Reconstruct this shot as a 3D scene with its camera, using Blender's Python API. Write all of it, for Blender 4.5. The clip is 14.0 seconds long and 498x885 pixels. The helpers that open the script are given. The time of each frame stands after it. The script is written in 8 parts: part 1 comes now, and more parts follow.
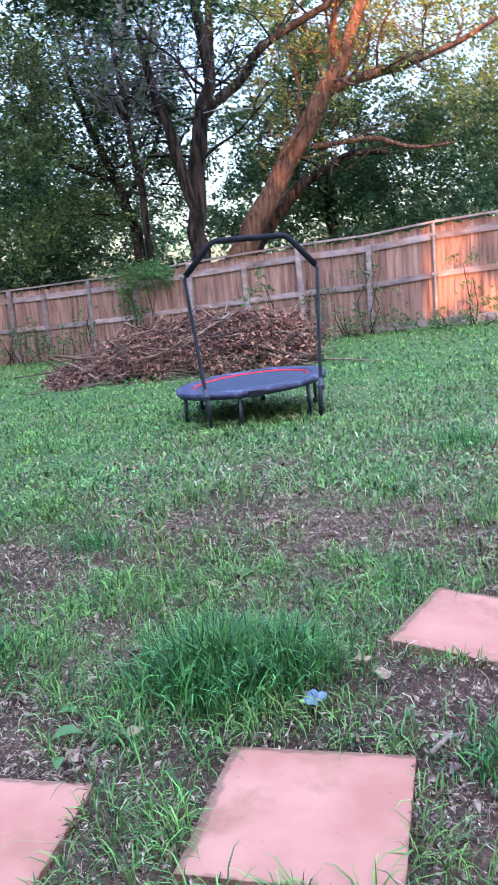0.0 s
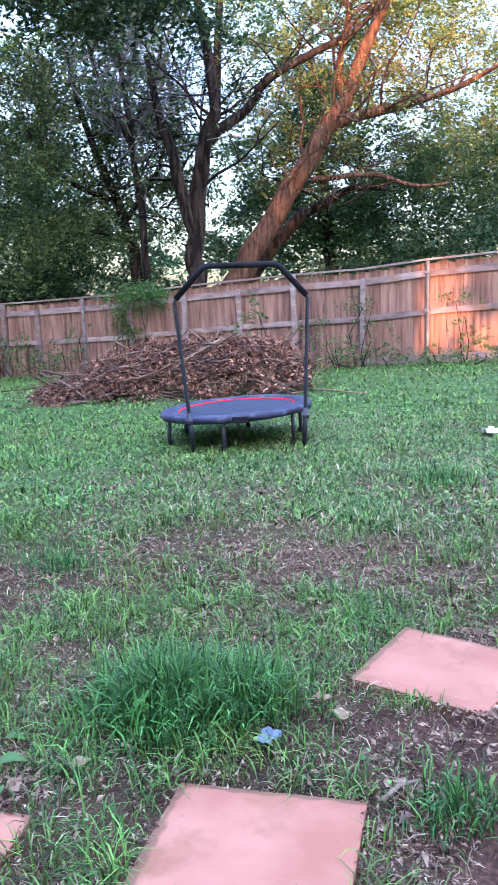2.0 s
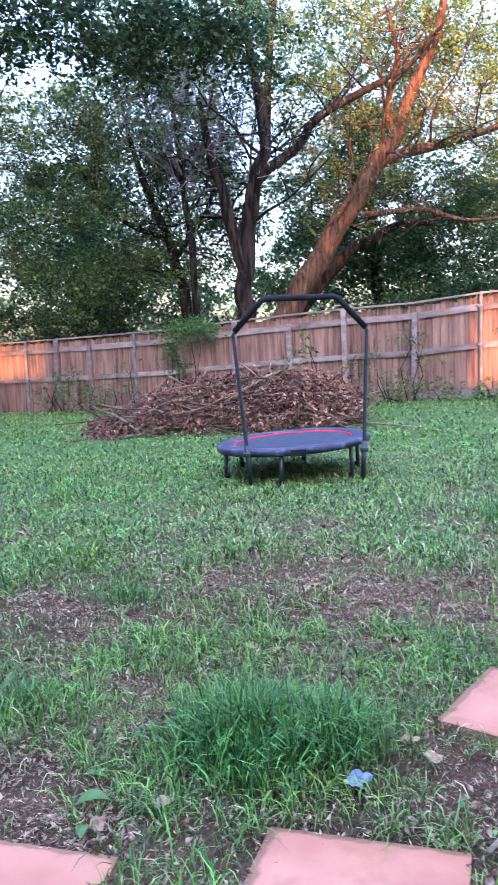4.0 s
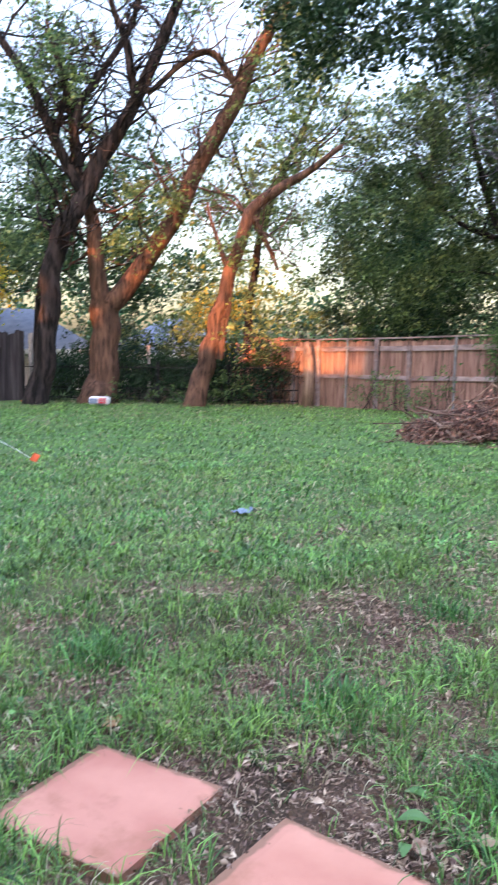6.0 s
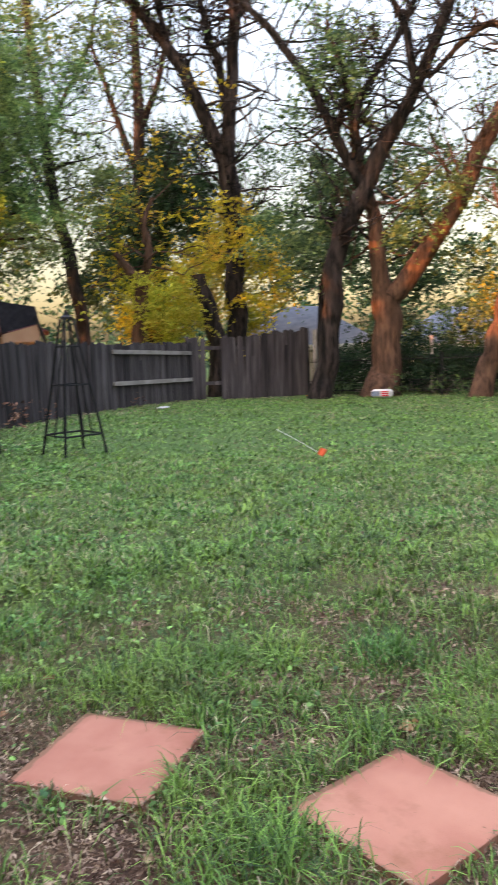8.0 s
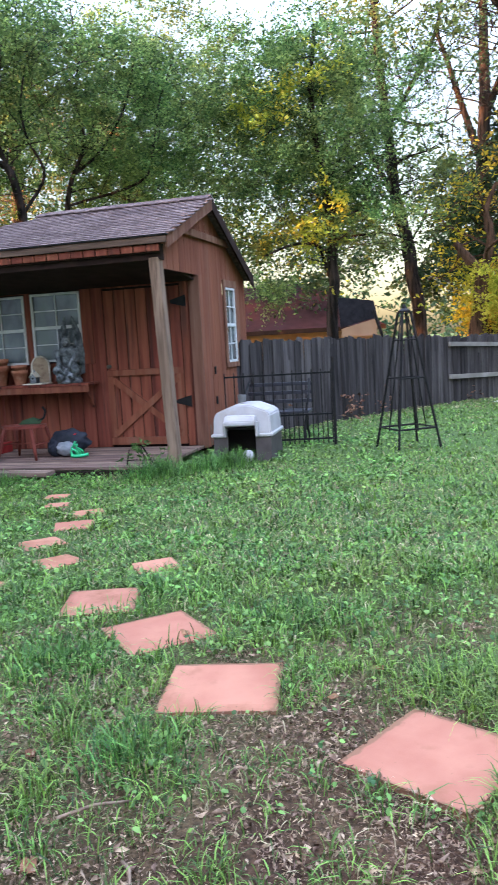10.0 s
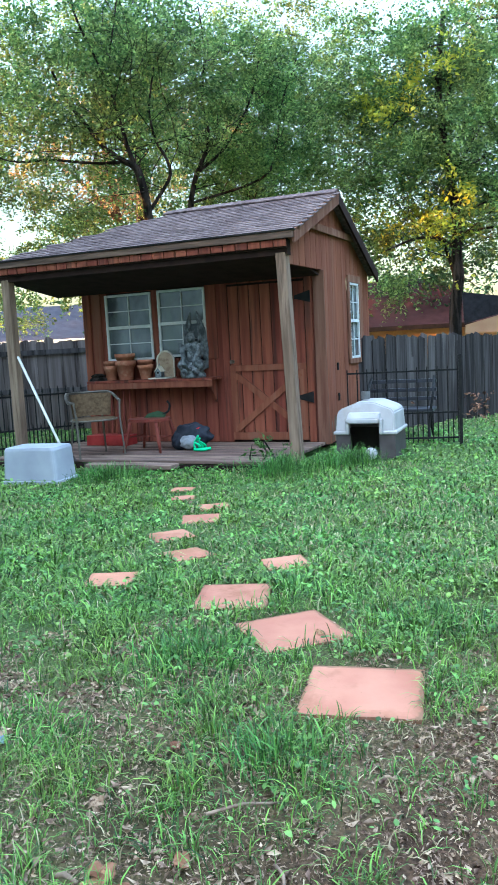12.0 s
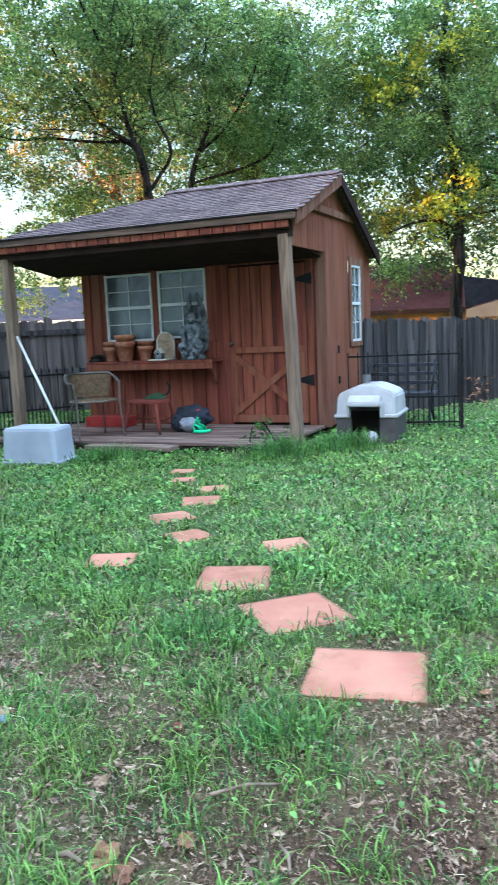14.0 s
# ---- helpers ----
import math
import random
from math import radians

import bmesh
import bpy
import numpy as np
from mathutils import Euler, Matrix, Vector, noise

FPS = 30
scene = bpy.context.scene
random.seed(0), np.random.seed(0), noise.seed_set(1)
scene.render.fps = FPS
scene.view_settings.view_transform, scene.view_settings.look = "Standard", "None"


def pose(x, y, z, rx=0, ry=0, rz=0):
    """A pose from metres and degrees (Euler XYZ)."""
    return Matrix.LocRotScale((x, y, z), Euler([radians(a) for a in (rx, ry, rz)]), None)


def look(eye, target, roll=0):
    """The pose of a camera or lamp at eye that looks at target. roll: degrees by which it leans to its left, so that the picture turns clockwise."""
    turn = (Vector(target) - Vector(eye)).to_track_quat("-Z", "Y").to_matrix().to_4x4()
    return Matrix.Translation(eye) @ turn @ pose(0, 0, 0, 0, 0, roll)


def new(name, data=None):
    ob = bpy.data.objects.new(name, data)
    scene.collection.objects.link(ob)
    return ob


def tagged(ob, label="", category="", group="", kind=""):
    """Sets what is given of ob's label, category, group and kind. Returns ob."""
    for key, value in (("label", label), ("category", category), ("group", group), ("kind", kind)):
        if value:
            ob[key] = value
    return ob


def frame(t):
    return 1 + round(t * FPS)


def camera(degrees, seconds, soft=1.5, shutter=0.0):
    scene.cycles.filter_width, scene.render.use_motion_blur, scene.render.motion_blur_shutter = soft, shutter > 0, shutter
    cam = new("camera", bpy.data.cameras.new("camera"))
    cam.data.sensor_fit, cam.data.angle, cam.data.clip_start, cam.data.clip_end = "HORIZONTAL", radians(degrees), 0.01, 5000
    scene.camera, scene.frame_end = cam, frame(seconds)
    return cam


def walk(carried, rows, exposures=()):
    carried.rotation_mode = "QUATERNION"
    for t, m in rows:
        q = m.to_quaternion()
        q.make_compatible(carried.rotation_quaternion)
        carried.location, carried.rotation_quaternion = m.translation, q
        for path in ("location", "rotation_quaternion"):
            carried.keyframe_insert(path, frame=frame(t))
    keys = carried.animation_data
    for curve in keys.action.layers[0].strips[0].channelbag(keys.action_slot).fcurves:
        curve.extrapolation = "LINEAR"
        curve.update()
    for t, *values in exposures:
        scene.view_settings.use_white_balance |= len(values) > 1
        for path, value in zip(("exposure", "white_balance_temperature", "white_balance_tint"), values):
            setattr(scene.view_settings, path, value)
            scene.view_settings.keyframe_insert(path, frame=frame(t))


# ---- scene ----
cam = camera(34.5, 14.0, shutter=0.4)
# seconds, stops, kelvin, tint
EXPOSURES = [(0.0, 3.72, 5750, 26), (5.0, 3.74, 5800, 32), (6.0, 3.64, 6550, 27), (7.0, 3.56, 7300, 24), (8.0, 3.36, 8300, 27), (9.2, 3.66, 7700, 31), (11.5, 3.98, 6650, 6), (14.0, 4.0, 6650, 10)]
PATH = [
    (0, (-0.249, -0.636, 1.301), (-1.083, 1.136, 0.894), -5.2),
    (0.5, (-0.278, -0.66, 1.321), (-1.148, 1.102, 0.949), -2.9),
    (1, (-0.263, -0.643, 1.318), (-1.138, 1.121, 0.971), -3.1),
    (1.5, (-0.245, -0.618, 1.317), (-1.089, 1.162, 0.973), -1.2),
    (2, (-0.206, -0.57, 1.295), (-1.018, 1.225, 0.95), -2.0),
    (2.2, (-0.194, -0.564, 1.288), (-0.995, 1.235, 0.939), -2.6),
    (4.3, (-0.39, -0.585, 1.27), (-1.346, 1.155, 1.032), -1.6),
    (4.5, (-0.409, -0.59, 1.281), (-1.42, 1.119, 1.043), -0.7),
    (5, (-0.414, -0.581, 1.287), (-1.595, 1.013, 1.032), -0.8),
    (5.5, (-0.488, -0.642, 1.288), (-1.834, 0.824, 1.087), -0.6),
    (6, (-0.484, -0.66, 1.323), (-1.978, 0.645, 1.072), 1.1),
    (6.5, (-0.493, -0.627, 1.317), (-2.091, 0.533, 0.998), -0.2),
    (7, (-0.525, -0.635, 1.32), (-2.225, 0.386, 1.063), -2.8),
    (7.5, (-0.523, -0.647, 1.323), (-2.301, 0.244, 1.106), -4.5),
    (8, (-0.543, -0.67, 1.344), (-2.393, 0.042, 1.078), -2.1),
    (8.5, (-0.548, -0.678, 1.353), (-2.48, -0.231, 1.094), -1.2),
    (9, (-0.551, -0.678, 1.357), (-2.521, -0.467, 1.082), -1.5),
    (9.2, (-0.547, -0.669, 1.353), (-2.524, -0.528, 1.088), -2.2),
    (11.3, (-0.57, -0.767, 1.37), (-2.53, -1.073, 1.112), -3.0),
    (11.5, (-0.57, -0.785, 1.372), (-2.528, -1.107, 1.12), -3.2),
    (12, (-0.595, -0.827, 1.364), (-2.547, -1.188, 1.122), -3.0),
    (12.5, (-0.633, -0.868, 1.353), (-2.575, -1.269, 1.093), -2.5),
    (12.8, (-0.644, -0.88, 1.349), (-2.579, -1.309, 1.082), -2.7),
    (13, (-0.651, -0.888, 1.347), (-2.581, -1.336, 1.074), -2.8),
    (13.5, (-0.648, -0.893, 1.347), (-2.578, -1.339, 1.072), -2.9),
    (14, (-0.617, -0.86, 1.35), (-2.564, -1.216, 1.067), -2.5),
]
walk(cam, [(t, look(eye, target, roll)) for t, eye, target, roll in PATH], EXPOSURES)

# ---- world, sun, exposure ----
SUN_AZ = Vector((0.50, -0.866))      # towards the sun, in plan
SUN_EL = 11.0
world = bpy.data.worlds.new("sky")
scene.world = world
world.use_nodes = True
wn = world.node_tree.nodes
wl = world.node_tree.links
sky = wn.new("ShaderNodeTexSky")
sky.sky_type = "NISHITA"
sky.sun_disc = False
sky.sun_elevation = radians(SUN_EL)
sky.sun_rotation = math.atan2(SUN_AZ.x, SUN_AZ.y)
sky.air_density, sky.dust_density, sky.ozone_density = 1.0, 2.5, 1.0
# hazy evening sky: dimmer at the horizon, brighter overhead
gen = wn.new("ShaderNodeTexCoord")
sep = wn.new("ShaderNodeSeparateXYZ")
wl.new(gen.outputs["Generated"], sep.inputs[0])
rise = wn.new("ShaderNodeMapRange")
rise.interpolation_type = "SMOOTHSTEP"
rise.inputs["From Min"].default_value, rise.inputs["From Max"].default_value = 0.17, 1.0
rise.inputs["To Min"].default_value, rise.inputs["To Max"].default_value = 0.24, 2.45
wl.new(sep.outputs["Z"], rise.inputs["Value"])
dim = wn.new("ShaderNodeVectorMath")
dim.operation = "SCALE"
wl.new(sky.outputs[0], dim.inputs[0])
wl.new(rise.outputs[0], dim.inputs["Scale"])
wl.new(dim.outputs[0], wn["Background"].inputs[0])
wn["Background"].inputs[1].default_value = 0.15
sun_data = bpy.data.lights.new("sun", "SUN")
sun_data.energy, sun_data.angle, sun_data.color = 1.75, radians(0.6), (1.0, 0.40, 0.13)
sun = new("sun", sun_data)
sun.rotation_euler = Vector((-SUN_AZ.x, -SUN_AZ.y, -math.tan(radians(SUN_EL)))).to_track_quat("-Z", "Y").to_euler()

# ---- materials ----
MATS = {}


def rgb(c, k=1.0):
    return (min(1, c[0] * k), min(1, c[1] * k), min(1, c[2] * k), 1.0)


def material(name, low, high, rough=0.8, grain=(6, 6, 6), fine=60.0, bump=0.3, depth=0.01, stain=None, stain_scale=0.8,
             vary=0.0, metal=0.0, island=False, spec=0.1, edges=(0.32, 0.68)):
    """Two-scale procedural surface: broad mottling between low and high, fine grain in relief, optional stains, piece to piece variation."""
    m = bpy.data.materials.new(name)
    m.use_nodes = True
    nt = m.node_tree
    n, l = nt.nodes, nt.links
    bsdf = n["Principled BSDF"]
    bsdf.inputs["Roughness"].default_value = rough
    bsdf.inputs["Metallic"].default_value = metal
    bsdf.inputs["Specular IOR Level"].default_value = spec
    co = n.new("ShaderNodeTexCoord")
    mp = n.new("ShaderNodeMapping")
    mp.inputs["Scale"].default_value = grain
    l.new(co.outputs["Object"], mp.inputs[0])
    info = n.new("ShaderNodeObjectInfo")
    shift = n.new("ShaderNodeVectorMath")
    shift.operation = "SCALE"
    shift.inputs[0].default_value = (17.0, 31.0, 11.0)
    l.new(info.outputs["Random"], shift.inputs["Scale"])
    l.new(shift.outputs[0], mp.inputs["Location"])
    big = n.new("ShaderNodeTexNoise")
    big.inputs["Scale"].default_value = 1.0
    big.inputs["Detail"].default_value = 6
    l.new(mp.outputs[0], big.inputs["Vector"])
    ramp = n.new("ShaderNodeValToRGB")
    ramp.color_ramp.elements[0].position, ramp.color_ramp.elements[0].color = edges[0], rgb(low)
    ramp.color_ramp.elements[1].position, ramp.color_ramp.elements[1].color = edges[1], rgb(high)
    l.new(big.outputs[0], ramp.inputs[0])
    colour = ramp.outputs[0]
    if stain:
        sn = n.new("ShaderNodeTexNoise")
        sn.inputs["Scale"].default_value = stain_scale
        sn.inputs["Detail"].default_value = 5
        sn.inputs["Roughness"].default_value = 0.65
        l.new(mp.outputs[0], sn.inputs["Vector"])
        sr = n.new("ShaderNodeValToRGB")
        sr.color_ramp.elements[0].position, sr.color_ramp.elements[1].position = 0.52, 0.66
        l.new(sn.outputs[0], sr.inputs[0])
        mx = n.new("ShaderNodeMixRGB")
        mx.inputs[2].default_value = rgb(stain)
        l.new(sr.outputs[0], mx.inputs[0])
        l.new(colour, mx.inputs[1])
        colour = mx.outputs[0]
    if vary:
        hs = n.new("ShaderNodeHueSaturation")
        src = info.outputs["Random"]
        if island:
            src = n.new("ShaderNodeNewGeometry").outputs["Random Per Island"]
        mr = n.new("ShaderNodeMapRange")
        mr.inputs["To Min"].default_value, mr.inputs["To Max"].default_value = 1 - vary, 1 + vary
        l.new(src, mr.inputs[0])
        l.new(mr.outputs[0], hs.inputs["Value"])
        mr2 = n.new("ShaderNodeMapRange")
        mr2.inputs["To Min"].default_value, mr2.inputs["To Max"].default_value = 0.5 - 0.03 * vary, 0.5 + 0.03 * vary
        l.new(src, mr2.inputs[0])
        l.new(mr2.outputs[0], hs.inputs["Hue"])
        l.new(colour, hs.inputs["Color"])
        colour = hs.outputs[0]
    l.new(colour, bsdf.inputs["Base Color"])
    fn = n.new("ShaderNodeTexNoise")
    fn.inputs["Scale"].default_value = fine / max(grain)
    fn.inputs["Detail"].default_value = 4
    l.new(mp.outputs[0], fn.inputs["Vector"])
    bp = n.new("ShaderNodeBump")
    bp.inputs["Strength"].default_value = bump
    bp.inputs["Distance"].default_value = depth
    l.new(fn.outputs[0], bp.inputs["Height"])
    l.new(bp.outputs[0], bsdf.inputs["Normal"])
    MATS[name] = m
    return m


def leaf_material(name, dark, light, through_light=0.35, rough=0.55, hue=0.04, spec=0.12, patchy=(0.8, 1.2), patch_scale=0.7, dull_share=0.38):
    """Thin leaves and blades: diffuse, a little gloss and light coming through, each leaf its own tint."""
    m = bpy.data.materials.new(name)
    m.use_nodes = True
    n, l = m.node_tree.nodes, m.node_tree.links
    bsdf = n["Principled BSDF"]
    bsdf.inputs["Roughness"].default_value = rough
    bsdf.inputs["Specular IOR Level"].default_value = spec
    geo = n.new("ShaderNodeNewGeometry")
    ramp = n.new("ShaderNodeValToRGB")
    ramp.color_ramp.elements[0].color, ramp.color_ramp.elements[1].color = rgb(dark), rgb(light, 1.12)
    dull = ramp.color_ramp.elements.new(0.55)
    dull.color = rgb([a + dull_share * (b - a) for a, b in zip(dark, light)])
    l.new(geo.outputs["Random Per Island"], ramp.inputs[0])
    co = n.new("ShaderNodeTexCoord")
    patch = n.new("ShaderNodeTexNoise")
    patch.inputs["Scale"].default_value = patch_scale
    patch.inputs["Detail"].default_value = 3
    l.new(co.outputs["Object"], patch.inputs["Vector"])
    mr = n.new("ShaderNodeMapRange")
    mr.inputs["From Min"].default_value, mr.inputs["From Max"].default_value = 0.35, 0.65
    mr.inputs["To Min"].default_value, mr.inputs["To Max"].default_value = 0.5 - hue, 0.5 + hue * 0.5
    l.new(patch.outputs[0], mr.inputs[0])
    hs = n.new("ShaderNodeHueSaturation")
    l.new(mr.outputs[0], hs.inputs["Hue"])
    vigour = n.new("ShaderNodeTexNoise")
    vigour.inputs["Scale"].default_value = patch_scale * 2.3
    vigour.inputs["Detail"].default_value = 4
    l.new(co.outputs["Object"], vigour.inputs["Vector"])
    mv = n.new("ShaderNodeMapRange")
    mv.inputs["From Min"].default_value, mv.inputs["From Max"].default_value = 0.33, 0.67
    mv.inputs["To Min"].default_value, mv.inputs["To Max"].default_value = patchy
    l.new(vigour.outputs[0], mv.inputs[0])
    l.new(mv.outputs[0], hs.inputs["Value"])
    l.new(ramp.outputs[0], hs.inputs["Color"])
    l.new(hs.outputs[0], bsdf.inputs["Base Color"])
    tr = n.new("ShaderNodeBsdfTranslucent")
    l.new(hs.outputs[0], tr.inputs["Color"])
    mix = n.new("ShaderNodeMixShader")
    mix.inputs[0].default_value = through_light
    l.new(bsdf.outputs[0], mix.inputs[1])
    l.new(tr.outputs[0], mix.inputs[2])
    l.new(mix.outputs[0], n["Material Output"].inputs["Surface"])
    MATS[name] = m
    return m


M = material
M("cedar", (0.115, 0.064, 0.050), (0.315, 0.198, 0.155), 0.85, (15, 15, 2.2), 110, 0.6, 0.004, stain=(0.065, 0.040, 0.033), stain_scale=0.5, vary=0.12)
M("cedar_grey", (0.13, 0.10, 0.097), (0.27, 0.222, 0.215), 0.85, (3, 8, 8), 90, 0.5, 0.004, stain=(0.19, 0.115, 0.085), vary=0.18)
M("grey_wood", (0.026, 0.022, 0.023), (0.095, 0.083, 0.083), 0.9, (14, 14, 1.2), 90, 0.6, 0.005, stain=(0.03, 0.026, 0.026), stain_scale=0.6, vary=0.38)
M("pale_rail", (0.20, 0.18, 0.16), (0.32, 0.29, 0.265), 0.85, (3, 3, 6), 80, 0.4, 0.004, vary=0.1)
M("post_wood", (0.12, 0.078, 0.055), (0.29, 0.20, 0.145), 0.85, (16, 16, 1.2), 90, 0.6, 0.004, stain=(0.11, 0.072, 0.052), vary=0.1)
M("fascia_wood", (0.06, 0.038, 0.03), (0.17, 0.11, 0.082), 0.85, (1.2, 14, 14), 90, 0.6, 0.004, stain=(0.06, 0.042, 0.036), stain_scale=0.7, vary=0.2)
M("red_siding", (0.135, 0.034, 0.022), (0.25, 0.074, 0.047), 0.75, (14, 14, 0.9), 90, 0.5, 0.003, stain=(0.085, 0.032, 0.024), stain_scale=0.6, vary=0.16)
M("red_siding_worn", (0.15, 0.046, 0.027), (0.25, 0.088, 0.052), 0.78, (14, 14, 0.8), 90, 0.5, 0.003, stain=(0.20, 0.085, 0.056), stain_scale=0.5, vary=0.07)
M("red_weathered", (0.13, 0.052, 0.034), (0.235, 0.12, 0.082), 0.85, (12, 12, 0.9), 90, 0.5, 0.003, stain=(0.12, 0.042, 0.028), stain_scale=0.6, vary=0.08)
# near-black brown: shade under the roof and behind boards put into the colour
M("shaded_dark_wood", (0.018, 0.010, 0.009), (0.034, 0.019, 0.016), 0.9, (6, 6, 6), 60, 0.3, 0.003)
M("shingle", (0.07, 0.048, 0.048), (0.17, 0.122, 0.118), 0.95, (20, 20, 20), 300, 0.6, 0.003, vary=0.3)
M("shingle_maroon", (0.036, 0.015, 0.017), (0.058, 0.024, 0.026), 0.95, (3, 3, 3), 40, 0.4, 0.01)
M("shingle_slate", (0.027, 0.031, 0.046), (0.044, 0.049, 0.068), 0.95, (3, 3, 3), 40, 0.4, 0.01)
M("shingle_grey", (0.14, 0.145, 0.16), (0.21, 0.215, 0.23), 0.95, (3, 3, 3), 40, 0.4, 0.01)
M("red_tray", (0.24, 0.02, 0.02), (0.33, 0.04, 0.035), 0.5, (8, 8, 8), 90, 0.1, 0.001)
M("stucco", (0.26, 0.15, 0.09), (0.33, 0.2, 0.12), 0.9, (2, 2, 2), 40, 0.3, 0.01)
M("wall_paint_pale", (0.55, 0.52, 0.48), (0.66, 0.63, 0.58), 0.9, (1.5, 1.5, 1.5), 30, 0.2, 0.01)
M("deck_wood", (0.08, 0.048, 0.04), (0.25, 0.16, 0.13), 0.85, (1.5, 14, 14), 80, 0.5, 0.003, stain=(0.09, 0.065, 0.055), vary=0.28)
M("paver", (0.345, 0.130, 0.085), (0.44, 0.192, 0.126), 0.85, (4, 4, 4), 220, 0.25, 0.003, stain=(0.30, 0.125, 0.075), stain_scale=0.9, vary=0.1)
M("terracotta", (0.29, 0.10, 0.062), (0.40, 0.16, 0.10), 0.8, (14, 14, 14), 160, 0.2, 0.002, stain=(0.42, 0.21, 0.14), vary=0.1)
M("stone_grey", (0.035, 0.043, 0.05), (0.23, 0.26, 0.28), 0.75, (14, 14, 14), 120, 0.5, 0.004, stain=(0.06, 0.07, 0.08), stain_scale=1.2)
M("iron", (0.006, 0.006, 0.007), (0.016, 0.015, 0.015), 0.6, (10, 10, 10), 160, 0.3, 0.001, spec=0.15)
M("brown_wood", (0.062, 0.048, 0.045), (0.145, 0.118, 0.112), 0.9, (14, 14, 1.1), 90, 0.6, 0.005, stain=(0.04, 0.03, 0.028), stain_scale=0.6, vary=0.3)
M("window_white", (0.48, 0.50, 0.50), (0.62, 0.63, 0.63), 0.5, (10, 10, 10), 90, 0.1, 0.001)
M("grey_plastic", (0.06, 0.05, 0.05), (0.085, 0.072, 0.072), 0.55, (6, 6, 6), 200, 0.15, 0.001)
M("white_plastic", (0.33, 0.315, 0.32), (0.43, 0.415, 0.42), 0.5, (4, 4, 4), 120, 0.1, 0.001, stain=(0.34, 0.31, 0.29), stain_scale=0.8)
M("tote_plastic", (0.27, 0.285, 0.325), (0.36, 0.375, 0.41), 0.4, (3, 3, 3), 60, 0.1, 0.001)
M("tramp_blue", (0.017, 0.016, 0.036), (0.042, 0.04, 0.078), 0.55, (10, 10, 10), 90, 0.4, 0.004, stain=(0.10, 0.105, 0.15), spec=0.3)
M("tramp_mat", (0.03, 0.035, 0.05), (0.055, 0.06, 0.085), 0.7, (20, 20, 20), 300, 0.3, 0.001)
M("red_band", (0.5, 0.02, 0.03), (0.6, 0.04, 0.04), 0.6, (8, 8, 8), 90, 0.1, 0.001)
M("black_foam", (0.008, 0.008, 0.010), (0.018, 0.018, 0.022), 0.75, (12, 12, 12), 120, 0.2, 0.001)
M("black_paint", (0.012, 0.013, 0.02), (0.022, 0.024, 0.034), 0.45, (10, 10, 10), 120, 0.1, 0.001, spec=0.5)
M("galvanised", (0.12, 0.12, 0.12), (0.21, 0.21, 0.215), 0.65, (6, 6, 6), 90, 0.15, 0.001, metal=0.35)
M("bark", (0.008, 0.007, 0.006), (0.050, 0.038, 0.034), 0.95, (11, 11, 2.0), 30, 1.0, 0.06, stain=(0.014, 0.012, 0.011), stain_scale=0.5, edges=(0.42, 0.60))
# second bark tone for lit trunks: low sunlight put into its colour
M("bark_sunlit", (0.018, 0.011, 0.009), (0.155, 0.086, 0.056), 0.95, (16, 16, 2.4), 30, 1.0, 0.05, stain=(0.045, 0.028, 0.02), stain_scale=0.5, edges=(0.30, 0.66))
M("bark_grey", (0.13, 0.115, 0.12), (0.24, 0.215, 0.22), 0.95, (5, 5, 1.3), 30, 0.9, 0.03)
M("twig", (0.06, 0.034, 0.027), (0.25, 0.165, 0.12), 0.9, (6, 6, 6), 60, 0.4, 0.004, vary=0.45, island=True)
M("wicker", (0.07, 0.043, 0.024), (0.14, 0.09, 0.052), 0.8, (30, 30, 30), 250, 0.6, 0.003)
M("steel_arm", (0.075, 0.064, 0.054), (0.17, 0.15, 0.13), 0.4, (8, 8, 8), 120, 0.1, 0.001, metal=0.5)
M("red_wood", (0.13, 0.028, 0.022), (0.20, 0.05, 0.035), 0.55, (8, 8, 3), 90, 0.2, 0.002)
M("bag_black", (0.012, 0.014, 0.02), (0.03, 0.034, 0.045), 0.6, (8, 8, 8), 90, 0.4, 0.006)
M("bag_grey", (0.17, 0.185, 0.21), (0.27, 0.29, 0.32), 0.7, (8, 8, 8), 90, 0.4, 0.006)
M("tool_green", (0.018, 0.045, 0.024), (0.04, 0.085, 0.045), 0.6, (8, 8, 8), 90, 0.2, 0.002)
M("green_strap", (0.0, 0.42, 0.18), (0.01, 0.55, 0.25), 0.6, (8, 8, 8), 90, 0.2, 0.002)
M("tan_board", (0.26, 0.19, 0.13), (0.36, 0.27, 0.19), 0.85, (12, 12, 12), 120, 0.3, 0.002, stain=(0.2, 0.13, 0.09))
M("cream", (0.52, 0.47, 0.38), (0.64, 0.59, 0.5), 0.8, (12, 12, 12), 120, 0.2, 0.002, stain=(0.3, 0.26, 0.22))
M("orange_flag", (0.55, 0.085, 0.03), (0.65, 0.13, 0.05), 0.6, (10, 10, 10), 90, 0.1, 0.001)
M("blue_scrap", (0.11, 0.14, 0.18), (0.19, 0.23, 0.28), 0.6, (14, 14, 14), 90, 0.3, 0.003)
M("pale_scrap", (0.42, 0.41, 0.40), (0.56, 0.55, 0.54), 0.7, (14, 14, 14), 90, 0.3, 0.003)
M("pale_leaf", (0.20, 0.115, 0.066), (0.33, 0.225, 0.145), 0.8, (30, 30, 30), 160, 0.4, 0.003, vary=0.2)
M("brown_leaf", (0.17, 0.075, 0.04), (0.28, 0.14, 0.08), 0.8, (30, 30, 30), 160, 0.4, 0.003, vary=0.3)
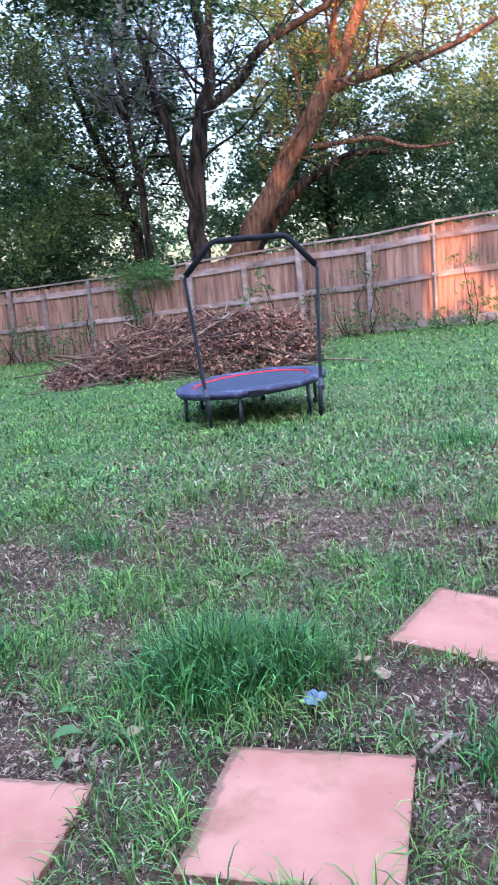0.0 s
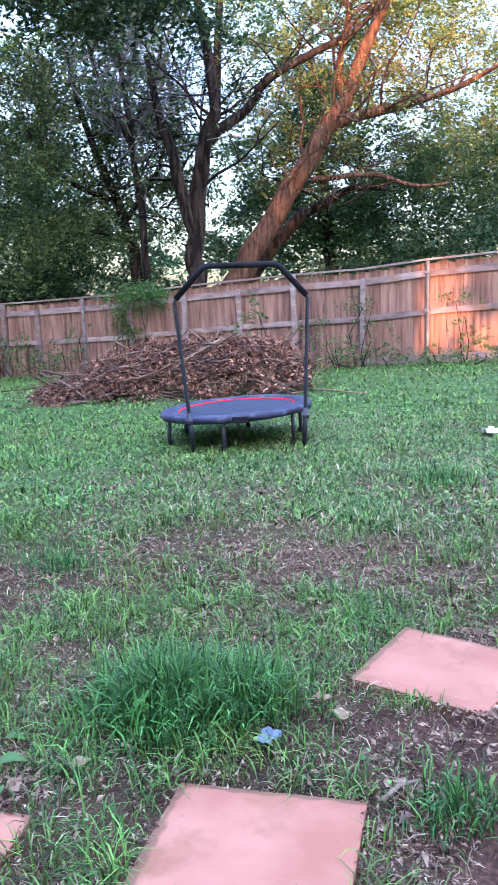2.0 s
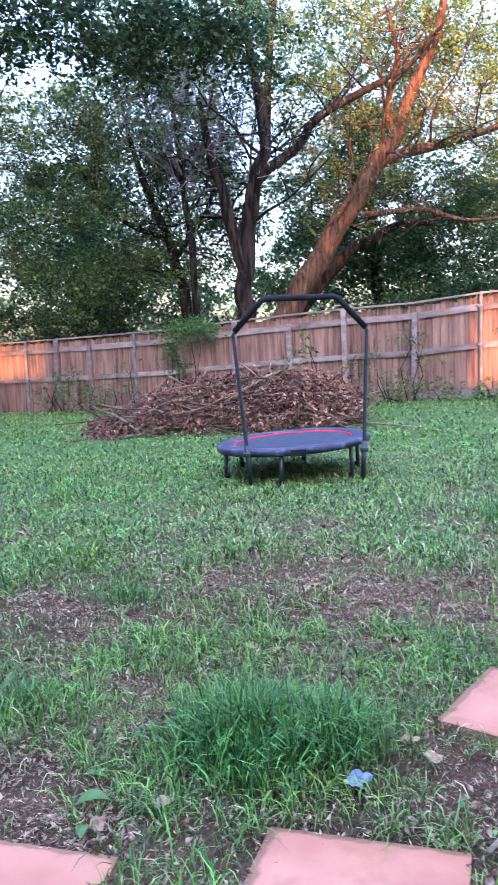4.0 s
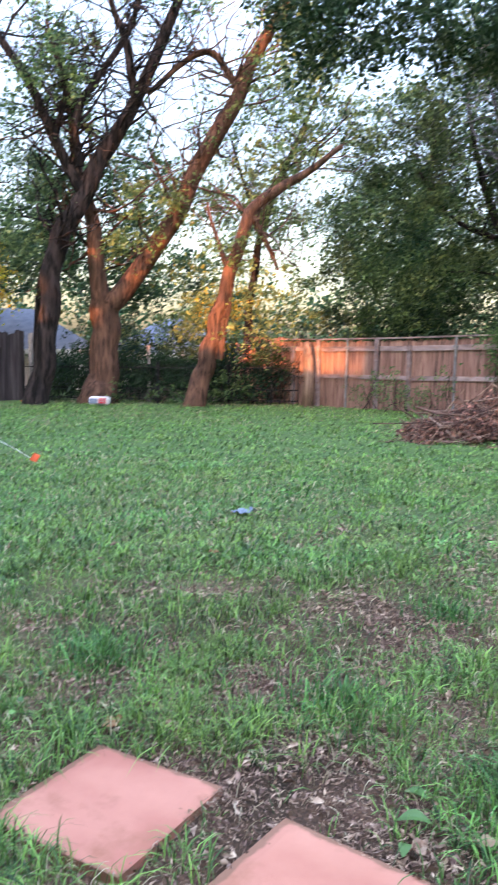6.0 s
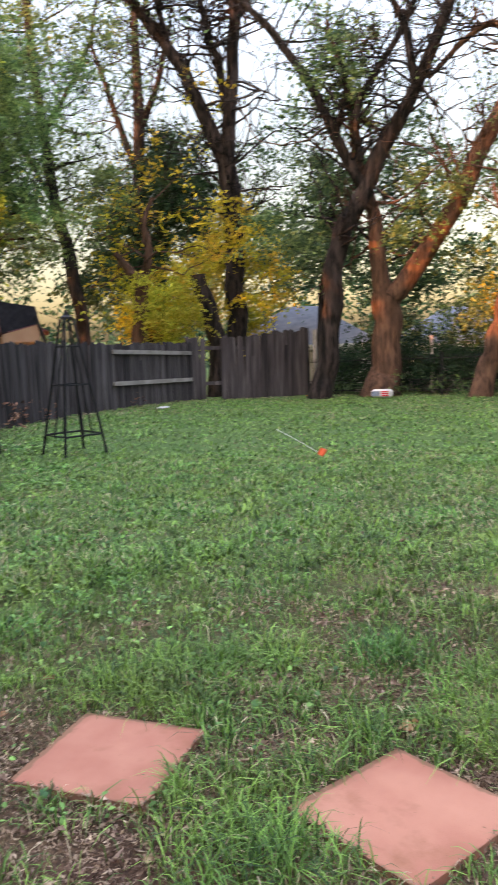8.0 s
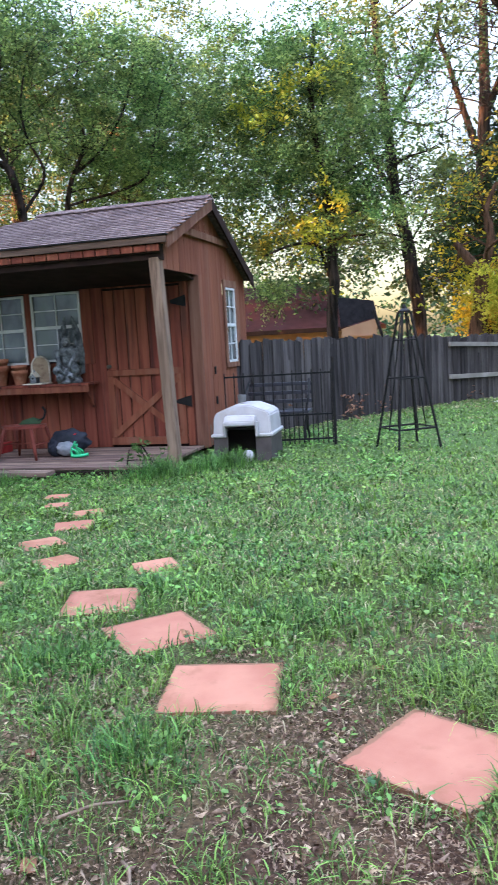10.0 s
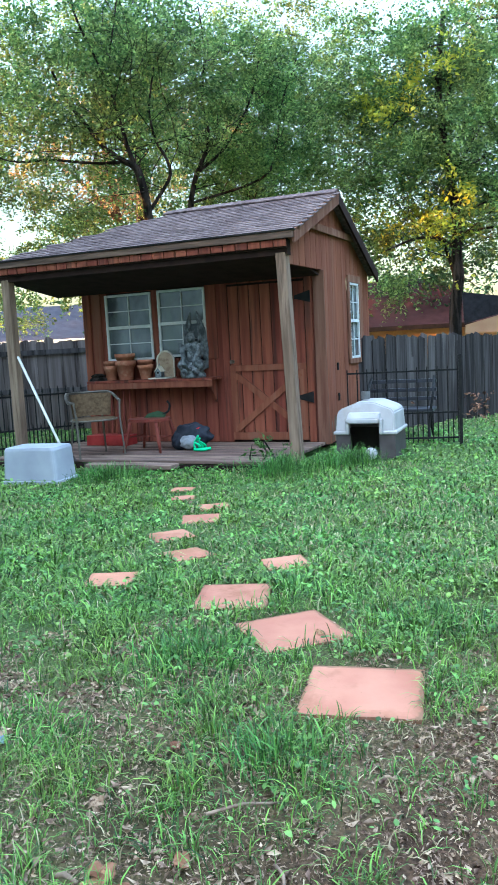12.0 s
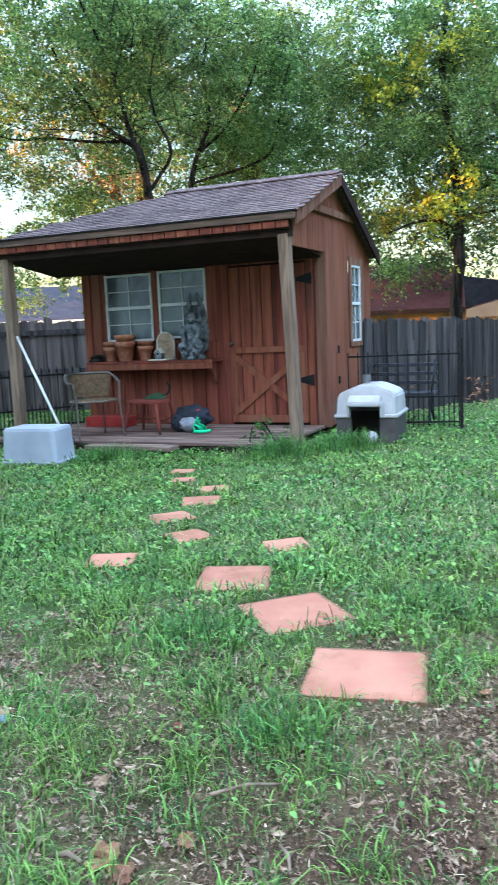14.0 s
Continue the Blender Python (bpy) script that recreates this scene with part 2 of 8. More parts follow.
M("litter", (0.085, 0.042, 0.028), (0.42, 0.29, 0.205), 0.85, (30, 30, 30), 160, 0.3, 0.002, vary=0.5, island=True)
M("rubble", (0.16, 0.13, 0.115), (0.30, 0.26, 0.235), 0.9, (6, 6, 6), 60, 0.4, 0.005, vary=0.3, island=True)
M("white_paint", (0.66, 0.64, 0.6), (0.76, 0.74, 0.7), 0.7, (6, 6, 6), 60, 0.2, 0.002, stain=(0.5, 0.47, 0.42))
M("shade_wall_siding", (0.42, 0.40, 0.37), (0.5, 0.48, 0.44), 0.85, (0.5, 0.5, 6), 20, 0.2, 0.01)

leaf_material("leaf_dark", (0.014, 0.042, 0.019), (0.075, 0.15, 0.058), 0.35)
leaf_material("leaf_mid", (0.024, 0.066, 0.026), (0.15, 0.235, 0.085), 0.4)
leaf_material("leaf_soft", (0.018, 0.048, 0.017), (0.16, 0.235, 0.078), 0.4, patchy=(0.5, 1.25))
leaf_material("leaf_light", (0.05, 0.105, 0.032), (0.2, 0.27, 0.085), 0.4)
leaf_material("leaf_shed", (0.034, 0.100, 0.032), (0.255, 0.41, 0.125), 0.5, patchy=(0.5, 1.25))
# sunny, gold and amber leaves: low sunlight is put into their colour
leaf_material("leaf_sunny", (0.05, 0.095, 0.03), (0.22, 0.29, 0.09), 0.4)
leaf_material("leaf_sunlit_gold", (0.28, 0.26, 0.02), (0.68, 0.54, 0.05), 0.5)
leaf_material("leaf_sunlit_amber", (0.16, 0.13, 0.05), (0.5, 0.38, 0.16), 0.5)
# near-black green: shade beneath trees and hedges put into the leaf colour
leaf_material("leaf_deep_shade", (0.008, 0.026, 0.013), (0.038, 0.078, 0.034), 0.3)
# yellow leaves, brightened in colour to carry the sunlight on them
leaf_material("leaf_sunlit_lemon", (0.26, 0.33, 0.035), (0.62, 0.62, 0.09), 0.5)
leaf_material("vine_leaf", (0.025, 0.08, 0.022), (0.09, 0.19, 0.055), 0.35)
leaf_material("grass_blade", (0.012, 0.046, 0.011), (0.182, 0.36, 0.068), 0.16, 0.45, 0.025, 0.22, (0.72, 1.15), 1.6, 0.5)
leaf_material("dry_blade", (0.18, 0.14, 0.075), (0.50, 0.42, 0.27), 0.3, 0.7, 0.02)
leaf_material("weed_leaf", (0.034, 0.112, 0.03), (0.22, 0.435, 0.105), 0.35, 0.4, 0.03, 0.3, (0.75, 1.15), 1.6, 0.5)
leaf_material("tuft_blade", (0.012, 0.055, 0.014), (0.115, 0.32, 0.068), 0.15, 0.45, 0.02, 0.22)

def worn_rim(name, dirt):
    """Soil and wear creeping in from a slab's edges, broken up by noise."""
    n, l = MATS[name].node_tree.nodes, MATS[name].node_tree.links
    b = n["Principled BSDF"]
    clean = b.inputs["Base Color"].links[0].from_socket
    co = n.new("ShaderNodeTexCoord")
    mid = n.new("ShaderNodeVectorMath")
    mid.operation = "SUBTRACT"
    mid.inputs[1].default_value = (0.525, 0.485, 0.5)
    l.new(co.outputs["Generated"], mid.inputs[0])
    off = n.new("ShaderNodeVectorMath")
    off.operation = "ABSOLUTE"
    l.new(mid.outputs[0], off.inputs[0])
    xyz = n.new("ShaderNodeSeparateXYZ")
    l.new(off.outputs[0], xyz.inputs[0])
    far = n.new("ShaderNodeMath")
    far.operation = "MAXIMUM"
    l.new(xyz.outputs[0], far.inputs[0])
    l.new(xyz.outputs[1], far.inputs[1])
    grit = n.new("ShaderNodeTexNoise")
    grit.inputs["Scale"].default_value, grit.inputs["Detail"].default_value = 16.0, 7
    l.new(co.outputs["Object"], grit.inputs["Vector"])
    add = n.new("ShaderNodeMath")
    add.operation = "MULTIPLY_ADD"
    add.inputs[1].default_value = 0.11
    l.new(grit.outputs[0], add.inputs[0])
    l.new(far.outputs[0], add.inputs[2])
    edge = n.new("ShaderNodeMapRange")
    edge.inputs["From Min"].default_value, edge.inputs["From Max"].default_value = 0.520, 0.540
    edge.inputs["To Max"].default_value = 0.75
    l.new(add.outputs[0], edge.inputs[0])
    speck = n.new("ShaderNodeTexNoise")
    speck.inputs["Scale"].default_value, speck.inputs["Detail"].default_value = 42.0, 3
    l.new(co.outputs["Object"], speck.inputs["Vector"])
    dots = n.new("ShaderNodeMapRange")
    dots.inputs["From Min"].default_value, dots.inputs["From Max"].default_value = 0.70, 0.75
    dots.inputs["To Max"].default_value = 0.7
    l.new(speck.outputs[0], dots.inputs[0])
    both = n.new("ShaderNodeMath")
    both.operation = "MAXIMUM"
    l.new(edge.outputs[0], both.inputs[0])
    l.new(dots.outputs[0], both.inputs[1])
    mx = n.new("ShaderNodeMixRGB")
    mx.inputs[2].default_value = rgb(dirt)
    l.new(both.outputs[0], mx.inputs[0])
    l.new(clean, mx.inputs[1])
    l.new(mx.outputs[0], b.inputs["Base Color"])


worn_rim("paver", (0.17, 0.095, 0.055))
# mottled base colour puts reflections and a pale curtain into the panes
M("window_glass", (0.034, 0.045, 0.052), (0.17, 0.205, 0.22), 0.12, (3.5, 3.5, 2.2), 30, 0.02, 0.001, stain=(0.10, 0.13, 0.12), stain_scale=0.8, spec=0.8)


def soil_material():
    """Lawn soil: brown earth, crumbs, mossy and leaf-strewn patches."""
    m = bpy.data.materials.new("soil")
    m.use_nodes = True
    n, l = m.node_tree.nodes, m.node_tree.links
    b = n["Principled BSDF"]
    b.inputs["Roughness"].default_value = 0.95
    b.inputs["Specular IOR Level"].default_value = 0.1
    co = n.new("ShaderNodeTexCoord")
    a = n.new("ShaderNodeTexNoise")
    a.inputs["Scale"].default_value, a.inputs["Detail"].default_value, a.inputs["Roughness"].default_value = 1.1, 8, 0.7
    l.new(co.outputs["Object"], a.inputs["Vector"])
    r = n.new("ShaderNodeValToRGB")
    e = r.color_ramp.elements
    e[0].position, e[0].color = 0.30, (0.026, 0.014, 0.010, 1)
    e[1].position, e[1].color = 0.75, (0.19, 0.105, 0.074, 1)
    k = e.new(0.52)
    k.color = (0.088, 0.046, 0.032, 1)
    l.new(a.outputs[0], r.inputs[0])
    g = n.new("ShaderNodeTexNoise")
    g.inputs["Scale"].default_value, g.inputs["Detail"].default_value = 0.45, 6
    l.new(co.outputs["Object"], g.inputs["Vector"])
    gr = n.new("ShaderNodeValToRGB")
    gr.color_ramp.elements[0].position, gr.color_ramp.elements[1].position = 0.40, 0.60
    l.new(g.outputs[0], gr.inputs[0])
    mx = n.new("ShaderNodeMixRGB")
    mx.inputs[2].default_value = (0.030, 0.062, 0.022, 1)
    sc = n.new("ShaderNodeMath")
    sc.operation = "MULTIPLY"
    sc.inputs[1].default_value = 0.15
    l.new(gr.outputs[0], sc.inputs[0])
    l.new(sc.outputs[0], mx.inputs[0])
    l.new(r.outputs[0], mx.inputs[1])
    # old thatch and moss under the closed sward, away from the worn ground by the stepping stones
    away = n.new("ShaderNodeVectorMath")
    away.operation = "DISTANCE"
    away.inputs[1].default_value = (-0.9, 0.9, 0.0)
    l.new(co.outputs["Object"], away.inputs[0])
    ragged = n.new("ShaderNodeMath")
    ragged.operation = "MULTIPLY_ADD"
    ragged.inputs[1].default_value = 3.0
    l.new(a.outputs[0], ragged.inputs[0])
    l.new(away.outputs["Value"], ragged.inputs[2])
    sward = n.new("ShaderNodeMapRange")
    sward.inputs["From Min"].default_value, sward.inputs["From Max"].default_value = 3.6, 7.2
    sward.inputs["To Max"].default_value = 0.85
    l.new(ragged.outputs[0], sward.inputs[0])
    thatch = n.new("ShaderNodeMixRGB")
    thatch.inputs[2].default_value = (0.066, 0.135, 0.042, 1)
    l.new(sward.outputs[0], thatch.inputs[0])
    l.new(mx.outputs[0], thatch.inputs[1])
    f = n.new("ShaderNodeTexNoise")
    f.inputs["Scale"].default_value, f.inputs["Detail"].default_value = 70, 5
    l.new(co.outputs["Object"], f.inputs["Vector"])
    fr = n.new("ShaderNodeValToRGB")
    fr.color_ramp.elements[0].position, fr.color_ramp.elements[0].color = 0.35, (0.55, 0.55, 0.55, 1)
    fr.color_ramp.elements[1].position, fr.color_ramp.elements[1].color = 0.70, (1.5, 1.4, 1.3, 1)
    l.new(f.outputs[0], fr.inputs[0])
    mul = n.new("ShaderNodeMixRGB")
    mul.blend_type = "MULTIPLY"
    mul.inputs[0].default_value = 1.0
    l.new(thatch.outputs[0], mul.inputs[1])
    l.new(fr.outputs[0], mul.inputs[2])
    l.new(mul.outputs[0], b.inputs["Base Color"])
    bp = n.new("ShaderNodeBump")
    bp.inputs["Strength"].default_value, bp.inputs["Distance"].default_value = 0.8, 0.02
    l.new(f.outputs[0], bp.inputs["Height"])
    l.new(bp.outputs[0], b.inputs["Normal"])
    MATS["soil"] = m


soil_material()


# ---- building helpers ----
def finish(name, bm, mat):
    me = bpy.data.meshes.new(name)
    bm.normal_update()
    bm.to_mesh(me)
    bm.free()
    if mat:
        me.materials.append(MATS[mat])
    return me


def thing(name, label, category, at=None, group="", kind=""):
    """An Empty at a thing's base, for its parts."""
    ob = new(name)
    ob.empty_display_size = 0.1
    if at is not None:
        ob.matrix_world = at
    return tagged(ob, label, category, group, kind)


def part(name, bm, mat, parent, label="", at=None, smooth=False):
    """One mesh under a thing or a part, in the parent's own frame."""
    me = bm if isinstance(bm, bpy.types.Mesh) else finish(name, bm, mat)
    if smooth:
        me.polygons.foreach_set("use_smooth", [True] * len(me.polygons))
    ob = new(name, me)
    ob.parent = parent
    if at is not None:
        ob.matrix_basis = at
    return tagged(ob, label)


def solo(name, bm, mat, label, category, at=None, group="", kind="", smooth=False):
    """A thing that is one mesh."""
    me = bm if isinstance(bm, bpy.types.Mesh) else finish(name, bm, mat)
    if smooth:
        me.polygons.foreach_set("use_smooth", [True] * len(me.polygons))
    ob = new(name, me)
    if at is not None:
        ob.matrix_world = at
    return tagged(ob, label, category, group, kind)


def box(bm, lo, hi, m=None, bevel=0.0):
    """An axis-aligned block from corner lo to corner hi, turned by m, with edges eased by bevel."""
    c = [(a + b) / 2 for a, b in zip(lo, hi)]
    s = [abs(b - a) for a, b in zip(lo, hi)]
    mat = Matrix.LocRotScale(c, None, s)
    made = bmesh.ops.create_cube(bm, size=1.0, matrix=mat)["verts"]
    if bevel:
        edges = list({e for v in made for e in v.link_edges})
        made = bmesh.ops.bevel(bm, geom=edges, offset=bevel, segments=1, affect="EDGES")["verts"]
    if m is not None:
        bmesh.ops.transform(bm, matrix=m, verts=made)
    return bm


def prism(bm, outline, depth_axis, lo, hi, m=None):
    """A solid from an outline in two axes, pushed from lo to hi along the third (0 x, 1 y, 2 z)."""
    def at(p, d):
        q = list(p)
        q.insert(depth_axis, d)
        return Vector(q)
    a = [bm.verts.new(at(p, lo)) for p in outline]
    b = [bm.verts.new(at(p, hi)) for p in outline]
    n = len(outline)
    fs = [bm.faces.new(a), bm.faces.new(b[::-1])]
    fs += [bm.faces.new((a[i], b[i], b[(i + 1) % n], a[(i + 1) % n])) for i in range(n)]
    bmesh.ops.recalc_face_normals(bm, faces=fs)
    if m is not None:
        bmesh.ops.transform(bm, matrix=m, verts=a + b)
    return bm


def tube(bm, pts, radii, sides=8, closed=False):
    """A tapering tube along points."""
    pts = [Vector(p) for p in pts]
    n = len(pts)
    if not hasattr(radii, "__len__"):
        radii = [radii] * n
    rings, up = [], None
    for i, p in enumerate(pts):
        if closed:
            d = pts[(i + 1) % n] - pts[i - 1]
        else:
            d = pts[min(i + 1, n - 1)] - pts[max(i - 1, 0)]
        d = d.normalized() if d.length > 1e-9 else Vector((0, 0, 1))
        if up is None:
            up = d.orthogonal().normalized()
        up = (up - d * up.dot(d))
        up = up.normalized() if up.length > 1e-6 else d.orthogonal().normalized()
        side = d.cross(up)
        rings.append([bm.verts.new(p + radii[i] * (math.cos(a) * up + math.sin(a) * side)) for a in [2 * math.pi * k / sides for k in range(sides)]])
    span = n if closed else n - 1
    for i in range(span):
        r, q = rings[i], rings[(i + 1) % n]
        for k in range(sides):
            bm.faces.new((r[k], r[(k + 1) % sides], q[(k + 1) % sides], q[k]))
    if not closed:
        bm.faces.new(rings[0][::-1])
        bm.faces.new(rings[-1])
    return bm


def lathe(bm, profile, sides=20, at=(0, 0, 0)):
    """A turned body from (radius, height) pairs, closed at both ends."""
    rings = []
    for r, z in profile:
        rings.append([bm.verts.new((at[0] + r * math.cos(2 * math.pi * k / sides), at[1] + r * math.sin(2 * math.pi * k / sides), at[2] + z)) for k in range(sides)])
    for a, b in zip(rings, rings[1:]):
        for k in range(sides):
            bm.faces.new((a[k], a[(k + 1) % sides], b[(k + 1) % sides], b[k]))
    bm.faces.new(rings[0][::-1])
    bm.faces.new(rings[-1])
    return bm


def smooth_line(pts, steps=4):
    """A Catmull-Rom line through control points of any dimension."""
    P = np.array(pts, float)
    P = np.vstack([2 * P[0] - P[1], P, 2 * P[-1] - P[-2]])
    out = []
    for i in range(1, len(P) - 2):
        for s in np.linspace(0, 1, steps, endpoint=False):
            a, b, c, d = P[i - 1], P[i], P[i + 1], P[i + 2]
            out.append(0.5 * (2 * b + (c - a) * s + (2 * a - 5 * b + 4 * c - d) * s * s + (3 * b - a - 3 * c + d) * s ** 3))
    out.append(P[-2])
    return np.array(out)


def raw_mesh(name, verts, faces_flat, sides, mat):
    """A mesh straight from arrays: verts (n, 3), and faces of one number of sides."""
    me = bpy.data.meshes.new(name)
    faces_flat = np.asarray(faces_flat, np.int32).reshape(-1, sides)
    me.vertices.add(len(verts))
    me.vertices.foreach_set("co", np.asarray(verts, np.float32).ravel())
    me.loops.add(faces_flat.size)
    me.loops.foreach_set("vertex_index", faces_flat.ravel())
    me.polygons.add(len(faces_flat))
    me.polygons.foreach_set("loop_start", np.arange(0, faces_flat.size, sides, dtype=np.int32))
    me.polygons.foreach_set("loop_total", np.full(len(faces_flat), sides, np.int32))
    me.update(calc_edges=True)
    me.validate()
    me.materials.append(MATS[mat])
    return me


def lattice(x, y, seed=0):
    """Smooth value noise in 0..1, for arrays."""
    x, y = np.asarray(x, float), np.asarray(y, float)
    xi, yi = np.floor(x).astype(np.int64), np.floor(y).astype(np.int64)
    fx, fy = x - xi, y - yi
    fx, fy = fx * fx * (3 - 2 * fx), fy * fy * (3 - 2 * fy)

    def h(a, b):
        k = (a * 374761393 + b * 668265263 + seed * 974711) & 0x7FFFFFFF
        k = ((k ^ (k >> 13)) * 1274126177) & 0x7FFFFFFF
        return ((k ^ (k >> 16)) & 0xFFFF) / 65535.0
    return (h(xi, yi) * (1 - fx) + h(xi + 1, yi) * fx) * (1 - fy) + (h(xi, yi + 1) * (1 - fx) + h(xi + 1, yi + 1) * fx) * fy


def softplus(v):
    return np.log1p(np.exp(np.clip(v, -40, 40)))


def ground_z(x, y):
    """The lawn's height: level by the path, falling gently to the far corner, rising to the near end of the plank fence."""
    x, y = np.asarray(x, float), np.asarray(y, float)
    xf, yf = np.clip(x, -24, 5), np.clip(y, -12, 18)
    fall = -0.024 * softplus(-xf - 6) / (1 + np.exp(-(yf - 4) / 1.5))
    rise = 0.009 * softplus(yf - 7) * softplus(xf + 6) / (1 + np.exp(xf - 3))
    return fall + rise


def gz(x, y):
    return float(ground_z(x, y))


def on_ground(x, y, turn=0.0, up=0.0):
    return pose(x, y, gz(x, y) + up, 0, 0, turn)


# ---- ground: one sheet to the horizon ----
def build_ground():
    def axis(lo, hi, step):
        inner = np.arange(lo, hi + step / 2, step)
        out = np.cumsum(step * 1.35 ** np.arange(1, 28))
        out = out[out < 900]
        return np.concatenate([lo - out[::-1], inner, hi + out])
    X, Y = np.meshgrid(axis(-23, 3, 0.2), axis(-8, 16, 0.2))
    Z = ground_z(X, Y) + 0.035 * (lattice(X * 1.1, Y * 1.1, 3) - 0.5) + 0.02 * (lattice(X * 4, Y * 4, 4) - 0.5) - 0.012
    r, c = X.shape
    idx = np.arange(r * c).reshape(r, c)
    faces = np.stack([idx[:-1, :-1], idx[:-1, 1:], idx[1:, 1:], idx[1:, :-1]], -1)
    me = raw_mesh("ground", np.stack([X, Y, Z], -1).reshape(-1, 3), faces, 4, "soil")
    me.polygons.foreach_set("use_smooth", [True] * len(me.polygons))
    tagged(new("ground", me), "brown lawn soil with bare and leaf-strewn patches", "ground", kind="structure")


build_ground()


# ---- shade: unseen house walls added behind the camera to block the low sun ----
def build_shade_walls():
    ob = thing("shade_walls", "unseen plain walls added to shade the yard from the low sun", "house", kind="structure")
    part("wall", box(bmesh.new(), (-14.5, -9.3, -0.2), (0.4, -9.0, 5.6)), "shade_wall_siding", ob)
    bm = bmesh.new()
    prism(bm, [(0.41, -0.2), (9.7, -0.2), (9.7, 7.6), (5.4, 9.6), (0.41, 8.6)], 1, -9.3, -9.0)
    part("wall", bm, "shade_wall_siding", ob, "unseen gable wall added to block the low sun")
    part("wall", box(bmesh.new(), (9.4, -8.99, -0.2), (9.7, 4.0, 4.6)), "shade_wall_siding", ob)
    # low wall added to keep the sun off the plank fence's foot
    part("wall", box(bmesh.new(), (9.71, -9.3, -0.2), (26.0, -9.0, 5.3)), "shade_wall_siding", ob)


build_shade_walls()


# ---- plank fence (cedar) ----
def line_z(x, knots):
    xs, zs = zip(*knots)
    return float(np.interp(x, xs, zs))


PLANK_TOP = ((-14.2, 1.38), (-11.2, 1.46), (-9.0, 1.54), (-7.8, 1.63), (-5.5, 1.75), (-4.2, 1.79), (-3.0, 1.90), (-2.2, 1.94), (2.5, 2.2))
FENCE_Y = 13.3


def picket_meshes(width, height, thick, mat, kinds=5, dog_ear=False, seed=1):
    """Pickets of unit kinds: a sawn board, slightly bowed, with a worn or clipped top."""
    rng = random.Random(seed)
    out = []
    for _ in range(kinds):
        bm = bmesh.new()
        w, e = width / 2, rng.uniform(-0.012, 0.012)
        top = height + rng.uniform(-0.012, 0.012)
        outline = [(-w, 0), (w, 0), (w, top - (0.02 if dog_ear else 0.004)), (w - (0.03 if dog_ear else 0.006), top + e), (-w + (0.03 if dog_ear else 0.006), top - e), (-w, top - (0.02 if dog_ear else 0.004))]
        prism(bm, outline, 1, -thick / 2, thick / 2)
        out.append(finish("picket", bm, mat))
    return out


def plank_fence():
    ob = thing("plank_fence", "weathered reddish cedar plank fence with grey rails and posts", "fence")
    x0, x1 = -15.6, 2.4
    rng = random.Random(4)
    pitch = 0.142
    meshes = picket_meshes(0.138, 1.0, 0.018, "cedar", 6, seed=2)
    x, k = x0, 0
    while x < x1:
        top = line_z(x, PLANK_TOP) - 0.05
        base = gz(x, FENCE_Y) - 0.02
        m = Matrix.Translation((x, FENCE_Y + 0.05 + rng.uniform(-0.003, 0.003), base)) @ Matrix.Diagonal((1, 1, top - base, 1))
        part("picket", meshes[k % 6], None, ob, at=m)
        x, k = x + pitch, k + 1
    # rails in lengths between posts; the top one is a deep board, capped
    posts = (-15.6, -14.8, -13.95, -13.05, -12.15, -11.25, -10.1, -8.95, -7.75, -6.55, -5.45, -4.2, -3.05, -0.7, 1.6)
    for a, b in zip(posts, posts[1:]):
        for drop, deep, out, nm in ((0.155, 0.11, 0.0, "top_rail"), (0.80, 0.095, 0.0, "rail"), (None, 0.14, 0.004, "kickboard")):
            bm = bmesh.new()
            za = line_z(a, PLANK_TOP) - (drop or 0) - 0.015
            zb = line_z(b, PLANK_TOP) - (drop or 0) - 0.015
            if drop is None:
                za, zb = gz(a, FENCE_Y) + 0.13, gz(b, FENCE_Y) + 0.13
                if a < -5:
                    continue
            prism(bm, [(a + 0.005, za - deep), (b - 0.005, zb - deep), (b - 0.005, zb), (a + 0.005, za)], 1, FENCE_Y + 0.004 - out, FENCE_Y + 0.040)
            part(nm, bm, "cedar_grey", ob)
        bm = bmesh.new()
        za, zb = line_z(a, PLANK_TOP), line_z(b, PLANK_TOP)
        prism(bm, [(a, za - 0.012), (b, zb - 0.012), (b, zb + 0.02), (a, za + 0.02)], 1, FENCE_Y - 0.03, FENCE_Y + 0.085)
        part("cap_rail", bm, "cedar_grey", ob)
    for i, px in enumerate(posts[:-1]):
        top, base = line_z(px, PLANK_TOP), gz(px, FENCE_Y) - 0.2
        if i in (3, 6, 12, 13):
            bm = tube(bmesh.new(), [(px, FENCE_Y - 0.035, base), (px, FENCE_Y - 0.035, top - 0.02)], 0.03, 12)
            p = part("metal_post", bm, "galvanised", ob, "round galvanised steel post")
            for z in (top - 0.21, top - 0.85):
                part("bracket", box(bmesh.new(), (px - 0.05, FENCE_Y - 0.07, z - 0.025), (px + 0.05, FENCE_Y + 0.003, z + 0.025), bevel=0.006), "galvanised", p)
        else:
            low = 0.16 if i % 2 else 0.0
            m = Matrix.Translation((px, FENCE_Y, 0)) @ pose(0, 0, 0, 0, rng.uniform(-1.2, 1.2), 0)
            bm = box(bmesh.new(), (-0.045, -0.075, base), (0.045, 0.0, top - low), m, 0.006)
            part("post", bm, "cedar_grey", ob)


plank_fence()


